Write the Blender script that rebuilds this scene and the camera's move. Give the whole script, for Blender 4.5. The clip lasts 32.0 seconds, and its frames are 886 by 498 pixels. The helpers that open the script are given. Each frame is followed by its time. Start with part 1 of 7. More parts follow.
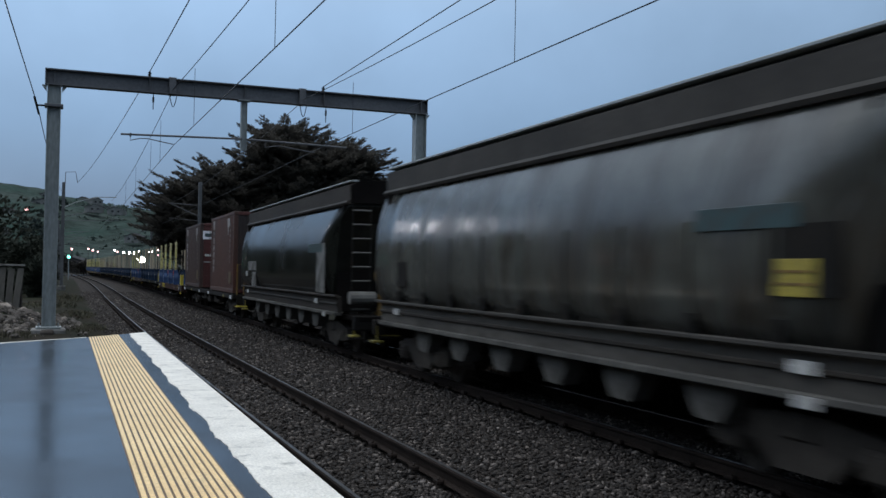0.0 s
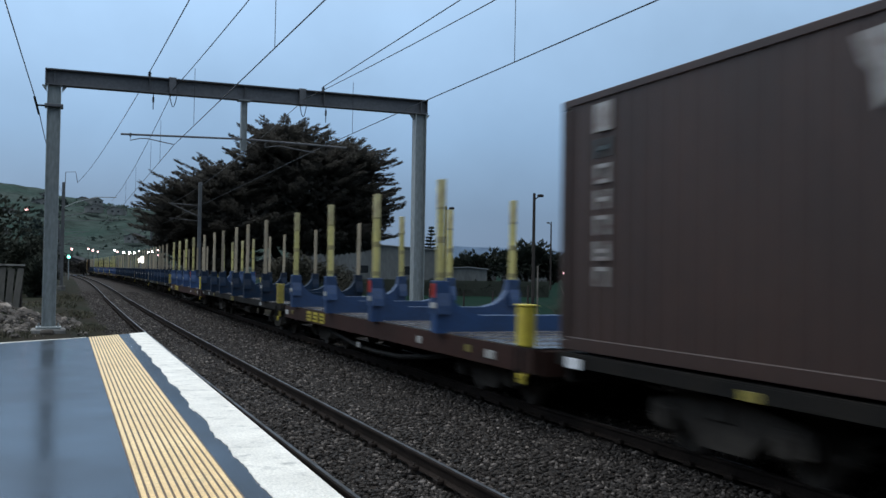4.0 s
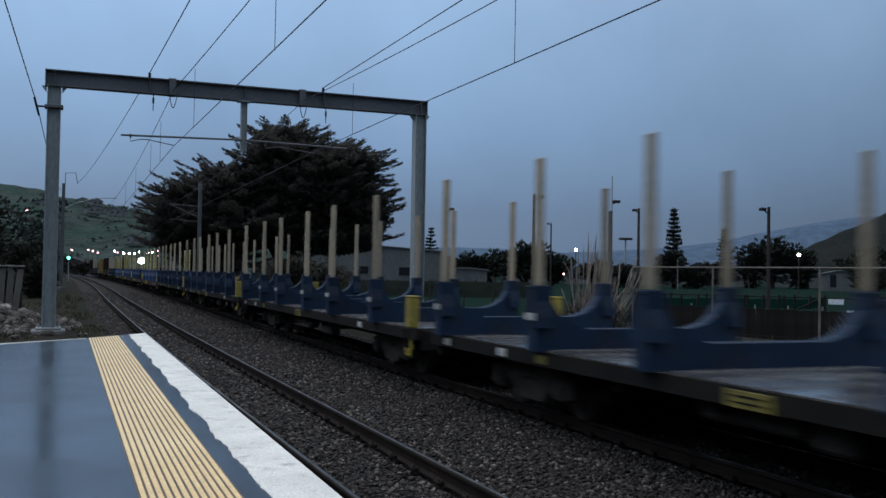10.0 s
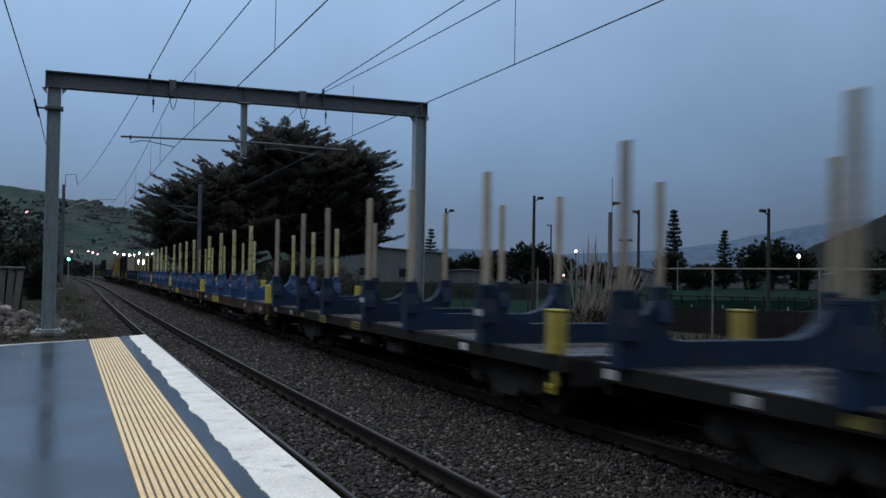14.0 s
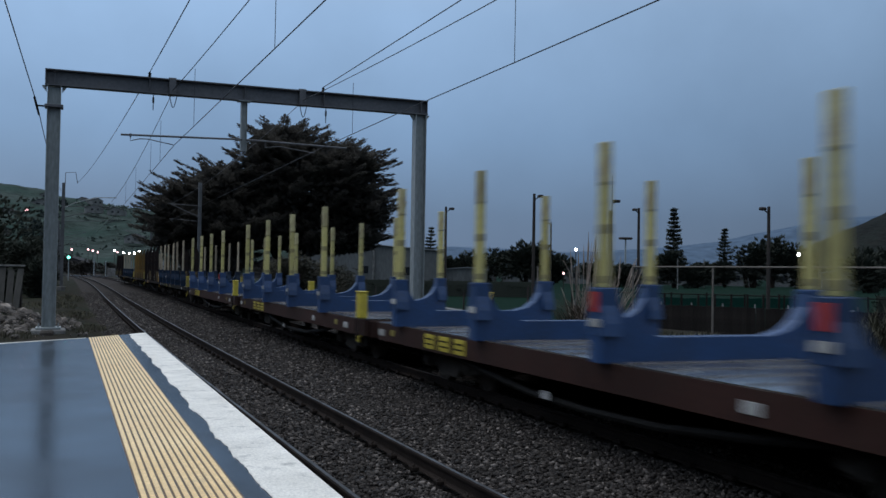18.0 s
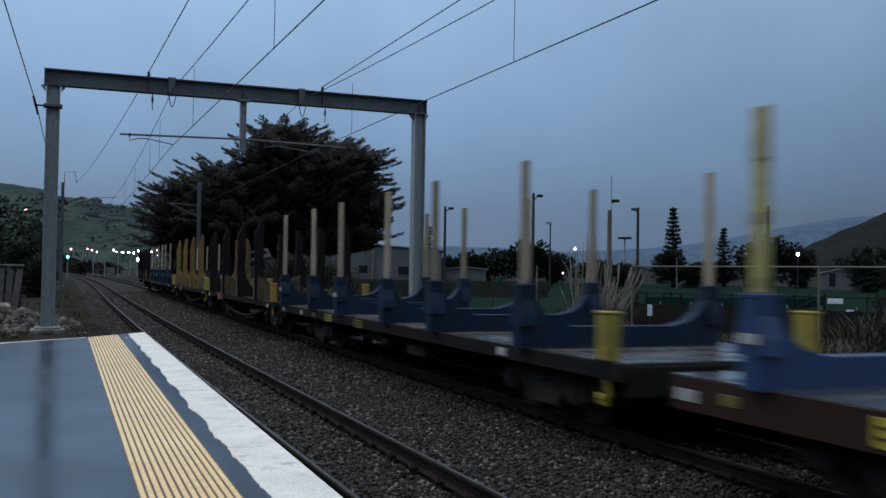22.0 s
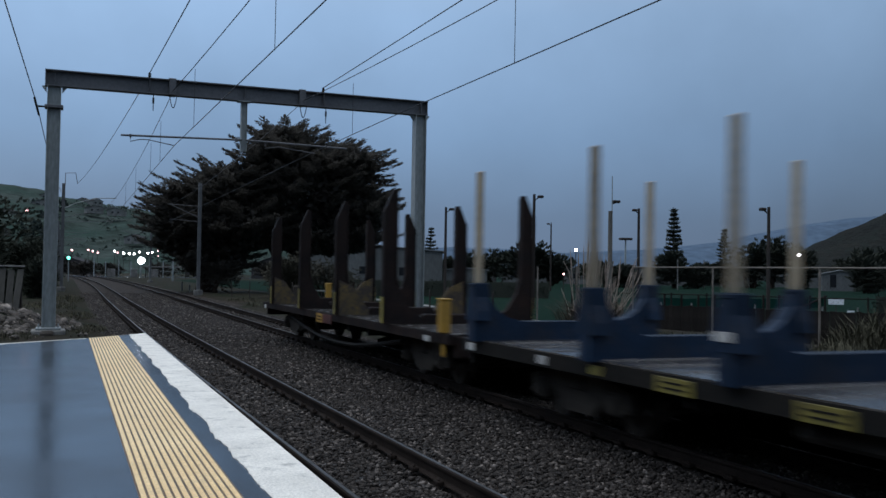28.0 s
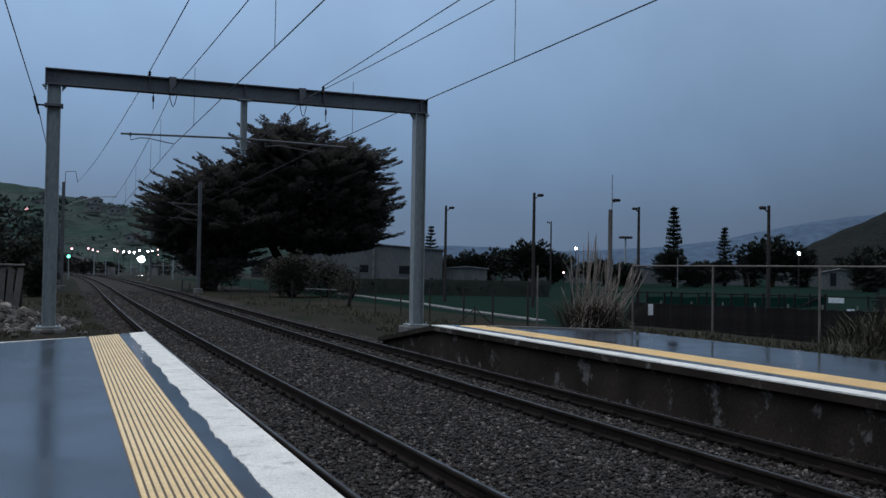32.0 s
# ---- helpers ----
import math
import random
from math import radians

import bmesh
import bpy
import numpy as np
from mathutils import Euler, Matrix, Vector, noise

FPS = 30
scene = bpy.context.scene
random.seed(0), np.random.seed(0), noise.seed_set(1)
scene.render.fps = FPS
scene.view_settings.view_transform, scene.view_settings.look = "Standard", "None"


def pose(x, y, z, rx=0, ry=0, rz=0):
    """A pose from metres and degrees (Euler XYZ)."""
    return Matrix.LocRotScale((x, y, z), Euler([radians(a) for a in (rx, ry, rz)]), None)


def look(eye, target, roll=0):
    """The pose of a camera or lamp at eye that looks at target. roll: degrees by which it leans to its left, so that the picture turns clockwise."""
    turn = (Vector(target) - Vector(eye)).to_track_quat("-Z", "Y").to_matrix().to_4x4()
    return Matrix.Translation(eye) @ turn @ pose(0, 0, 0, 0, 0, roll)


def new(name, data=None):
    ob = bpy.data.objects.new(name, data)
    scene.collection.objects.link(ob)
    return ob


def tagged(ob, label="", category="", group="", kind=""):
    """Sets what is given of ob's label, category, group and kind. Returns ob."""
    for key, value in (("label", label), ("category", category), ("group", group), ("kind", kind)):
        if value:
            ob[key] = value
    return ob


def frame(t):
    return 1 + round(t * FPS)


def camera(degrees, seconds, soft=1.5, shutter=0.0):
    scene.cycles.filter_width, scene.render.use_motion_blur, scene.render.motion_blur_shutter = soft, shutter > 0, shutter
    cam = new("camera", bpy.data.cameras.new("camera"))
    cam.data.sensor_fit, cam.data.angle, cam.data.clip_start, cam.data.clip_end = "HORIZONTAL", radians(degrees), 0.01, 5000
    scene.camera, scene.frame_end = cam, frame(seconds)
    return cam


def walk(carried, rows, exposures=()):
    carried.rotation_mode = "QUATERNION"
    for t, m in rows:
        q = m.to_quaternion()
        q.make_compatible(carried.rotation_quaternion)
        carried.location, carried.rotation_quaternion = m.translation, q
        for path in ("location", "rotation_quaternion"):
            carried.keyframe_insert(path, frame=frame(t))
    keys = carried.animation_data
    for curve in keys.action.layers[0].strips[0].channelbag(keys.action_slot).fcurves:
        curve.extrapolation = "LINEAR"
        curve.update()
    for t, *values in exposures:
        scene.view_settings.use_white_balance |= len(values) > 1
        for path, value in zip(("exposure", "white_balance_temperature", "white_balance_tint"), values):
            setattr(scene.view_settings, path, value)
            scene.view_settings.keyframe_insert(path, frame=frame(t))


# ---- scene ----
cam = camera(49.6, 32.0, soft=1.5, shutter=0.7)
EYE, YAW, PITCH, ROLL = (0.0, 0.0, 1.803), 0.3746, 0.02386, 0.91


def aim(t, down, left=0.0):
    """A row of the camera on its tripod, with the small sag of its head in thousandths of a radian."""
    p, a = PITCH + down / 1000, YAW + left / 1000
    way = Vector((math.sin(a) * math.cos(p), math.cos(a) * math.cos(p), math.sin(p)))
    return t, look(EYE, Vector(EYE) + way * 10, ROLL)


walk(cam, [aim(0, 0), aim(8, 0.1), aim(9, 0.9), aim(10.4, 1.0), aim(11.2, 2.1), aim(13.5, 2.2), aim(14.2, 2.5),
           aim(16.5, 1.1), aim(18, 0.5), aim(19, 0.9), aim(20.5, 0.3), aim(22, 0.1, 0.8), aim(23, 0.9, 0.8), aim(24.5, 2.1, 0.3),
           aim(25.5, 2.1), aim(27.5, 1.1), aim(29, 0.9), aim(30, 0.1), aim(31.2, -0.6), aim(32, -0.5)],
     exposures=[(0, 0.40, 6720, 9), (0.6, 0.53, 6800, 8), (1.2, 0.64, 6840, 8), (2, 0.73, 6860, 8.5), (3.2, 0.76, 6860, 9), (4.4, 0.54, 6700, 7), (5.5, 0.29, 6550, 9.5), (7, 0.24, 6500, 10), (13, 0.21, 6500, 10), (21, 0.17, 6500, 10), (29, 0.21, 6500, 10), (30, 0.16, 6500, 10), (31, 0.11, 6500, 10), (32, 0.06, 6520, 10.5)])

# ---- world and light: overcast dusk ----
world = bpy.data.worlds.new("dusk_sky")
scene.world = world
world.use_nodes = True
wn, wl = world.node_tree.nodes, world.node_tree.links
wn.clear()


def wnode(kind, **kw):
    n = wn.new(kind)
    for k, v in kw.items():
        n.inputs[k].default_value = v
    return n


tc = wn.new("ShaderNodeTexCoord")
sep = wn.new("ShaderNodeSeparateXYZ")
wl.new(tc.outputs["Generated"], sep.inputs[0])
ramp = wn.new("ShaderNodeValToRGB")
for pos, col in ((0.0, (0.092, 0.142, 0.222, 1)), (0.06, (0.099, 0.160, 0.258, 1)), (0.14, (0.147, 0.240, 0.386, 1)), (0.26, (0.228, 0.352, 0.540, 1)),
                 (0.5, (0.50, 0.62, 0.80, 1)), (1.0, (0.95, 1.02, 1.12, 1))):
    if pos in (0.0, 1.0):
        e = ramp.color_ramp.elements[0 if pos == 0.0 else -1]
    else:
        e = ramp.color_ramp.elements.new(pos)
    e.position, e.color = pos, col
wl.new(sep.outputs["Z"], ramp.inputs[0])
# the west, to the camera's left, holds more of the evening light
side = wn.new("ShaderNodeVectorMath")
side.operation = "DOT_PRODUCT"
side.inputs[1].default_value = (-0.80, 0.60, 0.0)
wl.new(tc.outputs["Generated"], side.inputs[0])
west = wn.new("ShaderNodeMapRange")
for k, v in (("From Min", -0.2), ("From Max", 0.9), ("To Min", 0.82), ("To Max", 1.42)):
    west.inputs[k].default_value = v
wl.new(side.outputs["Value"], west.inputs["Value"])
cloud = wnode("ShaderNodeTexNoise", Scale=3.4, Detail=5.0, Roughness=0.55)
wl.new(tc.outputs["Generated"], cloud.inputs["Vector"])
cl = wn.new("ShaderNodeMapRange")
for k, v in (("From Min", 0.3), ("From Max", 0.7), ("To Min", 0.88), ("To Max", 1.12)):
    cl.inputs[k].default_value = v
wl.new(cloud.outputs["Fac"], cl.inputs["Value"])
mul = wn.new("ShaderNodeMath")
mul.operation = "MULTIPLY"
wl.new(west.outputs[0], mul.inputs[0])
wl.new(cl.outputs[0], mul.inputs[1])
bg = wn.new("ShaderNodeBackground")
wl.new(ramp.outputs["Color"], bg.inputs["Color"])
wl.new(mul.outputs[0], bg.inputs["Strength"])
sky = wn.new("ShaderNodeTexSky")
sky.sky_type, sky.sun_disc = "NISHITA", False
sky.sun_elevation, sky.sun_rotation = radians(2), radians(-50)
skybg = wnode("ShaderNodeBackground", Strength=0.01)
wl.new(sky.outputs["Color"], skybg.inputs["Color"])
add = wn.new("ShaderNodeAddShader")
wl.new(bg.outputs[0], add.inputs[0])
wl.new(skybg.outputs[0], add.inputs[1])
wout = wn.new("ShaderNodeOutputWorld")
wl.new(add.outputs[0], wout.inputs["Surface"])

sun = new("sun", bpy.data.lights.new("sun", "SUN"))
sun.data.energy, sun.data.angle, sun.data.color = 0.5, radians(60), (0.92, 0.96, 1.0)
sun.matrix_world = look((-30, 20, 80), (0, 0, 0))


# ---- materials ----
def pbr(name, c1, c2=None, scale=3.0, rough=0.7, rough2=None, metal=0.0, bump=0.0, fine=14.0, spread=(0.35, 0.65), vary=0.0, stain_or_glint=None, stain_or_glint_at=(0.55, 0.7), stretch=(1, 1, 1), emit=None, strength=0.0, dist=0.02, spec=0.5, island=False):
    m = bpy.data.materials.new(name)
    m.use_nodes = True
    n, l = m.node_tree.nodes, m.node_tree.links
    b = n["Principled BSDF"]
    b.inputs["Metallic"].default_value = metal
    b.inputs["Roughness"].default_value = rough
    b.inputs["Specular IOR Level"].default_value = spec
    c2 = c2 or tuple(v * 0.8 for v in c1)
    co = n.new("ShaderNodeTexCoord")
    mp = n.new("ShaderNodeMapping")
    mp.inputs["Scale"].default_value = stretch
    l.new(co.outputs["Object"], mp.inputs["Vector"])
    big = n.new("ShaderNodeTexNoise")
    big.inputs["Scale"].default_value, big.inputs["Detail"].default_value = scale, 6.0
    small = n.new("ShaderNodeTexNoise")
    small.inputs["Scale"].default_value, small.inputs["Detail"].default_value = scale * fine, 4.0
    for t in (big, small):
        l.new(mp.outputs[0], t.inputs["Vector"])
    r = n.new("ShaderNodeMapRange")
    r.inputs["From Min"].default_value, r.inputs["From Max"].default_value = spread
    l.new(big.outputs["Fac"], r.inputs["Value"])
    mix = n.new("ShaderNodeMix")
    mix.data_type = "RGBA"
    mix.inputs["A"].default_value, mix.inputs["B"].default_value = (*c1, 1), (*c2, 1)
    l.new(r.outputs[0], mix.inputs["Factor"])
    g = n.new("ShaderNodeMapRange")
    for k, v in (("From Min", 0.3), ("From Max", 0.7), ("To Min", 0.82), ("To Max", 1.18)):
        g.inputs[k].default_value = v
    l.new(small.outputs["Fac"], g.inputs["Value"])
    last = g.outputs[0]
    if vary:
        oi = n.new("ShaderNodeObjectInfo")
        vr = n.new("ShaderNodeMapRange")
        vr.inputs["To Min"].default_value, vr.inputs["To Max"].default_value = 1 - vary, 1 + vary
        l.new(oi.outputs["Random"], vr.inputs["Value"])
        mm = n.new("ShaderNodeMath")
        mm.operation = "MULTIPLY"
        l.new(last, mm.inputs[0])
        l.new(vr.outputs[0], mm.inputs[1])
        last = mm.outputs[0]
    if island:
        # every loose piece has its own shade, a few of them pale
        geo = n.new("ShaderNodeNewGeometry")
        pw = n.new("ShaderNodeMath")
        pw.operation = "POWER"
        pw.inputs[1].default_value = 8.0
        l.new(geo.outputs["Random Per Island"], pw.inputs[0])
        ir = n.new("ShaderNodeMapRange")
        ir.inputs["To Min"].default_value, ir.inputs["To Max"].default_value = 0.72, 3.9
        l.new(pw.outputs[0], ir.inputs["Value"])
        im = n.new("ShaderNodeMath")
        im.operation = "MULTIPLY"
        l.new(last, im.inputs[0])
        l.new(ir.outputs[0], im.inputs[1])
        last = im.outputs[0]
    col = n.new("ShaderNodeVectorMath")
    col.operation = "SCALE"
    l.new(mix.outputs["Result"], col.inputs[0])
    l.new(last, col.inputs["Scale"])
    out = col.outputs[0]
    if stain_or_glint:
        st = n.new("ShaderNodeTexNoise")
        st.inputs["Scale"].default_value, st.inputs["Detail"].default_value, st.inputs["Roughness"].default_value = scale * 2.3, 8.0, 0.7
        l.new(mp.outputs[0], st.inputs["Vector"])
        sr = n.new("ShaderNodeMapRange")
        sr.inputs["From Min"].default_value, sr.inputs["From Max"].default_value = stain_or_glint_at
        l.new(st.outputs["Fac"], sr.inputs["Value"])
        m2 = n.new("ShaderNodeMix")
        m2.data_type = "RGBA"
        m2.inputs["B"].default_value = (*stain_or_glint, 1)
        l.new(out, m2.inputs["A"])
        l.new(sr.outputs[0], m2.inputs["Factor"])
        out = m2.outputs["Result"]
    l.new(out, b.inputs["Base Color"])
    if rough2 is not None:
        rr = n.new("ShaderNodeMapRange")
        rr.inputs["From Min"].default_value, rr.inputs["From Max"].default_value = spread
        rr.inputs["To Min"].default_value, rr.inputs["To Max"].default_value = rough, rough2
        l.new(big.outputs["Fac"], rr.inputs["Value"])
        l.new(rr.outputs[0], b.inputs["Roughness"])
    if bump:
        bp = n.new("ShaderNodeBump")
        bp.inputs["Strength"].default_value, bp.inputs["Distance"].default_value = bump, dist
        l.new(small.outputs["Fac"], bp.inputs["Height"])
        l.new(bp.outputs[0], b.inputs["Normal"])
    if emit:
        b.inputs["Emission Color"].default_value, b.inputs["Emission Strength"].default_value = (*emit, 1), strength
    return m



def leafy(name, c1, c2):
    """Matt thin leaves that let part of the light through."""
    m = bpy.data.materials.new(name)
    m.use_nodes = True
    n, l = m.node_tree.nodes, m.node_tree.links
    n.remove(n["Principled BSDF"])
    co, tx, mix = n.new("ShaderNodeTexCoord"), n.new("ShaderNodeTexNoise"), n.new("ShaderNodeMix")
    tx.inputs["Scale"].default_value, tx.inputs["Detail"].default_value = 0.7, 5.0
    l.new(co.outputs["Object"], tx.inputs["Vector"])
    mix.data_type = "RGBA"
    mix.inputs["A"].default_value, mix.inputs["B"].default_value = (*c1, 1), (*c2, 1)
    l.new(tx.outputs["Fac"], mix.inputs["Factor"])
    front, back, both = n.new("ShaderNodeBsdfDiffuse"), n.new("ShaderNodeBsdfTranslucent"), n.new("ShaderNodeAddShader")
    for k, sh in enumerate((front, back)):
        l.new(mix.outputs["Result"], sh.inputs["Color"])
        l.new(sh.outputs[0], both.inputs[k])
    l.new(both.outputs[0], n["Material Output"].inputs["Surface"])
    return m


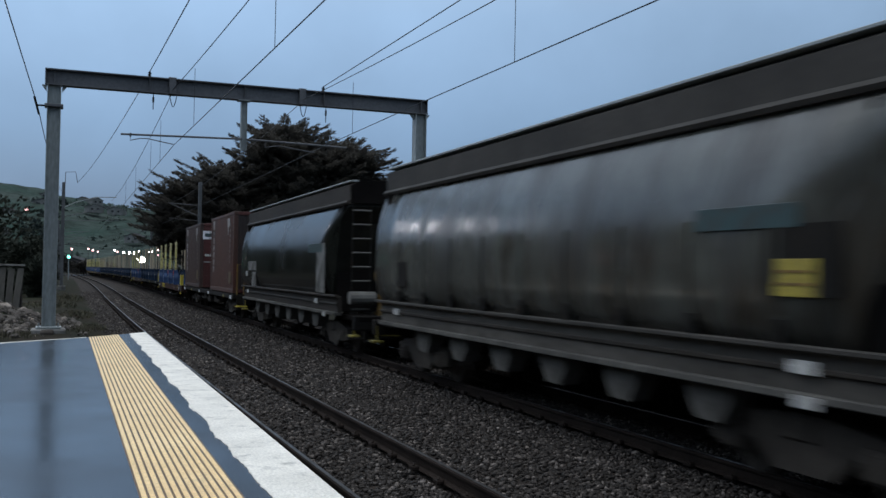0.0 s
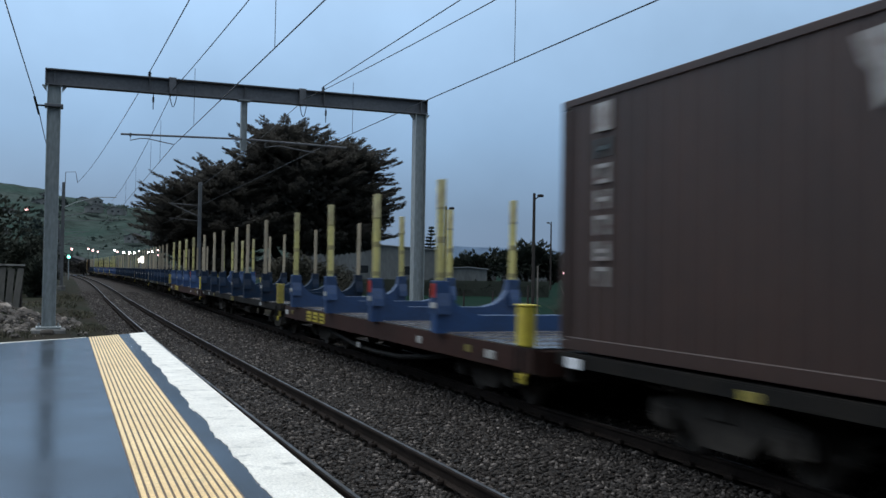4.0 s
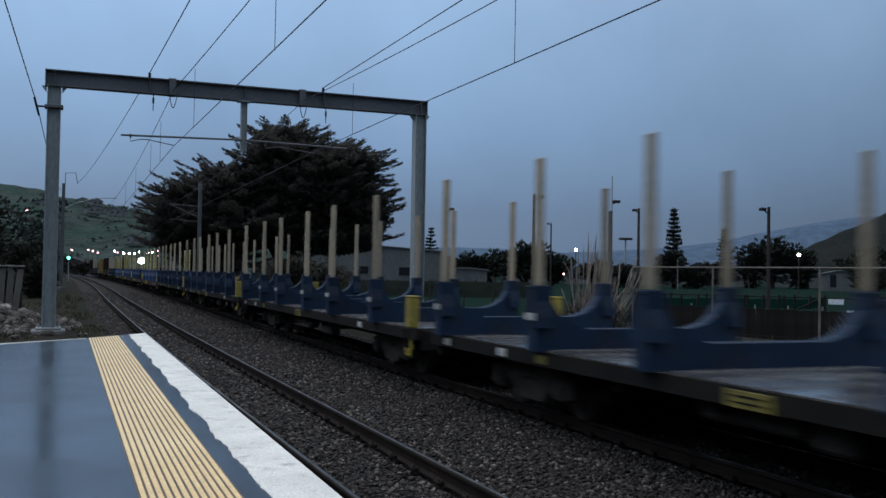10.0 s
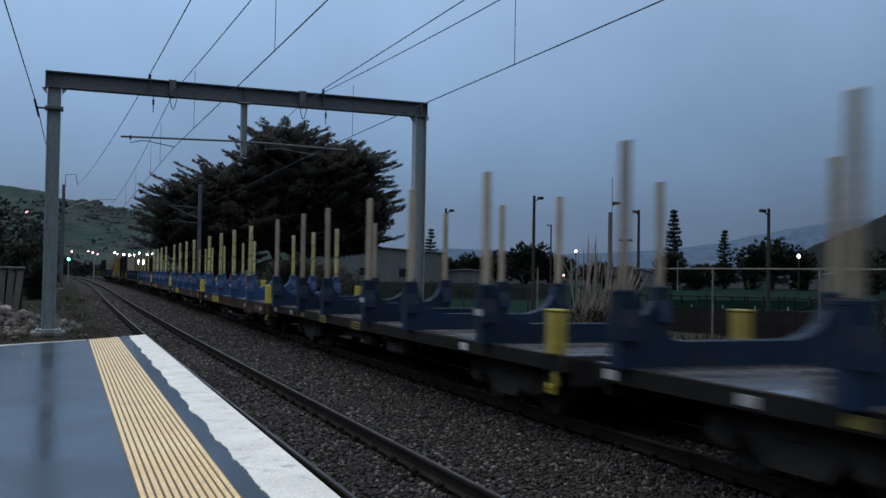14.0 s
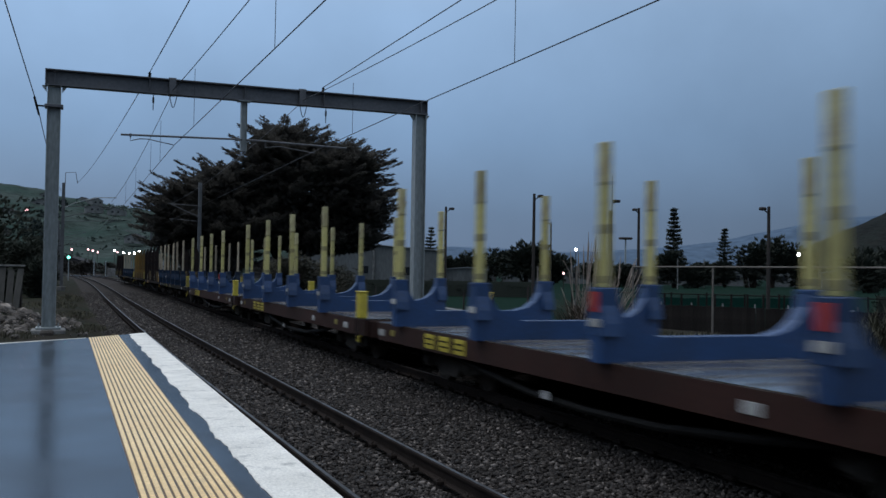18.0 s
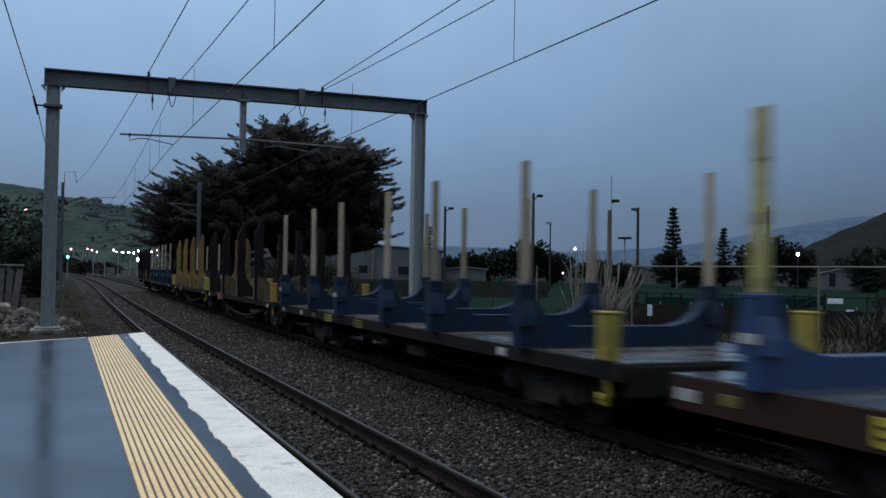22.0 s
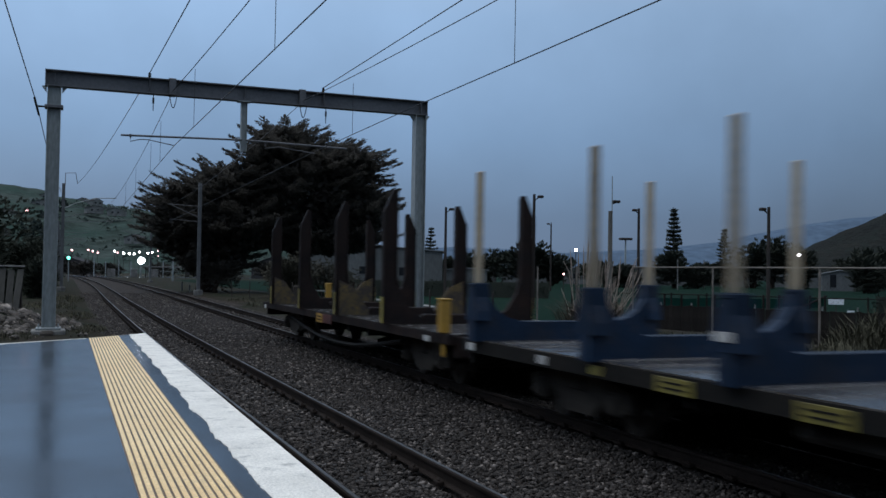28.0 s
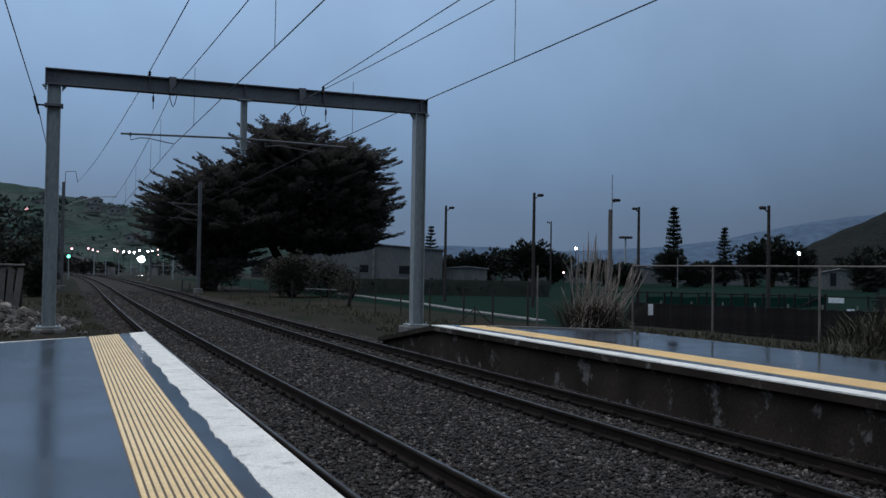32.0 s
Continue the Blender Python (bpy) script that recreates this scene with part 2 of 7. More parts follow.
M = {
    "asphalt": pbr("wet_asphalt", (0.027, 0.035, 0.048), (0.017, 0.022, 0.031), 0.9, 0.12, 0.24, bump=0.25, fine=45, dist=0.004, stain_or_glint=(0.014, 0.017, 0.023), stain_or_glint_at=(0.5, 0.72), spec=0.27),
    "tactile": pbr("tactile_yellow", (0.90, 0.66, 0.34), (0.80, 0.56, 0.27), 1.2, 0.45, bump=0.2, fine=40, stain_or_glint=(0.30, 0.24, 0.14), stain_or_glint_at=(0.6, 0.8)),
    "white": pbr("white_paint", (0.83, 0.79, 0.715), (0.70, 0.665, 0.60), 2.2, 0.6, bump=0.7, fine=26, stain_or_glint=(0.36, 0.345, 0.315), stain_or_glint_at=(0.54, 0.72)),
    "concrete": pbr("weathered_concrete", (0.21, 0.205, 0.195), (0.12, 0.118, 0.112), 0.9, 0.85, bump=0.4, fine=25, stain_or_glint=(0.05, 0.048, 0.045), stain_or_glint_at=(0.45, 0.7)),
    "platform_wall": pbr("platform_wall", (0.044, 0.034, 0.027), (0.023, 0.018, 0.0145), 0.9, 0.9, bump=0.4, fine=25, stain_or_glint=(0.13, 0.122, 0.115), stain_or_glint_at=(0.56, 0.63), spec=0.05),
    "ballast": pbr("ballast_ground", (0.041, 0.033, 0.0285), (0.024, 0.0195, 0.0165), 3.0, 0.95, bump=0.9, fine=9, dist=0.05, stain_or_glint=(0.07, 0.066, 0.06), stain_or_glint_at=(0.60, 0.70), spec=0.10),
    "stones": pbr("ballast_stone", (0.061, 0.0525, 0.0475), (0.030, 0.0260, 0.0235), 9.0, 0.8, 0.6, island=True, bump=0.3, fine=6, stain_or_glint=(0.17, 0.165, 0.16), stain_or_glint_at=(0.68, 0.72), spec=0.10),
    "earth": pbr("ground_earth_grass", (0.014, 0.019, 0.011), (0.030, 0.024, 0.019), 0.25, 0.95, bump=0.6, fine=30, dist=0.05, spec=0.03),
    "grass": pbr("field_grass", (0.0045, 0.016, 0.0105), (0.006, 0.019, 0.012), 0.05, 0.95, bump=0.4, fine=60, dist=0.05, spec=0.02),
    "rail": pbr("rail_steel", (0.025, 0.019, 0.016), (0.016, 0.0125, 0.011), 2.0, 0.8, metal=0.0, bump=0.2, spec=0.04),
    "railtop": pbr("polished_rail_head", (0.050, 0.044, 0.040), (0.022, 0.020, 0.018), 2.0, 0.30, 0.55, metal=0.6, bump=0.05),
    "sleeper": pbr("concrete_sleeper", (0.05, 0.048, 0.046), (0.032, 0.031, 0.03), 2.0, 0.9, bump=0.3, vary=0.15, spec=0.15),
    "galv": pbr("galvanised_steel", (0.275, 0.300, 0.300), (0.215, 0.238, 0.240), 0.8, 0.55, metal=0.25, bump=0.1, fine=20, stain_or_glint=(0.17, 0.17, 0.18), stain_or_glint_at=(0.6, 0.8), stretch=(1, 1, 0.3)),
    "beam": pbr("gantry_beam_steel", (0.11, 0.112, 0.12), (0.08, 0.082, 0.09), 0.8, 0.55, metal=0.2, bump=0.1),
    "wire": pbr("copper_wire_dark", (0.03, 0.03, 0.032), (0.02, 0.02, 0.022), 5.0, 0.5, metal=0.5),
    "dark": pbr("black_underframe", (0.012, 0.0115, 0.011), (0.018, 0.016, 0.014), 1.5, 0.7, bump=0.3, stain_or_glint=(0.040, 0.028, 0.019), stain_or_glint_at=(0.6, 0.75), spec=0.07),
    "bogie": pbr("dusty_brown_bogie", (0.062, 0.053, 0.045), (0.034, 0.029, 0.025), 2.0, 0.85, bump=0.3, stain_or_glint=(0.026, 0.022, 0.019), stain_or_glint_at=(0.5, 0.7), spec=0.15),
    "cabinet": pbr("orange_yellow_cabinet_paint", (0.36, 0.20, 0.025), (0.30, 0.17, 0.022), 3.0, 0.55, bump=0.1, stain_or_glint=(0.16, 0.09, 0.02), stain_or_glint_at=(0.6, 0.8)),
    "rustyellow": pbr("rusted_yellow_gusset", (0.13, 0.085, 0.017), (0.04, 0.028, 0.015), 3.0, 0.7, bump=0.2, stain_or_glint=(0.03, 0.022, 0.018), stain_or_glint_at=(0.42, 0.58)),
    "wheel": pbr("wheel_steel", (0.075, 0.065, 0.056), (0.045, 0.039, 0.034), 3.0, 0.55, metal=0.5, bump=0.2, spec=0.15),
    "brown": pbr("brown_sill_paint", (0.042, 0.019, 0.015), (0.030, 0.015, 0.012), 1.2, 0.55, bump=0.15, stain_or_glint=(0.035, 0.024, 0.018), stain_or_glint_at=(0.55, 0.75), spec=0.15),
    "deck": pbr("wet_steel_deck", (0.24, 0.23, 0.23), (0.10, 0.095, 0.09), 0.9, 0.05, 0.34, metal=0.75, spec=0.9, bump=0.25, fine=20, stain_or_glint=(0.05, 0.034, 0.025), stain_or_glint_at=(0.5, 0.75)),
    "blue": pbr("blue_bolster_paint", (0.011, 0.042, 0.122), (0.010, 0.034, 0.095), 1.5, 0.5, bump=0.12, vary=0.2, stain_or_glint=(0.04, 0.045, 0.06), stain_or_glint_at=(0.6, 0.85)),
    "bluedark": pbr("grimy_blue_bolster_paint", (0.0075, 0.021, 0.047), (0.007, 0.016, 0.033), 1.5, 0.6, bump=0.12, vary=0.25, stain_or_glint=(0.03, 0.03, 0.035), stain_or_glint_at=(0.5, 0.8), spec=0.15),
    "stake": pbr("yellow_stake_paint", (0.46, 0.40, 0.13), (0.38, 0.34, 0.15), 2.0, 0.55, bump=0.1, vary=0.15, stain_or_glint=(0.12, 0.10, 0.06), stain_or_glint_at=(0.6, 0.8), stretch=(1, 1, 0.5)),
    "stakepale": pbr("bare_worn_stake", (0.31, 0.25, 0.165), (0.235, 0.20, 0.15), 2.0, 0.6, bump=0.1, vary=0.3, stain_or_glint=(0.14, 0.10, 0.06), stain_or_glint_at=(0.55, 0.8), stretch=(1, 1, 0.5)),
    "band": pbr("dark_stake_band", (0.30, 0.26, 0.10), (0.22, 0.19, 0.08), 5.0, 0.6),
    "yellow": pbr("safety_yellow_paint", (0.52, 0.42, 0.045), (0.42, 0.33, 0.04), 3.0, 0.5, bump=0.1, vary=0.12, stain_or_glint=(0.14, 0.11, 0.03), stain_or_glint_at=(0.58, 0.8)),
    "orange": pbr("weathered_orange_yellow_steel", (0.25, 0.135, 0.020), (0.13, 0.085, 0.024), 2.6, 0.7, bump=0.2, stain_or_glint=(0.040, 0.027, 0.018), stain_or_glint_at=(0.46, 0.64), vary=0.3, stretch=(1, 1, 0.55)),
    "stanchion": pbr("dark_rusty_stanchion", (0.013, 0.011, 0.011), (0.024, 0.016, 0.014), 2.2, 0.6, bump=0.2, stain_or_glint=(0.017, 0.015, 0.015), stain_or_glint_at=(0.5, 0.7), spec=0.06),
    "reflect": pbr("white_reflective_plate", (0.75, 0.76, 0.78), (0.65, 0.66, 0.68), 6.0, 0.35),
    "hopper": pbr("glossy_grey_green_hopper_paint", (0.011, 0.0125, 0.0108), (0.017, 0.0165, 0.014), 0.6, 0.12, 0.30, bump=0.04, fine=10, stain_or_glint=(0.040, 0.034, 0.026), stain_or_glint_at=(0.58, 0.8), spec=0.23),
    "hopperpale": pbr("chalky_grey_hopper_paint", (0.086, 0.088, 0.078), (0.037, 0.036, 0.031), 0.8, 0.12, 0.38, bump=0.03, fine=12, stain_or_glint=(0.036, 0.030, 0.023), stain_or_glint_at=(0.46, 0.62), stretch=(1, 1.3, 0.45)),
    "coaming": pbr("dusty_brown_grey_coaming", (0.055, 0.050, 0.045), (0.036, 0.033, 0.030), 0.9, 0.65, bump=0.1, stain_or_glint=(0.05, 0.046, 0.040), stain_or_glint_at=(0.55, 0.8), spec=0.15),
    "coamingdark": pbr("grimy_dark_coaming", (0.044, 0.037, 0.031), (0.028, 0.024, 0.021), 0.9, 0.65, bump=0.1, stain_or_glint=(0.042, 0.036, 0.029), stain_or_glint_at=(0.55, 0.8), spec=0.15),
    "bare": pbr("rubbed_bare_patch", (0.24, 0.235, 0.225), (0.10, 0.096, 0.09), 1.6, 0.30, 0.5, bump=0.1, stain_or_glint=(0.026, 0.025, 0.021), stain_or_glint_at=(0.48, 0.62), spec=0.4),
    "dirtyyellow": pbr("grimy_yellow_plate", (0.25, 0.205, 0.035), (0.15, 0.12, 0.03), 5.0, 0.55, bump=0.1, vary=0.35, stain_or_glint=(0.05, 0.04, 0.025), stain_or_glint_at=(0.52, 0.68)),
    "dirtywhite": pbr("grimy_white_plate", (0.50, 0.50, 0.49), (0.34, 0.33, 0.31), 6.0, 0.5, vary=0.25, stain_or_glint=(0.13, 0.115, 0.10), stain_or_glint_at=(0.52, 0.68)),
    "grimeyellow": pbr("grimy_yellow_cabinet", (0.34, 0.27, 0.035), (0.22, 0.17, 0.03), 3.0, 0.55, bump=0.1, vary=0.3, stain_or_glint=(0.08, 0.06, 0.025), stain_or_glint_at=(0.5, 0.7)),
    "grimestrip": pbr("grimy_pale_strip", (0.17, 0.15, 0.11), (0.10, 0.085, 0.06), 4.0, 0.6, vary=0.2, stain_or_glint=(0.04, 0.033, 0.025), stain_or_glint_at=(0.5, 0.68)),
    "stakecap": pbr("faded_stake_top", (0.44, 0.40, 0.20), (0.34, 0.29, 0.15), 3.0, 0.6, vary=0.25, stain_or_glint=(0.2, 0.14, 0.08), stain_or_glint_at=(0.55, 0.75)),
    "tactilebase": pbr("brown_shaded_strip_base", (0.15, 0.086, 0.040), (0.085, 0.052, 0.030), 2.0, 0.6, bump=0.2, fine=30),
    # the pale second colour paints sky reflections lying on the wet deck
    "deckdark": pbr("rusty_deck_painted_glints", (0.024, 0.021, 0.020), (0.015, 0.0135, 0.0125), 0.9, 0.75, 0.6, bump=0.2, fine=20, stain_or_glint=(0.15, 0.14, 0.14), stain_or_glint_at=(0.57, 0.66), spec=0.1),
    "dimorange": pbr("grimy_orange_yellow_paint", (0.22, 0.125, 0.02), (0.13, 0.08, 0.02), 3.0, 0.6, bump=0.1, stain_or_glint=(0.04, 0.03, 0.02), stain_or_glint_at=(0.5, 0.66)),
    "palesill": pbr("dusty_pale_sill", (0.095, 0.086, 0.075), (0.055, 0.050, 0.044), 1.0, 0.7, bump=0.15, stain_or_glint=(0.035, 0.031, 0.027), stain_or_glint_at=(0.5, 0.7), stretch=(1, 0.4, 1), spec=0.2),
    "redpanel": pbr("red_reflector", (0.42, 0.035, 0.025), (0.34, 0.03, 0.022), 6.0, 0.4),
    "chute": pbr("dusty_pale_chute", (0.105, 0.10, 0.09), (0.065, 0.061, 0.056), 1.5, 0.8, bump=0.15, stain_or_glint=(0.05, 0.047, 0.043), stain_or_glint_at=(0.5, 0.75), spec=0.15),
    "sill": pbr("grimy_grey_sill", (0.050, 0.046, 0.041), (0.032, 0.030, 0.027), 1.0, 0.7, bump=0.15, stain_or_glint=(0.04, 0.037, 0.033), stain_or_glint_at=(0.5, 0.75), spec=0.15),
    "box": pbr("maroon_container_paint", (0.061, 0.0238, 0.0152), (0.046, 0.0190, 0.0130), 0.8, 0.55, bump=0.08, stain_or_glint=(0.088, 0.022, 0.0125), stain_or_glint_at=(0.52, 0.70), stretch=(1, 1, 0.4)),
    "boxdoor": pbr("red_brown_container_door", (0.072, 0.0150, 0.0115), (0.052, 0.0125, 0.010), 0.8, 0.55, bump=0.08, stain_or_glint=(0.05, 0.03, 0.025), stain_or_glint_at=(0.58, 0.8)),
    "mark": pbr("worn_white_marking", (0.34, 0.34, 0.33), (0.22, 0.20, 0.19), 5.0, 0.6, stain_or_glint=(0.13, 0.06, 0.05), stain_or_glint_at=(0.5, 0.7)),
    "faint": pbr("faint_worn_lettering", (0.15, 0.115, 0.105), (0.09, 0.06, 0.055), 5.0, 0.6, stain_or_glint=(0.06, 0.028, 0.024), stain_or_glint_at=(0.45, 0.65)),
    "fadedyellow": pbr("faded_yellow_patch", (0.11, 0.085, 0.03), (0.075, 0.05, 0.025), 4.0, 0.6, stain_or_glint=(0.06, 0.03, 0.024), stain_or_glint_at=(0.5, 0.65)),
    "teal": pbr("worn_teal_marking", (0.035, 0.075, 0.080), (0.03, 0.055, 0.058), 2.0, 0.4, stain_or_glint=(0.04, 0.035, 0.03), stain_or_glint_at=(0.45, 0.65)),
    "bark": pbr("tree_bark", (0.035, 0.026, 0.020), (0.022, 0.017, 0.013), 4.0, 0.95, bump=0.8, stretch=(1, 1, 0.3), spec=0.05),
    "leaf": leafy("dark_cypress_foliage", (0.038, 0.037, 0.033), (0.047, 0.043, 0.039)),
    "scrub": leafy("dark_scrub_foliage", (0.030, 0.036, 0.029), (0.040, 0.042, 0.035)),
    "leaf2": pbr("shrub_foliage", (0.052, 0.052, 0.042), (0.075, 0.068, 0.052), 0.8, 0.9, spec=0.05),
    "reed": pbr("dry_pampas_stalk", (0.27, 0.215, 0.175), (0.17, 0.135, 0.11), 2.0, 0.85, vary=0.3),
    "wallgrey": pbr("painted_shed_cladding", (0.10, 0.104, 0.103), (0.078, 0.082, 0.081), 0.3, 0.7, bump=0.1, stretch=(1, 1, 0.3)),
    "roofgrey": pbr("shed_roof_sheet", (0.20, 0.21, 0.21), (0.16, 0.165, 0.17), 0.5, 0.5),
    "timber": pbr("grey_weathered_timber", (0.16, 0.145, 0.125), (0.10, 0.092, 0.08), 2.0, 0.9, bump=0.3, stretch=(1, 1, 0.2), vary=0.25),
    "pole": pbr("dark_timber_pole", (0.045, 0.038, 0.034), (0.032, 0.028, 0.026), 2.0, 0.9, bump=0.3, stretch=(1, 1, 0.2), spec=0.15),
    # hillside greens greyed and lifted: distance haze is mixed into the colour
    "hillgreen": pbr("green_hill_haze_tint", (0.029, 0.050, 0.042), (0.050, 0.064, 0.058), 0.03, 0.95, bump=0.5, fine=8, dist=3.0, stain_or_glint=(0.024, 0.034, 0.029), stain_or_glint_at=(0.48, 0.6), spec=0.02),
    # bush lifted further, to offset the shade inside its clumps
    "hillbush": pbr("hill_bush_haze_tint", (0.070, 0.098, 0.084), (0.088, 0.106, 0.095), 0.3, 0.95, spec=0.02),
    # wood tinted with the same painted haze
    "hillwood": pbr("dark_wood_haze_tint", (0.030, 0.040, 0.038), (0.040, 0.050, 0.047), 0.3, 1.0, spec=0.0),
    "asphaltfar": pbr("soaked_asphalt", (0.030, 0.032, 0.036), (0.020, 0.021, 0.024), 0.6, 0.04, 0.22, bump=0.04, fine=60, dist=0.003, spec=0.18),
    "tactilefar": pbr("orange_yellow_strip", (0.80, 0.50, 0.17), (0.68, 0.42, 0.15), 1.2, 0.45, bump=0.2, fine=40, stain_or_glint=(0.30, 0.22, 0.12), stain_or_glint_at=(0.6, 0.8)),
    "rustpost": pbr("rusting_fence_steel", (0.15, 0.13, 0.11), (0.10, 0.085, 0.07), 4.0, 0.7, vary=0.15),
    "mastgrey": pbr("dull_mast_steel", (0.13, 0.135, 0.14), (0.095, 0.10, 0.105), 0.8, 0.6, metal=0.2),
    "box2": pbr("dark_maroon_container_paint", (0.041, 0.0195, 0.0140), (0.030, 0.0150, 0.0115), 0.8, 0.55, bump=0.08, stain_or_glint=(0.04, 0.026, 0.02), stain_or_glint_at=(0.58, 0.8), stretch=(1, 1, 0.4)),
    # container end wall, darker brown than the sides
    "boxend": pbr("dark_brown_container_end", (0.018, 0.011, 0.010), (0.026, 0.015, 0.012), 1.2, 0.6, bump=0.1, stain_or_glint=(0.04, 0.024, 0.018), stain_or_glint_at=(0.58, 0.8)),
    "hill": pbr("bush_covered_hill", (0.012, 0.018, 0.012), (0.020, 0.024, 0.018), 0.02, 0.95, bump=0.8, fine=14, dist=3.0, spec=0.02),
    "hillright": pbr("misty_grassy_hill", (0.013, 0.015, 0.015), (0.021, 0.022, 0.020), 0.03, 0.95, bump=0.8, fine=10, dist=3.0, stain_or_glint=(0.018, 0.022, 0.020), stain_or_glint_at=(0.5, 0.6), spec=0.02),
    "drygrass": pbr("dry_grass_blades", (0.090, 0.082, 0.058), (0.045, 0.046, 0.032), 1.5, 0.9, spec=0.05),
    "deadblade": pbr("dead_brown_blades", (0.105, 0.080, 0.062), (0.052, 0.042, 0.034), 1.5, 0.9, spec=0.05),
    # near-black matt colour for the hopper ends
    "endblack": pbr("matt_black_end", (0.0065, 0.006, 0.006), (0.011, 0.0095, 0.009), 1.5, 0.9, bump=0.2, spec=0.03),
    "rung": pbr("pale_worn_steel", (0.132, 0.129, 0.120), (0.078, 0.075, 0.069), 3.0, 0.6, bump=0.1),
    "net": pbr("teal_netting", (0.008, 0.040, 0.030), (0.006, 0.028, 0.021), 2.0, 0.9, bump=0.2, fine=30, spec=0.03),
    "board": pbr("black_stained_board", (0.021, 0.0175, 0.0155), (0.013, 0.011, 0.010), 2.0, 0.9, bump=0.2, vary=0.2, spec=0.1),
    # walls lightened for the haze before the hillside houses
    "faraway": pbr("distant_house_wall", (0.17, 0.175, 0.17), (0.12, 0.125, 0.12), 0.3, 0.9, spec=0.05),
    "farroof": pbr("distant_house_roof", (0.05, 0.05, 0.052), (0.035, 0.035, 0.037), 0.3, 0.9, spec=0.05),
    # pale blue base colour carries the haze before the far ridge
    "hillfar": pbr("far_hill_haze_tint", (0.082, 0.118, 0.168), (0.08, 0.115, 0.163), 0.004, 1.0, spec=0.00),
    "rubble": pbr("grey_rubble", (0.130, 0.112, 0.098), (0.045, 0.036, 0.029), 1.6, 0.9, bump=0.3, island=True),
    "glass": pbr("dark_window", (0.015, 0.017, 0.02), (0.02, 0.022, 0.025), 3.0, 0.1),
    "lampwhite": pbr("lit_white_lamp", (0.9, 0.9, 0.9), None, 1, 0.5, emit=(0.95, 0.93, 1.0), strength=14.0),
    "lampwarm": pbr("lit_warm_lamp", (0.9, 0.8, 0.7), None, 1, 0.5, emit=(1.0, 0.50, 0.54), strength=4.0),
    "lampgreen": pbr("lit_green_signal", (0.1, 0.8, 0.5), None, 1, 0.5, emit=(0.15, 0.95, 0.70), strength=4.0),
    "lampbig": pbr("lit_headlight", (0.95, 0.95, 1.0), None, 1, 0.5, emit=(0.95, 0.93, 1.0), strength=60.0),
}

# a film of rain water on the decks
for key in ("deck", "deckdark"):
    film_of_water = M[key].node_tree.nodes["Principled BSDF"]
    film_of_water.inputs["Coat Weight"].default_value, film_of_water.inputs["Coat Roughness"].default_value = 0.4, 0.06


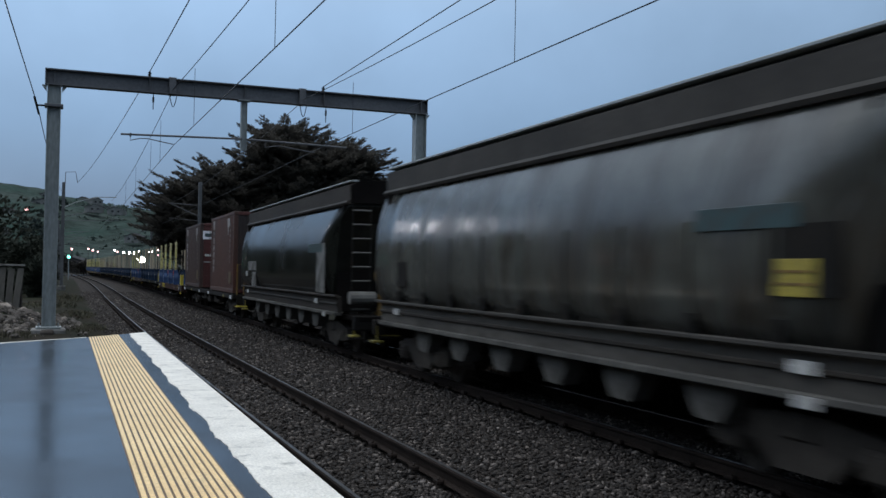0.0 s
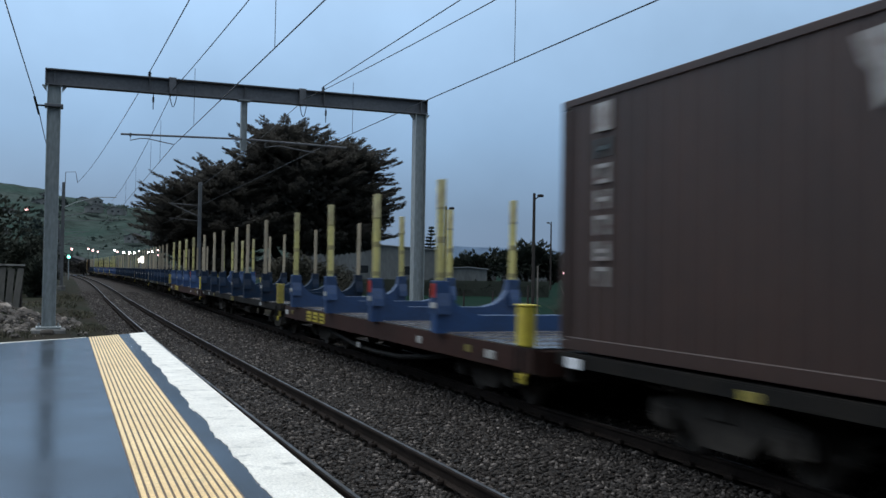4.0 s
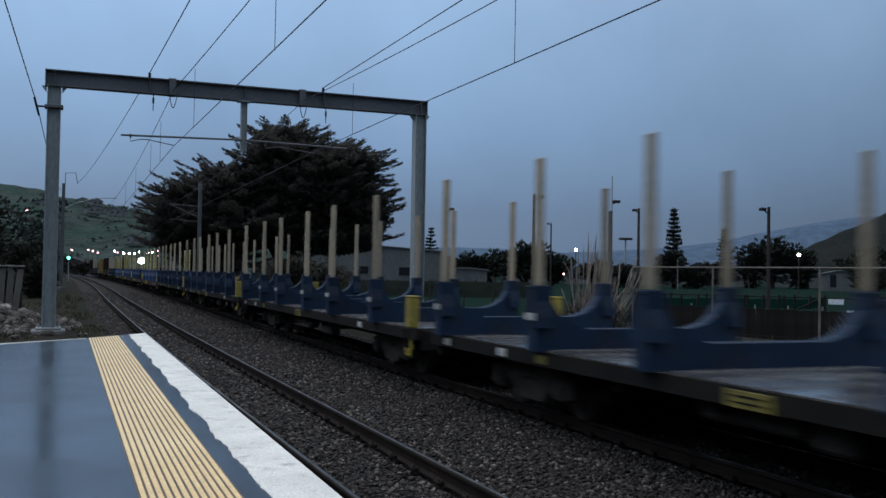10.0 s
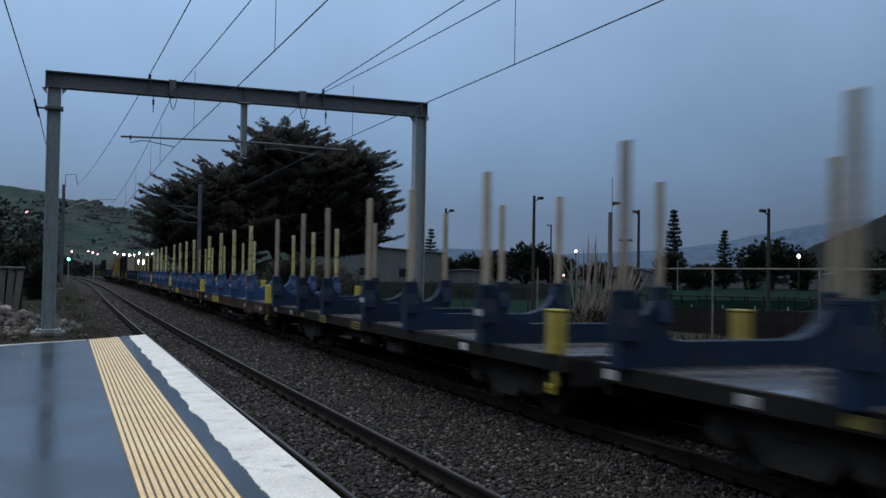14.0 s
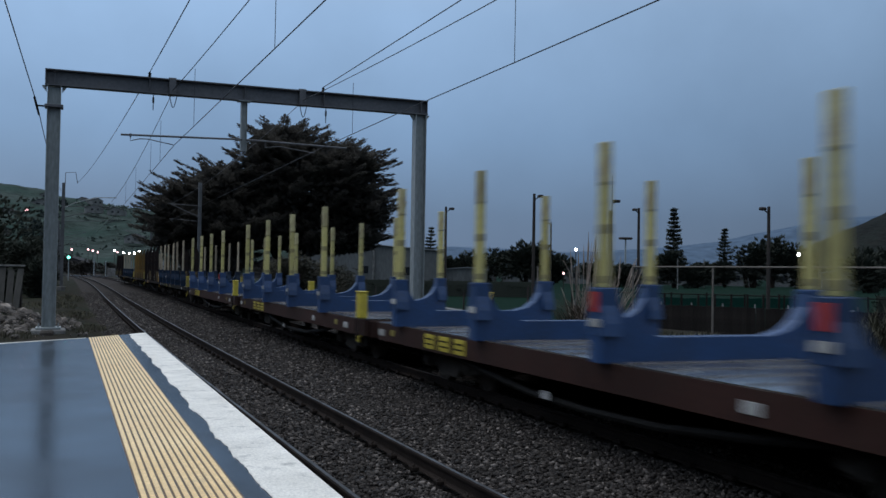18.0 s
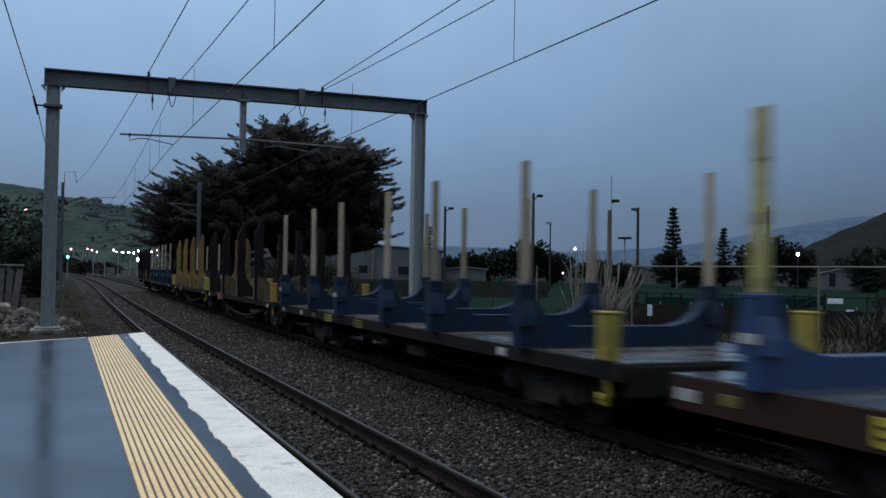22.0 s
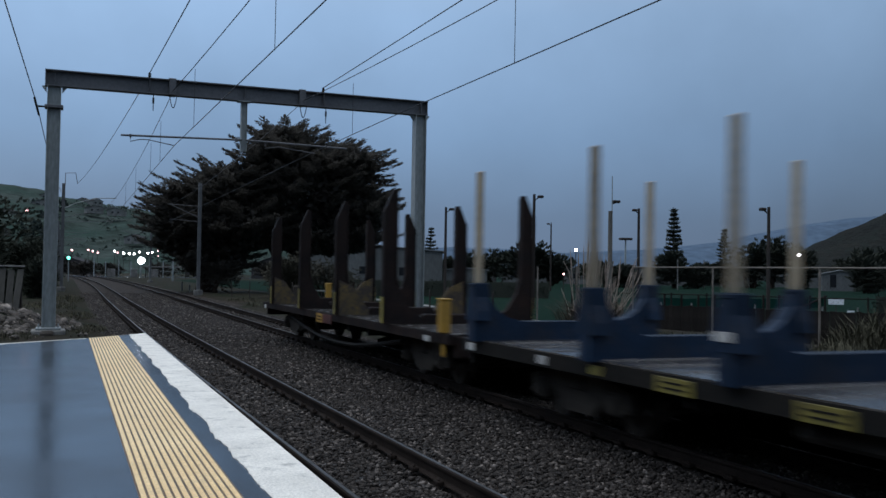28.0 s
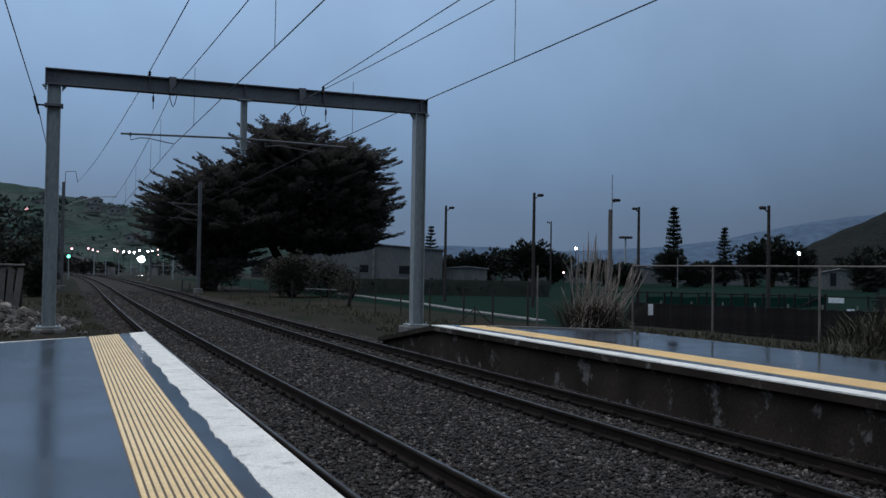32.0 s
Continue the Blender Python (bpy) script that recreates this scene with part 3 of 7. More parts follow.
# ---- mesh building ----
class Mesh:
    """Collects simple solids into one mesh."""

    def __init__(self):
        self.v, self.f = [], []

    def add(self, vs, fs, m=None):
        k = len(self.v)
        self.v += [tuple(m @ Vector(p)) for p in vs] if m is not None else [tuple(p) for p in vs]
        self.f += [tuple(i + k for i in f) for f in fs]
        return self

    def box(self, x, y, z, sx, sy, sz, ch=0.0, m=None):
        """A box about (x, y, z) with sizes; ch: chamfered edges."""
        hx, hy, hz = sx / 2, sy / 2, sz / 2
        if ch <= 0:
            vs = [(x + a * hx, y + b * hy, z + c * hz) for c in (-1, 1) for b in (-1, 1) for a in (-1, 1)]
            fs = [(0, 2, 3, 1), (4, 5, 7, 6), (0, 1, 5, 4), (2, 6, 7, 3), (0, 4, 6, 2), (1, 3, 7, 5)]
            return self.add(vs, fs, m)
        ch = min(ch, hx * 0.9, hy * 0.9, hz * 0.9)
        vs, ix = [], {}
        for a in (-1, 1):
            for b in (-1, 1):
                for c in (-1, 1):
                    for ax in range(3):
                        d = [a * (hx - ch), b * (hy - ch), c * (hz - ch)]
                        d[ax] = (a * hx, b * hy, c * hz)[ax]
                        ix[a, b, c, ax] = len(vs)
                        vs.append((x + d[0], y + d[1], z + d[2]))
        fs = []
        for ax in range(3):
            o = [i for i in range(3) if i != ax]
            for s in (-1, 1):
                q = []
                for p, r in ((-1, -1), (1, -1), (1, 1), (-1, 1)):
                    k = [0, 0, 0]
                    k[ax], k[o[0]], k[o[1]] = s, p, r
                    q.append(ix[(*k, ax)])
                fs.append(tuple(q if (s > 0) == (ax != 1) else q[::-1]))
        for ax in range(3):
            o = [i for i in range(3) if i != ax]
            for p in (-1, 1):
                for r in (-1, 1):
                    def key(s, w):
                        k = [0, 0, 0]
                        k[ax], k[o[0]], k[o[1]] = s, p, r
                        return ix[(*k, w)]
                    fs.append((key(-1, o[0]), key(1, o[0]), key(1, o[1]), key(-1, o[1])))
        for a in (-1, 1):
            for b in (-1, 1):
                for c in (-1, 1):
                    fs.append(tuple(ix[a, b, c, i] for i in range(3)))
        return self.add(vs, fs, m)

    def tube(self, pts, r, n=8, r2=None, cap=True):
        """A round bar along points."""
        pts = [Vector(p) for p in pts]
        k0, rings = len(self.v), len(pts)
        for i, p in enumerate(pts):
            d = (pts[min(i + 1, rings - 1)] - pts[max(i - 1, 0)]).normalized()
            u = d.orthogonal() if abs(d.z) < 0.99 else Vector((1, 0, 0))
            if abs(d.z) < 0.99:
                u = d.cross(Vector((0, 0, 1)))
            u.normalize()
            w = d.cross(u)
            rr = r if r2 is None else r + (r2 - r) * i / max(rings - 1, 1)
            for j in range(n):
                a = 2 * math.pi * j / n
                self.v.append(tuple(p + u * math.cos(a) * rr + w * math.sin(a) * rr))
        for i in range(rings - 1):
            for j in range(n):
                a, b = k0 + i * n + j, k0 + i * n + (j + 1) % n
                self.f.append((a, b, b + n, a + n))
        if cap:
            self.f.append(tuple(k0 + j for j in range(n))[::-1])
            self.f.append(tuple(k0 + (rings - 1) * n + j for j in range(n)))
        return self

    def prism(self, poly, lo, hi, axis="y", m=None):
        """A polygon pulled along an axis. poly holds (x, z) for y, (y, z) for x, (x, y) for z."""
        def put(p, h):
            return (p[0], h, p[1]) if axis == "y" else (h, p[0], p[1]) if axis == "x" else (p[0], p[1], h)
        n = len(poly)
        vs = [put(p, lo) for p in poly] + [put(p, hi) for p in poly]
        fs = [tuple(range(n))[::-1], tuple(range(n, 2 * n))] + [(i, (i + 1) % n, n + (i + 1) % n, n + i) for i in range(n)]
        return self.add(vs, fs, m)

    def sweep(self, profile, path):
        """A profile (x, z) carried along path rows (x, y, z), offset sideways in x."""
        k, n = len(self.v), len(profile)
        for (x, y, z) in path:
            self.v += [(x + px, y, z + pz) for px, pz in profile]
        for i in range(len(path) - 1):
            for j in range(n):
                a, b = k + i * n + j, k + i * n + (j + 1) % n
                self.f.append((a, b, b + n, a + n))
        self.f.append(tuple(k + j for j in range(n))[::-1])
        self.f.append(tuple(k + (len(path) - 1) * n + j for j in range(n)))
        return self

    def ball(self, x, y, z, r, n=8, rings=5, sz=1.0):
        k = len(self.v)
        self.v.append((x, y, z - r * sz))
        for i in range(1, rings):
            a = math.pi * i / rings - math.pi / 2
            for j in range(n):
                b = 2 * math.pi * j / n
                self.v.append((x + r * math.cos(a) * math.cos(b), y + r * math.cos(a) * math.sin(b), z + r * sz * math.sin(a)))
        self.v.append((x, y, z + r * sz))
        top = len(self.v) - 1
        for j in range(n):
            self.f.append((k, k + 1 + (j + 1) % n, k + 1 + j))
            self.f.append((top, top - n + j, top - n + (j + 1) % n))
        for i in range(rings - 2):
            for j in range(n):
                a, b = k + 1 + i * n + j, k + 1 + i * n + (j + 1) % n
                self.f.append((a, b, b + n, a + n))
        return self

    def data(self, name, material, smooth=False):
        d = bpy.data.meshes.new(name)
        d.from_pydata(self.v, [], self.f)
        bm = bmesh.new()
        bm.from_mesh(d)
        bmesh.ops.recalc_face_normals(bm, faces=bm.faces)
        bm.to_mesh(d)
        bm.free()
        d.materials.append(material)
        if smooth:
            d.polygons.foreach_set("use_smooth", [True] * len(d.polygons))
        return d


def part(name, mb, material, parent=None, label="", smooth=False, at=None):
    """One mesh object under a thing or a part (or a thing of its own)."""
    data = mb if isinstance(mb, bpy.types.Mesh) else mb.data(name, material, smooth)
    ob = new(name, data)
    if parent is not None:
        ob.parent = parent
    if at is not None:
        ob.matrix_basis = at
    if label:
        ob["label"] = label
    return ob


def raw(name, vs, fs, material):
    """A large mesh straight from arrays."""
    d = bpy.data.meshes.new(name)
    d.from_pydata(vs, [], fs)
    d.materials.append(material)
    return new(name, d)


def thing(name, m, label, category, group="", kind=""):
    ob = new(name)
    ob.empty_display_size = 0.2
    ob.matrix_basis = m
    return tagged(ob, label, category, group, kind)


# ---- the plan ----
# the line of the far track's middle: distance along the platform, offset to the right
KNOTS_Y = np.array([0, 10, 30, 60, 100, 150, 222, 280, 340, 420], float)
KNOTS_X = np.array([6.682, 6.636, 6.685, 6.99, 7.28, 6.95, 5.75, 7.4, 12.6, 24.5], float)


def spline_slopes():
    n = len(KNOTS_Y)
    a, r = np.zeros((n, n)), np.zeros(n)
    h = np.diff(KNOTS_Y)
    a[0, 0], a[-1, -1] = 1, 1
    for i in range(1, n - 1):
        a[i, i - 1], a[i, i], a[i, i + 1] = h[i - 1], 2 * (h[i - 1] + h[i]), h[i]
        r[i] = 6 * ((KNOTS_X[i + 1] - KNOTS_X[i]) / h[i] - (KNOTS_X[i] - KNOTS_X[i - 1]) / h[i - 1])
    return np.linalg.solve(a, r)


CURVE = spline_slopes()


def line_far(y):
    """Offset of the far track's middle at y."""
    if y < 0:
        return float(KNOTS_X[0] - 0.0063 * y)
    y = min(y, 420.0)
    i = min(int(np.searchsorted(KNOTS_Y, y, side="right")) - 1, len(KNOTS_Y) - 2)
    h, u, w = KNOTS_Y[i + 1] - KNOTS_Y[i], KNOTS_Y[i + 1] - y, y - KNOTS_Y[i]
    return float(CURVE[i] * u ** 3 / (6 * h) + CURVE[i + 1] * w ** 3 / (6 * h) + (KNOTS_X[i] / h - CURVE[i] * h / 6) * u + (KNOTS_X[i + 1] / h - CURVE[i + 1] * h / 6) * w)


def line_near(y):
    return line_far(y) - 3.834 - 0.006 * min(max(y, 0), 60)


GAUGE = 1.067
BED = -0.17
PLAT, PLAT_FAR = 0.437, 0.555
STRIP_L, STRIP_R, EDGE = 0.443, 1.023, 1.582
FAR_EDGE = 7.92


def end_y(x):
    """The skewed end of the near platform."""
    return 19.35 + 0.83 * x if x < 0.45 else 19.72 + 1.15 * (x - 0.45)


# ---- ground: one sheet to the horizon ----
def ramp01(v, lo, hi):
    u = min(max((v - lo) / (hi - lo), 0.0), 1.0)
    return u * u * (3 - 2 * u)


def ground_z(x, y):
    bed_l, bed_r = line_near(y) - 1.35, line_far(y) + 1.25
    z = BED - 0.03
    if x > bed_r:
        if y < 21.5:
            z = 0.40 - 0.42 * ramp01(x, 14.5, 19) if x > 10.5 else BED - 0.03
        else:
            z = BED - 0.03 + 0.14 * ramp01(x, bed_r, bed_r + 1.5)
            k = ramp01(30 - y, 0, 8)
            z = z * (1 - k) + k * (0.40 - 0.42 * ramp01(x, 14.5, 19)) if x > 11 else z
    elif x < bed_l:
        if y > 22.5:
            z = BED - 0.03 + (0.24 if y < 60 else 0.1) * ramp01(-x, -bed_l, -bed_l + 1.4)
            z += 0.75 * math.exp(-((x + 2.7) ** 2 / 2.2 + (y - 33.0) ** 2 / 7.0))
        else:
            z = BED - 0.03
    z += 0.03 * noise.noise((x * 0.7, y * 0.7, 0)) if -40 < x < 60 and y < 90 and not bed_l < x < bed_r else 0
    return z


def grid_steps(lo, hi, fine_lo, fine_hi, step, grow):
    out, v, s = [], fine_lo, step
    while v > lo:
        s *= grow
        v -= s
        out.append(v)
    out = out[::-1]
    v = fine_lo
    while v < fine_hi:
        out.append(v)
        v += step
    s = step
    while v < hi:
        out.append(v)
        s *= grow
        v += s
    return out


def build_ground():
    xs, ys = grid_steps(-2500, 3000, -12, 24, 0.6, 1.22), grid_steps(-2000, 3500, -12, 60, 1.2, 1.2)
    vs = [(x, y, ground_z(x, y)) for y in ys for x in xs]
    fs, ids = [], []
    for j in range(len(ys) - 1):
        for i in range(len(xs) - 1):
            a = j * len(xs) + i
            fs.append((a, a + 1, a + 1 + len(xs), a + len(xs)))
            x, y = (xs[i] + xs[i + 1]) / 2, (ys[j] + ys[j + 1]) / 2
            if y < 420 and line_near(y) - 1.7 < x < line_far(y) + 1.8:
                ids.append(0)
            elif x > 16 and (y < 160 or x > 60):
                ids.append(2)
            else:
                ids.append(1)
    ob = raw("ground", vs, fs, M["ballast"])
    ob.data.materials.append(M["earth"])
    ob.data.materials.append(M["grass"])
    ob.data.polygons.foreach_set("material_index", ids)
    ob.data.polygons.foreach_set("use_smooth", [True] * len(fs))
    tagged(ob, "dark ballast, rough earth and green playing field", "ground", kind="structure")


build_ground()


# ---- track ----
def track_path(fn, off, lo, hi, step=3.0):
    n = int((hi - lo) / step)
    return [(fn(lo + i * step) + off, lo + i * step, 0.0) for i in range(n + 1)]


RAIL = [(-0.033, -0.006), (-0.028, 0.0), (0.028, 0.0), (0.033, -0.006), (0.033, -0.030), (0.009, -0.042), (0.008, -0.118), (0.058, -0.132), (0.060, -0.142),
        (-0.060, -0.142), (-0.058, -0.132), (-0.008, -0.118), (-0.009, -0.042), (-0.033, -0.030)]
for fn, which in ((line_near, "platform-side"), (line_far, "through")):
    for sgn in (-1, 1):
        off = sgn * (GAUGE / 2 + 0.033)
        rail = part("rail", Mesh().sweep(RAIL, track_path(fn, off, -40, 400)), M["rail"])
        tagged(rail, "rust-brown steel rail of the %s track" % which, "rail", "rails of both tracks", "structure")
        part("rail_head", Mesh().sweep([(-0.014, 0.0005), (0.020, 0.0005), (0.020, 0.003), (-0.014, 0.003)], track_path(fn, off, -40, 400)), M["railtop"], rail, "polished running surface")


def build_sleepers():
    one = Mesh().box(0, 0, -0.290, 2.1, 0.24, 0.17, 0.02).data("sleeper", M["sleeper"])
    clip = Mesh()
    for sx in (-1, 1):
        for o in (-1, 1):
            x = sx * (GAUGE / 2 + 0.033) + o * 0.085
            clip.box(x, 0, -0.125, 0.07, 0.14, 0.05, 0.012)
            clip.tube([(x - 0.02, -0.05, -0.10), (x, 0.0, -0.085), (x + 0.02, 0.05, -0.10)], 0.011, 5)
    clip = clip.data("rail_clip", M["rail"])
    for fn, which in ((line_near, "near"), (line_far, "far")):
        row = thing("sleeper_row", Matrix.Identity(4), "concrete sleepers half buried in dark ballast", "sleepers", "", "structure")
        y = 1.0
        while y < 62:
            m = pose(fn(y), y, 0)
            part("sleeper", one, None, row, at=m)
            part("rail_clip", clip, None, row, at=m)
            y += 0.66


build_sleepers()


def build_stones():
    """Loose ballast stones, each an uneven eight-faced lump."""
    rng = np.random.default_rng(4)
    def patch(y0, y1, per, size):
        n = int((y1 - y0) * 7.0 * per)
        y = rng.uniform(y0, y1, n)
        x = np.where(y > 24.5, rng.uniform(0.75, 8.9, n), rng.uniform(1.35, 8.15, n))
        keep = np.ones(n, bool)
        for fn in (line_near, line_far):
            mid = np.array([fn(v) for v in y])
            for s in (-1, 1):
                keep &= np.abs(x - mid - s * (GAUGE / 2 + 0.033)) > 0.075
        return x[keep], y[keep], size * rng.uniform(0.4, 1.35, keep.sum())
    xs, ys, ss = zip(patch(2.2, 8, 1000, 0.030), patch(8, 15, 760, 0.032), patch(15, 26, 450, 0.037), patch(26, 45, 200, 0.042), patch(45, 80, 75, 0.055))
    x, y, s = np.concatenate(xs), np.concatenate(ys), np.concatenate(ss)
    n = len(x)
    base = np.array([(1, 0, 0), (0, 1, 0), (-1, 0, 0), (0, -1, 0), (0, 0, 1), (0, 0, -1)], float)
    v = base[None] * (s[:, None, None] * rng.uniform(0.65, 1.2, (n, 6, 1))) + rng.normal(0, 0.22, (n, 6, 3)) * s[:, None, None]
    a = rng.uniform(0, 6.28, n)
    t = rng.normal(0, 0.6, n)
    c, q = np.cos(a), np.sin(a)
    vx, vy, vz = v[..., 0].copy(), v[..., 1].copy(), v[..., 2].copy()
    ct, st = np.cos(t)[:, None], np.sin(t)[:, None]
    vx, vz = vx * ct - vz * st, vx * st + vz * ct
    v[..., 0] = vx * c[:, None] - vy * q[:, None] + x[:, None]
    v[..., 1] = vx * q[:, None] + vy * c[:, None] + y[:, None]
    v[..., 2] = vz * 0.62 + (BED - 0.022 + rng.uniform(-0.012, 0.018, n))[:, None]
    tri = np.array([(0, 1, 4), (1, 2, 4), (2, 3, 4), (3, 0, 4), (1, 0, 5), (2, 1, 5), (3, 2, 5), (0, 3, 5)])
    f = (tri[None] + (np.arange(n) * 6)[:, None, None]).reshape(-1, 3)
    d = bpy.data.meshes.new("ballast_stones")
    d.vertices.add(n * 6)
    d.vertices.foreach_set("co", v.reshape(-1))
    d.loops.add(len(f) * 3)
    d.loops.foreach_set("vertex_index", f.reshape(-1).astype(np.int32))
    d.polygons.add(len(f))
    d.polygons.foreach_set("loop_start", np.arange(0, len(f) * 3, 3, dtype=np.int32))
    d.update(calc_edges=True)
    d.materials.append(M["stones"])
    tagged(new("ballast_stones", d), "loose dark grey crushed ballast stones", "gravel", kind="stuff")


build_stones()


# ---- near platform ----
def ragged(lo, hi, step, fx, amp, seed):
    out = []
    n = int((hi - lo) / step)
    for i in range(n + 1):
        y = lo + (hi - lo) * i / n
        out.append((fx + amp * noise.noise((seed, y * 1.3, 0)) + amp * 0.5 * noise.noise((seed, y * 5.0, 2)) + amp * 0.35 * noise.noise((seed, y * 15.0, 5)), y))
    return out


def build_near_platform():
    plat = thing("platform_near", Matrix.Identity(4), "wet asphalt station platform with painted edge", "platform", "", "structure")
    lo = -9.0
    outline = [(-14, lo), (EDGE - 0.10, lo), (EDGE - 0.10, end_y(EDGE - 0.1)), (0.45, end_y(0.45)), (-14, end_y(-14.0))]
    part("platform_surface", Mesh().prism(outline, -0.25, PLAT, "z"), M["asphalt"], plat, "dark wet asphalt")
    part("coping", Mesh().prism([(EDGE - 0.098, lo), (EDGE, lo), (EDGE, end_y(EDGE)), (EDGE - 0.098, end_y(EDGE - 0.1))], -0.3, PLAT - 0.004, "z"), M["platform_wall"], plat, "concrete platform edge wall")
    right = [(EDGE + 0.002, lo), (EDGE + 0.002, end_y(EDGE))]
    left = [(x + 0.0045 * y, y) for x, y in ragged(lo, end_y(1.22), 0.05, 1.145, 0.04, 3.0)][::-1]
    part("edge_line", Mesh().prism(right + left, PLAT - 0.06, PLAT + 0.005, "z"), M["white"], plat, "worn white painted edge line")
    # painted line along the end of the platform
    ends = [(-14, end_y(-14) - 0.42), (-3.0, end_y(-3.0) - 0.40), (-1.2, end_y(-1.2) - 0.30), (-0.9, end_y(-0.9) - 0.12), (0.4, end_y(0.4) - 0.07), (0.4, end_y(0.4) + 0.002), (-14, end_y(-14.0) + 0.002)]
    part("end_line", Mesh().prism(ends, PLAT - 0.03, PLAT + 0.004, "z"), M["white"], plat, "worn white line at the platform end")
    pitch = (STRIP_R - STRIP_L) / 12
    for i in range(12):
        x = STRIP_L + (i + 0.5) * pitch
        prof = [(x - 0.0175, PLAT + 0.001), (x - 0.0135, PLAT + 0.007), (x + 0.0135, PLAT + 0.007), (x + 0.0175, PLAT + 0.001)]
        part("tactile_bar", Mesh().prism([(a, b) for a, b in prof], lo, end_y(x) - 0.03, "y"), M["tactile"], plat, "" if i else "raised yellow tactile bar")
    # dark brown base paints the shade in the gaps between the bars
    part("tactile_base", Mesh().prism([(STRIP_L - 0.004, lo), (STRIP_R + 0.004, lo), (STRIP_R + 0.004, end_y(STRIP_R) - 0.03), (STRIP_L - 0.004, end_y(STRIP_L) - 0.03)], PLAT - 0.02, PLAT + 0.0025, "z"), M["tactilebase"], plat, "brown backing of the tactile strip, darkened as shaded gaps")
    studs = Mesh()
    for i in range(12):
        x = STRIP_L + (i + 0.5) * pitch
        y = 2.6
        while y < 7.5:
            studs.box(x, y, PLAT + 0.006, 0.026, 0.030, 0.006, 0.003)
            y += 0.05
    part("tactile_studs", studs, M["tactile"], plat)["kind"] = "stuff"


build_near_platform()


# ---- far platform ----
def build_far_platform():
    plat = thing("platform_far", Matrix.Identity(4), "wet asphalt far platform with white edge and yellow strip", "platform", "", "structure")
    top, e, back = 20.8, FAR_EDGE, 11.6
    part("platform_surface", Mesh().prism([(e + 0.31, -9), (back, -9), (back, 18.0), (e + 0.31, top + 0.2)], 0.0, PLAT_FAR, "z"), M["asphaltfar"], plat, "wet dark asphalt mirroring the sky")
    part("platform_wall", Mesh().prism([(-9, BED - 0.2), (top, BED - 0.2), (top + 4.0, BED - 0.2), (top + 4.0, BED + 0.05), (top, PLAT_FAR - 0.10), (-9, PLAT_FAR - 0.10)], e + 0.12, e + 0.3, "x"), M["platform_wall"], plat, "stained concrete platform wall")
    part("coping", Mesh().prism([(-9, PLAT_FAR - 0.12), (top, PLAT_FAR - 0.12), (top + 4.1, BED + 0.05), (top + 4.1, BED + 0.16), (top, PLAT_FAR - 0.004), (-9, PLAT_FAR - 0.004)], e, e + 0.36, "x"), M["platform_wall"], plat, "overhanging concrete coping")
    part("ramp", Mesh().prism([(top, 0.0), (top + 4.0, BED - 0.1), (top + 4.0, BED + 0.12), (top, PLAT_FAR - 0.02)], e + 0.362, back - 1.6, "x"), M["earth"], plat, "rough ramp down from the platform end")
    left = [(e - 0.004, -9), (e - 0.004, top)]
    right = ragged(-9, top, 0.15, e + 0.30, 0.02, 7.0)[::-1]
    part("edge_line", Mesh().prism(left + right, PLAT_FAR - 0.014, PLAT_FAR + 0.005, "z"), M["white"], plat, "white painted platform edge line")
    for i in range(12):
        x = e + 0.60 + (i + 0.5) * 0.05
        part("tactile_bar", Mesh().prism([(x - 0.019, PLAT_FAR), (x - 0.014, PLAT_FAR + 0.006), (x + 0.014, PLAT_FAR + 0.006), (x + 0.019, PLAT_FAR)], -9, top - 0.3, "y"), M["tactilefar"], plat, "" if i else "raised yellow tactile bar")
    part("end_kerb", Mesh().prism([(e + 1.1, 20.0), (back, 18.05), (back, 18.2), (e + 1.1, 20.15)], PLAT_FAR - 0.05, PLAT_FAR + 0.03, "z"), M["concrete"], plat, "pale kerb across the platform end")


build_far_platform()


# ---- overhead line ----
GY = 27.3


def h_post(x, y, z0, z1, s, t=0.02):
    mb = Mesh()
    for o in (-1, 1):
        mb.box(x + o * (s / 2 - t / 2), y, (z0 + z1) / 2, t, s, z1 - z0)
    mb.box(x, y, (z0 + z1) / 2, s - 2 * t, t, z1 - z0)
    return mb


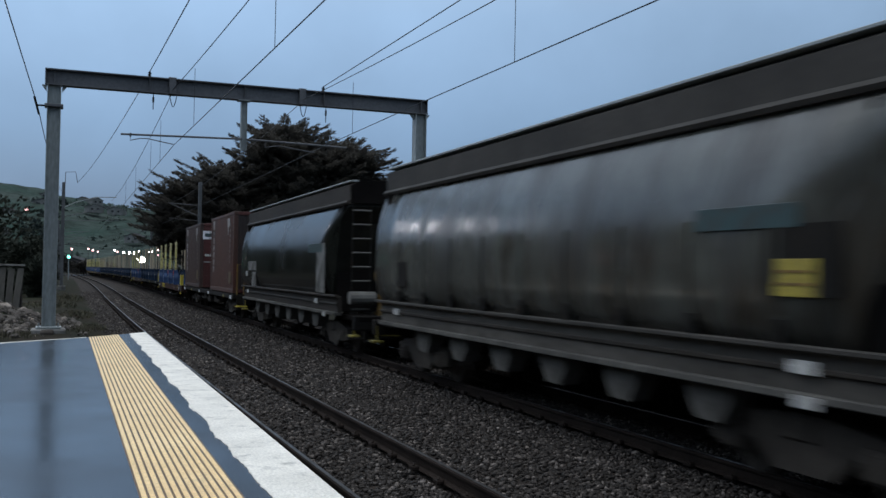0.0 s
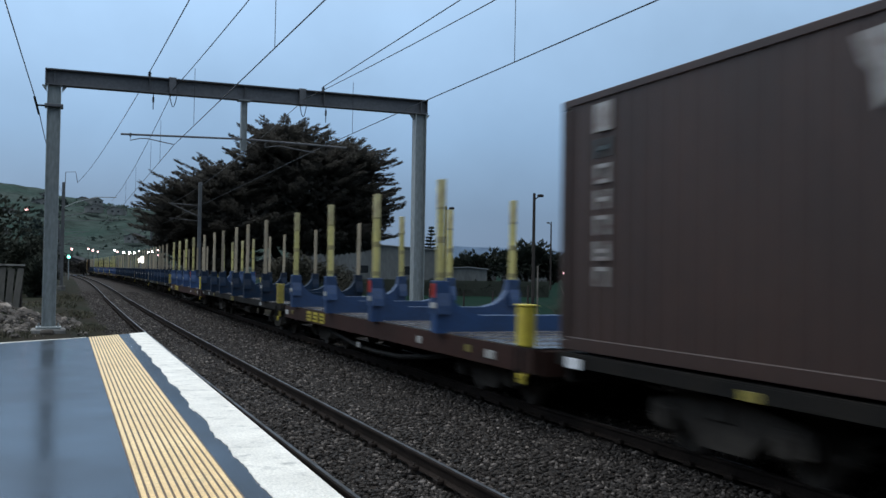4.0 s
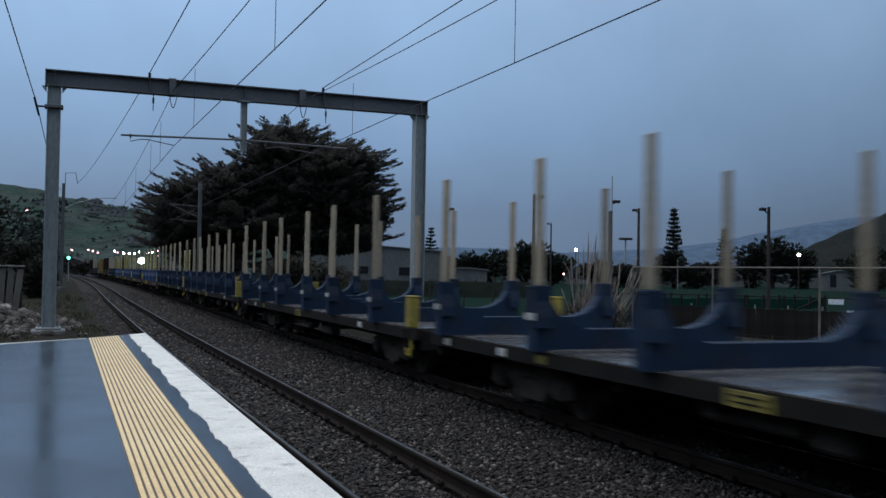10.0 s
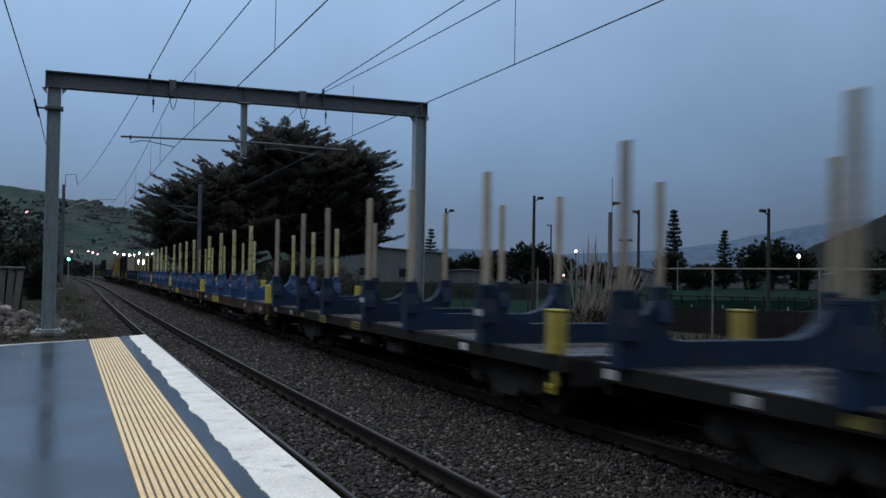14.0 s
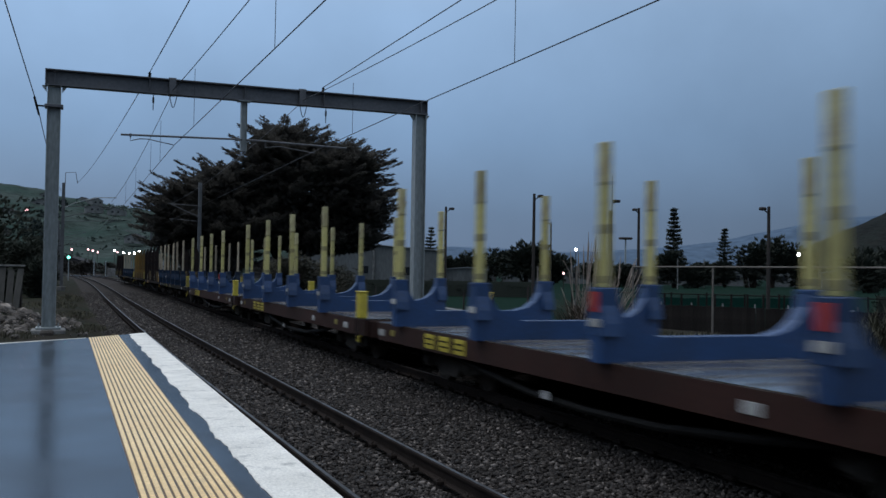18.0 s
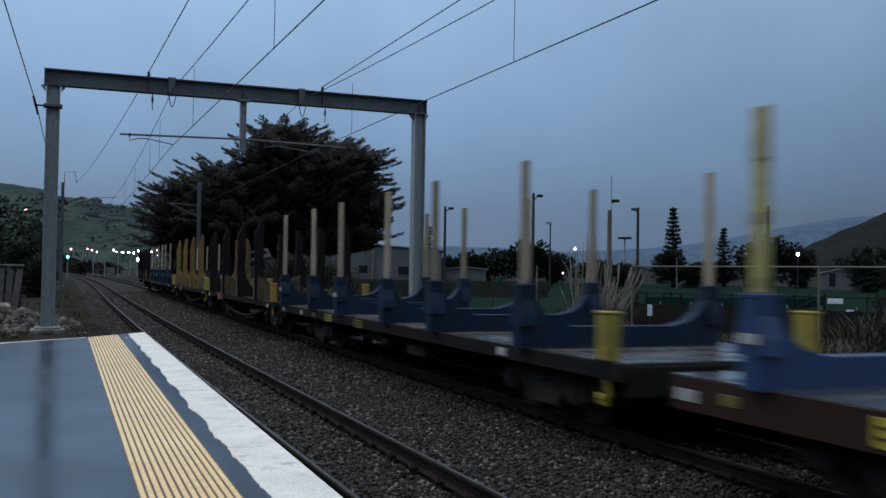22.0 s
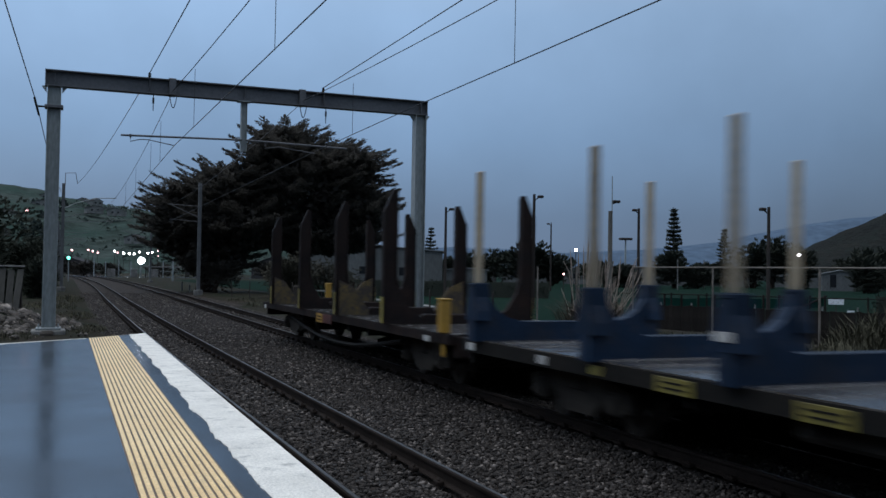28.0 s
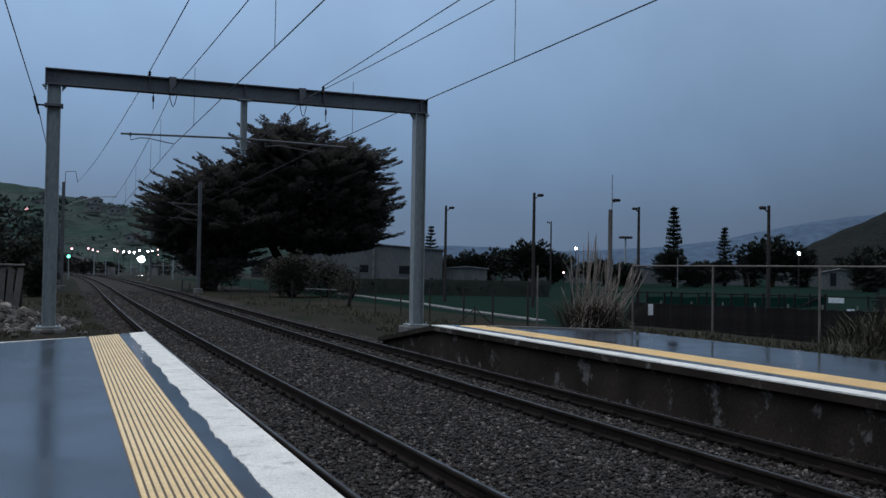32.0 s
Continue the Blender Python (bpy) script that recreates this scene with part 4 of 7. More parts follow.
def build_gantry():
    g = thing("railway_gantry", pose(0, GY, 0), "grey galvanised steel portal gantry over two tracks", "gantry")
    for x, lab in ((-0.385, "left"), (9.90, "right")):
        z0 = 0.16
        post = part("post", h_post(x, 0, z0, 6.57, 0.34), M["galv"], g)
        part("base_plate", Mesh().box(x, 0, z0 + 0.02, 0.62, 0.62, 0.05, 0.01), M["galv"], post)
        for a in (-1, 1):
            for b in (-1, 1):
                part("anchor_bolt", Mesh().tube([(x + a * 0.24, b * 0.24, z0 + 0.04), (x + a * 0.24, b * 0.24, z0 + 0.13)], 0.018, 6), M["galv"], post)
        part("footing", Mesh().box(x, 0, z0 - 0.2, 0.85, 0.85, 0.38, 0.03), M["concrete"], g, "concrete footing")
        part("haunch", Mesh().prism([(x - 0.19, 6.56), (x - 0.30, 6.57), (x - 0.30, 6.545), (x - 0.19, 6.40)], -0.05, 0.05), M["galv"], post)
        part("haunch", Mesh().prism([(x + 0.19, 6.40), (x + 0.30, 6.545), (x + 0.30, 6.57), (x + 0.19, 6.56)], -0.05, 0.05), M["galv"], post)
    beam = Mesh().box(4.75, 0, 6.985, 10.74, 0.30, 0.03).box(4.75, 0, 6.585, 10.74, 0.30, 0.03).box(4.75, 0, 6.785, 10.74, 0.02, 0.37)
    for x in (-0.6, -0.385, 2.02, 2.65, 4.6, 6.25, 6.89, 9.9, 10.1):
        beam.box(x, 0, 6.785, 0.014, 0.28, 0.37)
    part("beam", beam, M["beam"], g, "dark grey I-section cross beam")
    drop = part("drop_post", h_post(4.6, 0, 5.15, 6.57, 0.17, 0.012).box(4.6, 0, 6.56, 0.36, 0.3, 0.03), M["galv"], g)
    boom = part("registration_boom", Mesh().tube([(1.30, -0.1, 5.385), (4.55, -0.1, 5.46)], 0.028, 8), M["beam"], g, "horizontal steel registration tube")
    part("steady_arm", Mesh().tube([(1.55, -0.1, 5.39), (1.55, -0.1, 5.23), (1.80, -0.1, 5.30), (2.0, -0.1, 5.305), (2.68, -0.1, 5.19)], 0.014, 6), M["beam"], boom)
    part("fitting", Mesh().box(1.55, -0.1, 5.38, 0.05, 0.08, 0.10, 0.01), M["beam"], boom)
    part("fitting", Mesh().box(4.40, -0.1, 5.45, 0.09, 0.1, 0.1, 0.01), M["beam"], boom)
    boom2 = part("registration_boom", Mesh().tube([(4.65, -0.1, 5.46), (7.6, -0.1, 5.40)], 0.028, 8), M["beam"], g)
    part("steady_arm", Mesh().tube([(5.2, -0.1, 5.44), (5.2, -0.1, 5.27), (5.6, -0.1, 5.33), (6.65, -0.1, 5.20)], 0.014, 6), M["beam"], boom2)
    for x in (2.02, 6.89):
        ins = part("post_insulator", Mesh().tube([(x, 0, 7.0), (x, 0, 7.03), (x, 0, 7.03)], 0.05, 8).tube([(x, 0, 7.0), (x, 0, 7.16)], 0.025, 8).ball(x, 0, 7.07, 0.05, 8, 5, 0.5).ball(x, 0, 7.12, 0.05, 8, 5, 0.5), M["dark"], g, "dark ribbed insulator")
    for x in (2.62, 6.25):
        part("bracket", Mesh().box(x, -0.02, 6.79, 0.18, 0.36, 0.46, 0.01).box(x, 0, 7.02, 0.20, 0.3, 0.02), M["beam"], g)
        part("jumper_loop", Mesh().tube([(x - 0.08 + 0.2 * i / 9, -0.16, 6.55 - 0.34 * math.sin(math.pi * i / 9)) for i in range(10)], 0.012, 6), M["wire"], g, "hanging cable loop")
    for x in (2.12, 6.95):
        part("hanger", Mesh().tube([(x, -0.12, 6.57), (x, -0.12, 6.10)], 0.012, 6).tube([(x, -0.12, 6.45), (x, -0.12, 6.30)], 0.028, 6), M["wire"], g)
    part("side_bracket", Mesh().tube([(-0.60, -0.05, 6.00), (-0.2, -0.05, 6.03)], 0.03, 6).box(-0.385, 0, 6.02, 0.46, 0.40, 0.08, 0.01), M["beam"], g)


build_gantry()


def wire(label, pts, r=0.011, name="overhead_wire"):
    ob = part(name, Mesh().tube(pts, r, 5), M["wire"])
    return tagged(ob, label, "wire", "overhead wires")


def sag(p, q, drop, n=12):
    return [tuple(Vector(p).lerp(Vector(q), i / n) - Vector((0, 0, drop * 4 * (i / n) * (1 - i / n)))) for i in range(n + 1)]


MAST_Y = 73.0
wire("taut contact wire over the near track", [(3.05, -14, 5.15), (2.93, 11.7, 5.17), (2.70, GY - 0.1, 5.185), (2.95, MAST_Y, 5.2), (2.4, 150, 5.2)], 0.010)
wire("taut contact wire over the through track", [(6.85, -14, 5.12), (6.71, 10.0, 5.195), (6.70, 18.5, 5.265), (6.66, GY - 0.1, 5.27), (7.0, MAST_Y, 5.25), (6.5, 150, 5.2)], 0.010)
wire("sagging messenger wire over the near track", sag((2.62, GY, 6.68), (3.34, -14, 6.5), 0.30) , 0.010)
wire("sagging messenger wire over the through track", sag((6.25, GY, 6.70), (7.32, -8, 6.6), 0.287), 0.010)
wire("sagging messenger wire beyond the gantry", sag((2.62, GY, 6.62), (2.95, MAST_Y, 6.5), 0.35), 0.010)
wire("sagging messenger wire beyond the gantry", sag((6.25, GY, 6.66), (7.0, MAST_Y, 6.5), 0.35), 0.010)
wire("feeder wire on post insulators", sag((2.02, GY, 7.16), (2.64, -14, 7.2), 0.157), 0.012)
wire("feeder wire on post insulators", sag((6.89, GY, 7.16), (7.67, -14, 7.2), 0.04), 0.012)
wire("feeder wire running on beyond the gantry", sag((2.02, GY, 7.10), (0.72, 80, 8.35), 0.33), 0.012)
wire("earth wire along the posts", sag((-0.79, GY, 6.02), (-2.02, -14, 7.3), 0.0), 0.012)
wire("earth wire along the posts", sag((-0.79, GY, 6.02), (-0.28, 80, 7.6), 0.6), 0.012)
part("wire_insulator", Mesh().tube([(-0.83, GY - 1.1, 6.05), (-0.785, GY + 1.2, 5.97)], 0.03, 8).tube([(-0.79, GY, 6.02), (-0.45, GY, 6.02)], 0.025, 6), M["dark"])
tagged(bpy.data.objects["wire_insulator"], "dark rod insulator beside the gantry post", "insulator")
for y, x, z0, z1 in ((23.3, 2.75, 5.185, 6.55), (14.55, 2.9, 5.17, 6.30), (31.5, 2.70, 5.185, 6.48), (14.0, 6.70, 5.23, 6.42), (23.4, 6.68, 5.27, 6.57), (36, 2.76, 5.19, 6.35), (45, 2.83, 5.2, 6.3), (54, 2.9, 5.2, 6.37)):
    wire("thin vertical dropper wire", [(x, y, z0), (x + 0.005, y, z1)], 0.006, "dropper_wire")


def mast(x, y, h, reach, label):
    m = thing("catenary_mast", pose(x, y, 0), label, "mast", "masts along the line")
    part("post", h_post(0, 0, -0.15, h, 0.24), M["mastgrey"], m)
    part("cantilever", Mesh().tube([(0, -0.1, 5.6), (reach * 0.95, -0.1, 6.5)], 0.03, 6).tube([(0, -0.1, 6.45), (reach * 1.05, -0.1, 6.55)], 0.025, 6), M["beam"], m)
    part("registration_arm", Mesh().tube([(0, -0.1, 5.3), (reach, -0.1, 5.45), (reach * 0.9, -0.1, 5.2)], 0.02, 6), M["beam"], m)
    part("footing", Mesh().box(0, 0, 0.0, 0.6, 0.6, 0.5, 0.03), M["concrete"], m)
    return m


mast(9.2, 73.0, 8.2, -2.2, "grey steel catenary mast with cantilever arm")
lm = mast(-0.28, 80.0, 8.3, 3.7, "dark steel catenary mast with a long cantilever arm")
part("hook", Mesh().tube([(0.1, 0, 8.2), (0.12, 0, 9.1), (0.85, 0, 9.15), (1.0, 0, 8.3)], 0.03, 6), M["beam"], lm)
part("cantilever_tube", Mesh().tube([(0.1, -0.2, 6.35), (0.75, -0.2, 6.70), (2.3, -0.2, 7.22), (3.9, -0.2, 7.28)], 0.035, 6), M["galv"], lm, "pale bent cantilever tube")
for y in (140.0, 170.0):
    mast(-1.0, y, 8.0, 3.7, "distant dark catenary mast")
mast(10.2, 129.0, 7.6, -3.4, "distant grey catenary mast")
mast(-1.2, 200.0, 7.6, 3.4, "distant grey catenary mast")


# ---- foliage ----
def sprays(mb, rng, centre, radius, flat, count, leaf, up=0.15, shell=0.55, wide=0.24, per=7):
    """Many pointed sprays of foliage in an uneven ellipsoid."""
    for _ in range(count):
        d = Vector((rng.gauss(0, 1), rng.gauss(0, 1), rng.gauss(0, 1))).normalized()
        r = shell + (1 - shell) * rng.random()
        p = Vector((centre[0] + d.x * radius[0] * r, centre[1] + d.y * radius[1] * r, centre[2] + d.z * radius[2] * r))
        out = Vector((d.x, d.y, d.z * flat + up)).normalized()
        sidev = out.cross(Vector((0, 0, 1))).normalized()
        for _ in range(per):
            a = (out + sidev * rng.uniform(-0.75, 0.75) + Vector((0, 0, rng.uniform(-0.15, 0.35)))).normalized()
            s = leaf * rng.uniform(0.5, 1.25)
            q = p + Vector((rng.uniform(-1, 1), rng.uniform(-1, 1), rng.uniform(-0.5, 0.5))) * leaf * 0.6
            w = a.cross(Vector((rng.uniform(-0.5, 0.5), rng.uniform(-0.5, 0.5), 1))).normalized() * s * wide
            h = w.cross(a).normalized() * s * wide * 0.5
            k = len(mb.v)
            mb.v += [tuple(q - a * s * 0.35), tuple(q + w), tuple(q + h), tuple(q - w), tuple(q + a * s)]
            mb.f += [(k, k + 1, k + 2), (k, k + 2, k + 3), (k + 1, k + 4, k + 2), (k + 2, k + 4, k + 3), (k, k + 3, k + 1), (k + 1, k + 3, k + 4)]
    return mb


def quick(name, mb, material, parent, label=""):
    d = bpy.data.meshes.new(name)
    d.from_pydata(mb.v, [], mb.f)
    d.materials.append(material)
    ob = new(name, d)
    ob.parent = parent
    if label:
        ob["label"] = label
    return ob


def needle_mesh(name, base, way, across, length, width, material, parent, label=""):
    """Many folded pointed leaves from arrays: where each starts, its way, its flat side, its length and width."""
    way = way / np.linalg.norm(way, axis=1)[:, None]
    flat = np.cross(way, across)
    flat /= np.linalg.norm(flat, axis=1)[:, None] + 1e-9
    lift = np.cross(flat, way)
    n = len(base)
    v = np.empty((n, 5, 3))
    mid = base + way * (length * 0.38)[:, None]
    v[:, 0], v[:, 4] = base, base + way * length[:, None]
    v[:, 1], v[:, 3] = mid + flat * width[:, None], mid - flat * width[:, None]
    v[:, 2] = mid + lift * (width * 0.6)[:, None]
    tri = np.array([(0, 1, 2), (0, 2, 3), (1, 4, 2), (2, 4, 3)])
    f = (tri[None] + (np.arange(n) * 5)[:, None, None]).reshape(-1)
    d = bpy.data.meshes.new(name)
    d.vertices.add(n * 5)
    d.vertices.foreach_set("co", v.reshape(-1))
    d.loops.add(len(f))
    d.loops.foreach_set("vertex_index", f.astype(np.int32))
    d.polygons.add(len(f) // 3)
    d.polygons.foreach_set("loop_start", np.arange(0, len(f), 3, dtype=np.int32))
    d.update(calc_edges=True)
    d.materials.append(material)
    ob = new(name, d)
    ob.parent = parent
    if label:
        ob["label"] = label
    return ob


def build_macrocarpa():
    rng = np.random.default_rng(11)
    tree = thing("cypress_tree", pose(16.45, 80.0, 0), "huge dark spreading cypress tree beside the railway", "tree")
    part("trunk", Mesh().tube([(2.0, 0, -0.4), (1.9, 0, 0.3), (1.8, 0, 1.6), (1.5, 0, 3.4), (0.9, 0, 6.8), (0.2, 0, 11.0)], 0.95, 12, 0.18), M["bark"], tree, "thick dark trunk", True)
    part("trunk", Mesh().tube([(1.1, 0.5, -0.4), (0.9, 0.5, 1.6), (-0.6, 0.4, 4.2), (-2.8, 0.2, 7.5)], 0.6, 10, 0.15), M["bark"], tree, "leaning side trunk", True)
    part("trunk", Mesh().tube([(-5.8, 0.6, -0.4), (-5.7, 0.6, 1.7), (-5.4, 0.4, 4.6), (-4.8, 0.2, 7.5)], 0.80, 10, 0.18), M["bark"], tree, "second dark trunk", True)
    # middle and half axes of each mass of the crown
    lobes = ((2.6, 0, 9.0, 5.5, 5.4, 3.9), (0.2, 0, 11.8, 3.2, 3.8, 2.4), (5.0, 0, 10.6, 3.9, 4.5, 2.3), (6.5, 0, 7.3, 3.3, 4.5, 2.5), (5.6, 0, 4.7, 3.8, 4.2, 1.5),
             (-4.2, 0.5, 8.4, 3.3, 4.0, 2.3), (-7.4, 1.0, 6.5, 2.7, 3.6, 2.4), (-8.2, 1.0, 4.8, 1.9, 3.0, 2.1), (-3.3, 0, 5.6, 5.4, 4.5, 2.6), (-5.2, 0.5, 3.1, 3.2, 3.0, 2.5), (3.2, 0, 4.6, 4.2, 4.0, 1.7))
    limb = Mesh()
    pads = []
    for lx, ly, lz, rx, ry, rz in lobes:
        for _ in range(6):
            t = Vector((lx + rng.uniform(-0.8, 0.8) * rx, ly + rng.uniform(-0.7, 0.7) * ry, lz + rng.uniform(-0.3, 0.6) * rz))
            b = Vector((1.4, 0, rng.uniform(2.6, 6.0))) if lx > -3 else Vector((-5.5, 0.4, rng.uniform(2.0, 4.5)))
            limb.tube([b, b.lerp(t, 0.5) + Vector((0, 0, -0.4)), t], 0.20, 6, 0.04)
        for _ in range(int(5.0 * (rx * ry + rx * rz + ry * rz) / 3 + 34)):
            d = rng.normal(size=3)
            d[2] = d[2] * 0.9 + 0.12
            d /= np.linalg.norm(d)
            r = rng.uniform(0.70, 0.90)
            out = np.array((d[0], d[1] + rng.normal() * 0.2, 0.0))
            out /= np.linalg.norm(out) + 1e-6
            pads.append((np.array((lx + d[0] * rx * r, ly + d[1] * ry * r, lz + d[2] * rz * r)), out, rng.uniform(1.2, 2.3), rng.uniform(0.04, 0.24) + 0.18 * max(d[2], 0)))
    # long boughs that reach out of the open side, the crest and the far side
    for k in range(22):
        z = 11.6 - k * 0.33
        edge = 8.3 + 1.0 * math.sin(min(max((11.8 - z) / 3.2, 0), 1) * 1.57) - 0.8 * max(0.0, (6.0 - z) / 2.0)
        pads.append((np.array((edge - 1.5 + rng.uniform(-0.5, 0.4), rng.uniform(-2, 2), z)), np.array((1.0, rng.uniform(-0.3, 0.3), 0)), rng.uniform(2.0, 3.0), rng.uniform(-0.02, 0.26)))
    for x, z, w in ((-1.2, 13.0, -1), (-0.4, 13.3, -1), (0.4, 13.2, 1), (1.6, 13.2, 1), (2.6, 12.8, 1), (4.2, 12.3, 1), (5.6, 12.0, 1), (-2.2, 12.0, -1), (-3.2, 10.9, -1), (-5.0, 10.0, -1), (-6.6, 9.2, -1), (-8.2, 8.6, -1), (-9.2, 7.6, -1), (-9.6, 6.5, -1), (-9.4, 5.4, -1)):
        pads.append((np.array((x, rng.uniform(-0.8, 0.8), z + 0.05)), np.array((float(w), rng.uniform(-0.3, 0.3), 0)), rng.uniform(1.3, 2.0), rng.uniform(0.28, 0.5)))
    part("limb", limb, M["bark"], tree)["kind"] = "stuff"
    base, way, size = [], [], []
    for c, out, ln, rise in pads:
        n = int(130 * ln)
        u, v = rng.uniform(-0.45, 1, n), rng.uniform(-1, 1, n)
        side = np.array((-out[1], out[0], 0.0))
        half = 0.26 * ln * np.sqrt(np.clip(1.02 - np.abs(u) ** 1.5, 0, 1))
        q = c + out * (u * ln)[:, None] + side * (v * half)[:, None]
        q[:, 2] += rise * ln * u + 0.12 * ln * np.clip(u, 0, 1) ** 2 + rng.normal(0, 0.06, n)
        a = out * 1.0 + side * (v * 0.75 + rng.normal(0, 0.25, n))[:, None]
        a[:, 2] += rise + rng.uniform(-0.12, 0.42, n)
        base.append(q), way.append(a), size.append(rng.uniform(0.16, 0.40, n) * (1.1 - 0.3 * np.abs(v)))
    base, way, size = np.concatenate(base), np.concatenate(way), np.concatenate(size)
    up = np.tile(np.array((0.0, 0.0, 1.0)), (len(base), 1)) + rng.normal(0, 0.35, (len(base), 3))
    crown = needle_mesh("crown", base, way, up, size, size * 0.17, M["leaf"], tree, "dense layered dark green crown with ragged boughs")
    # the close twiggy heart of the crown
    base, way = [], []
    for lx, ly, lz, rx, ry, rz in lobes:
        n = int(330 * (rx * ry + rx * rz + ry * rz) / 3)
        d = rng.normal(size=(n, 3))
        d /= np.linalg.norm(d, axis=1)[:, None]
        d *= rng.uniform(0.45, 0.80, n)[:, None]
        base.append(d * np.array((rx, ry, rz)) + np.array((lx, ly, lz)))
        way.append(d * np.array((1, 1, 0.3)) + rng.normal(0, 0.25, (n, 3)))
    base, way = np.concatenate(base), np.concatenate(way)
    size = rng.uniform(0.30, 0.70, len(base))
    needle_mesh("inner_foliage", base, way, rng.normal(size=(len(base), 3)), size, size * 0.36, M["leaf"], tree)


build_macrocarpa()


def bushy(name, x, y, z, w, d, h, material, label, seed, leaf=0.3, count=120, category="bush", group=""):
    rng = random.Random(seed)
    t = thing(name, pose(x, y, z), label, category, group)
    for _ in range(2 if category == "weeds" else 4):
        part("stem", Mesh().tube([(rng.uniform(-0.1, 0.1) * w, rng.uniform(-0.1, 0.1) * d, -0.2), (rng.uniform(-0.3, 0.3) * w, rng.uniform(-0.3, 0.3) * d, h * 0.6)], 0.04 * h, 5, 0.01 * h), M["bark"], t)
    mb = Mesh()
    for _ in range(5):
        c = (rng.uniform(-0.25, 0.25) * w, rng.uniform(-0.25, 0.25) * d, h * rng.uniform(0.38, 0.62))
        sprays(mb, rng, c, (w * 0.34, d * 0.34, h * 0.38), 0.6, count // 5, leaf, 0.3, 0.3, 0.32, 7)
    quick("foliage", mb, material, t)
    return t


def conifer(x, y, z, h, w, label, seed, tiers=16):
    rng = random.Random(seed)
    t = thing("norfolk_pine", pose(x, y, z), label, "tree", "pines across the field")
    part("trunk", Mesh().tube([(0, 0, -0.2), (0, 0, h * 0.97)], h * 0.022, 7, h * 0.004), M["bark"], t)
    mb = Mesh()
    for i in range(tiers):
        u = i / tiers
        zz, r = h * (0.12 + 0.87 * u), w * 0.5 * (1 - u) ** (0.6 if u < 0.3 else 0.95) + 0.10
        for k in range(9):
            a = rng.uniform(0, 6.28)
            for s in range(5):
                v = (s + 1) / 5
                sprays(mb, rng, (math.cos(a) * r * v, math.sin(a) * r * v, zz + r * v * 0.22), (0.1, 0.1, 0.05), 0.3, 1, h * 0.036, 0.5, 0.3, 0.3, 4)
    quick("foliage", mb, M["scrub"], t)


conifer(88.5, 126.4, -0.2, 13.0, 3.7, "tall slim dark conifer across the field", 1, 17)
conifer(108.7, 140.0, -0.2, 10.9, 4.2, "slim dark conifer across the field", 2, 16)
conifer(92.0, 243.0, -0.2, 14.8, 6.5, "distant dark conifer above the shed", 3, 14)
for i, (x, y, h, w) in enumerate(((66, 146, 6.6, 12), (71.3, 144, 8.0, 8), (75.5, 143, 5.8, 8), (60.5, 148, 5.2, 8), (85, 141, 4.6, 9), (95.8, 177, 6.2, 12), (112.5, 138, 9.6, 8.5), (116.8, 137, 10.2, 7), (121.5, 135, 9.0, 6.5), (104, 141, 5.0, 7),
                                  (131, 134, 6.4, 10), (138, 131, 8.6, 8), (146, 128, 7.0, 12), (100, 99, 6.6, 6), (81, 129, 3.8, 6), (92, 125, 4.0, 6), (126, 122, 6.0, 8), (158, 124, 10.5, 12), (168, 118, 12, 14))):
    bushy("shelter_tree", x, y, -0.3, w, w * 0.8, h, M["scrub"], "dark rounded shelter tree across the field", 40 + i, 0.55, 620, "tree", "shelter trees across the field")
for x, y, w, h in ((88.3, 126.0, 6.0, 6.4), (108.4, 139.6, 5.2, 5.2)):
    bushy("shelter_tree", x, y, -0.3, w, w * 0.8, h, M["scrub"], "dark bushy tree at the foot of a slim conifer", 33, 0.5, 700, "tree", "shelter trees across the field")
bushy("trackside_bush", 13.6, 62.5, -0.1, 4.6, 4.0, 3.3, M["leaf2"], "dense dark bush under the cypress", 70, 0.11, 3400)
bushy("trackside_bush", 11.1, 77.5, -0.1, 4.2, 3.2, 2.9, M["leaf"], "dark scrub round the cypress trunk", 73, 0.14, 900)
bushy("trackside_bush", 16.6, 63.4, -0.1, 3.4, 3.0, 3.0, M["leaf2"], "dry brownish bush beside the fence", 71, 0.10, 1500)
bushy("trackside_bush", 13.2, 46.4, -0.1, 1.9, 1.8, 2.3, M["leaf2"], "sparse twiggy bush beside the track", 72, 0.06, 620)
for i, (x, y, w, h) in enumerate(((-9.5, 62, 8, 6.2), (-5.6, 66, 5, 5.6), (-3.2, 72, 4, 4.2), (-13, 70, 9, 8.5), (-6.5, 95, 10, 8.8), (-2.0, 105, 5, 6.0), (-1.5, 58, 2.2, 2.6), (-18, 80, 12, 10), (-3.6, 50, 2.4, 2.4))):
    bushy("scrub_tree", x, y, -0.2, w, w, h, M["scrub"], "dark scrub tree on the bank", 140 + i, 0.24, 900, "tree", "scrub trees on the bank")

for i, (x, y, w, h) in enumerate(((-1.5, 228, 8, 5.0), (4.0, 236, 9, 3.8), (10.5, 240, 8, 3.4), (21.5, 232, 9, 3.6), (28.5, 228, 9, 4.4), (35.0, 224, 9, 5.0), (40.5, 205, 8, 5.0), (27.0, 190, 5, 2.6))):
    bushy("scrub_tree", x, y, -0.3, w, w * 0.7, h, M["leaf"], "dark scrub beyond the level crossing", 180 + i, 0.5, 260, "tree", "scrub beyond the crossing")


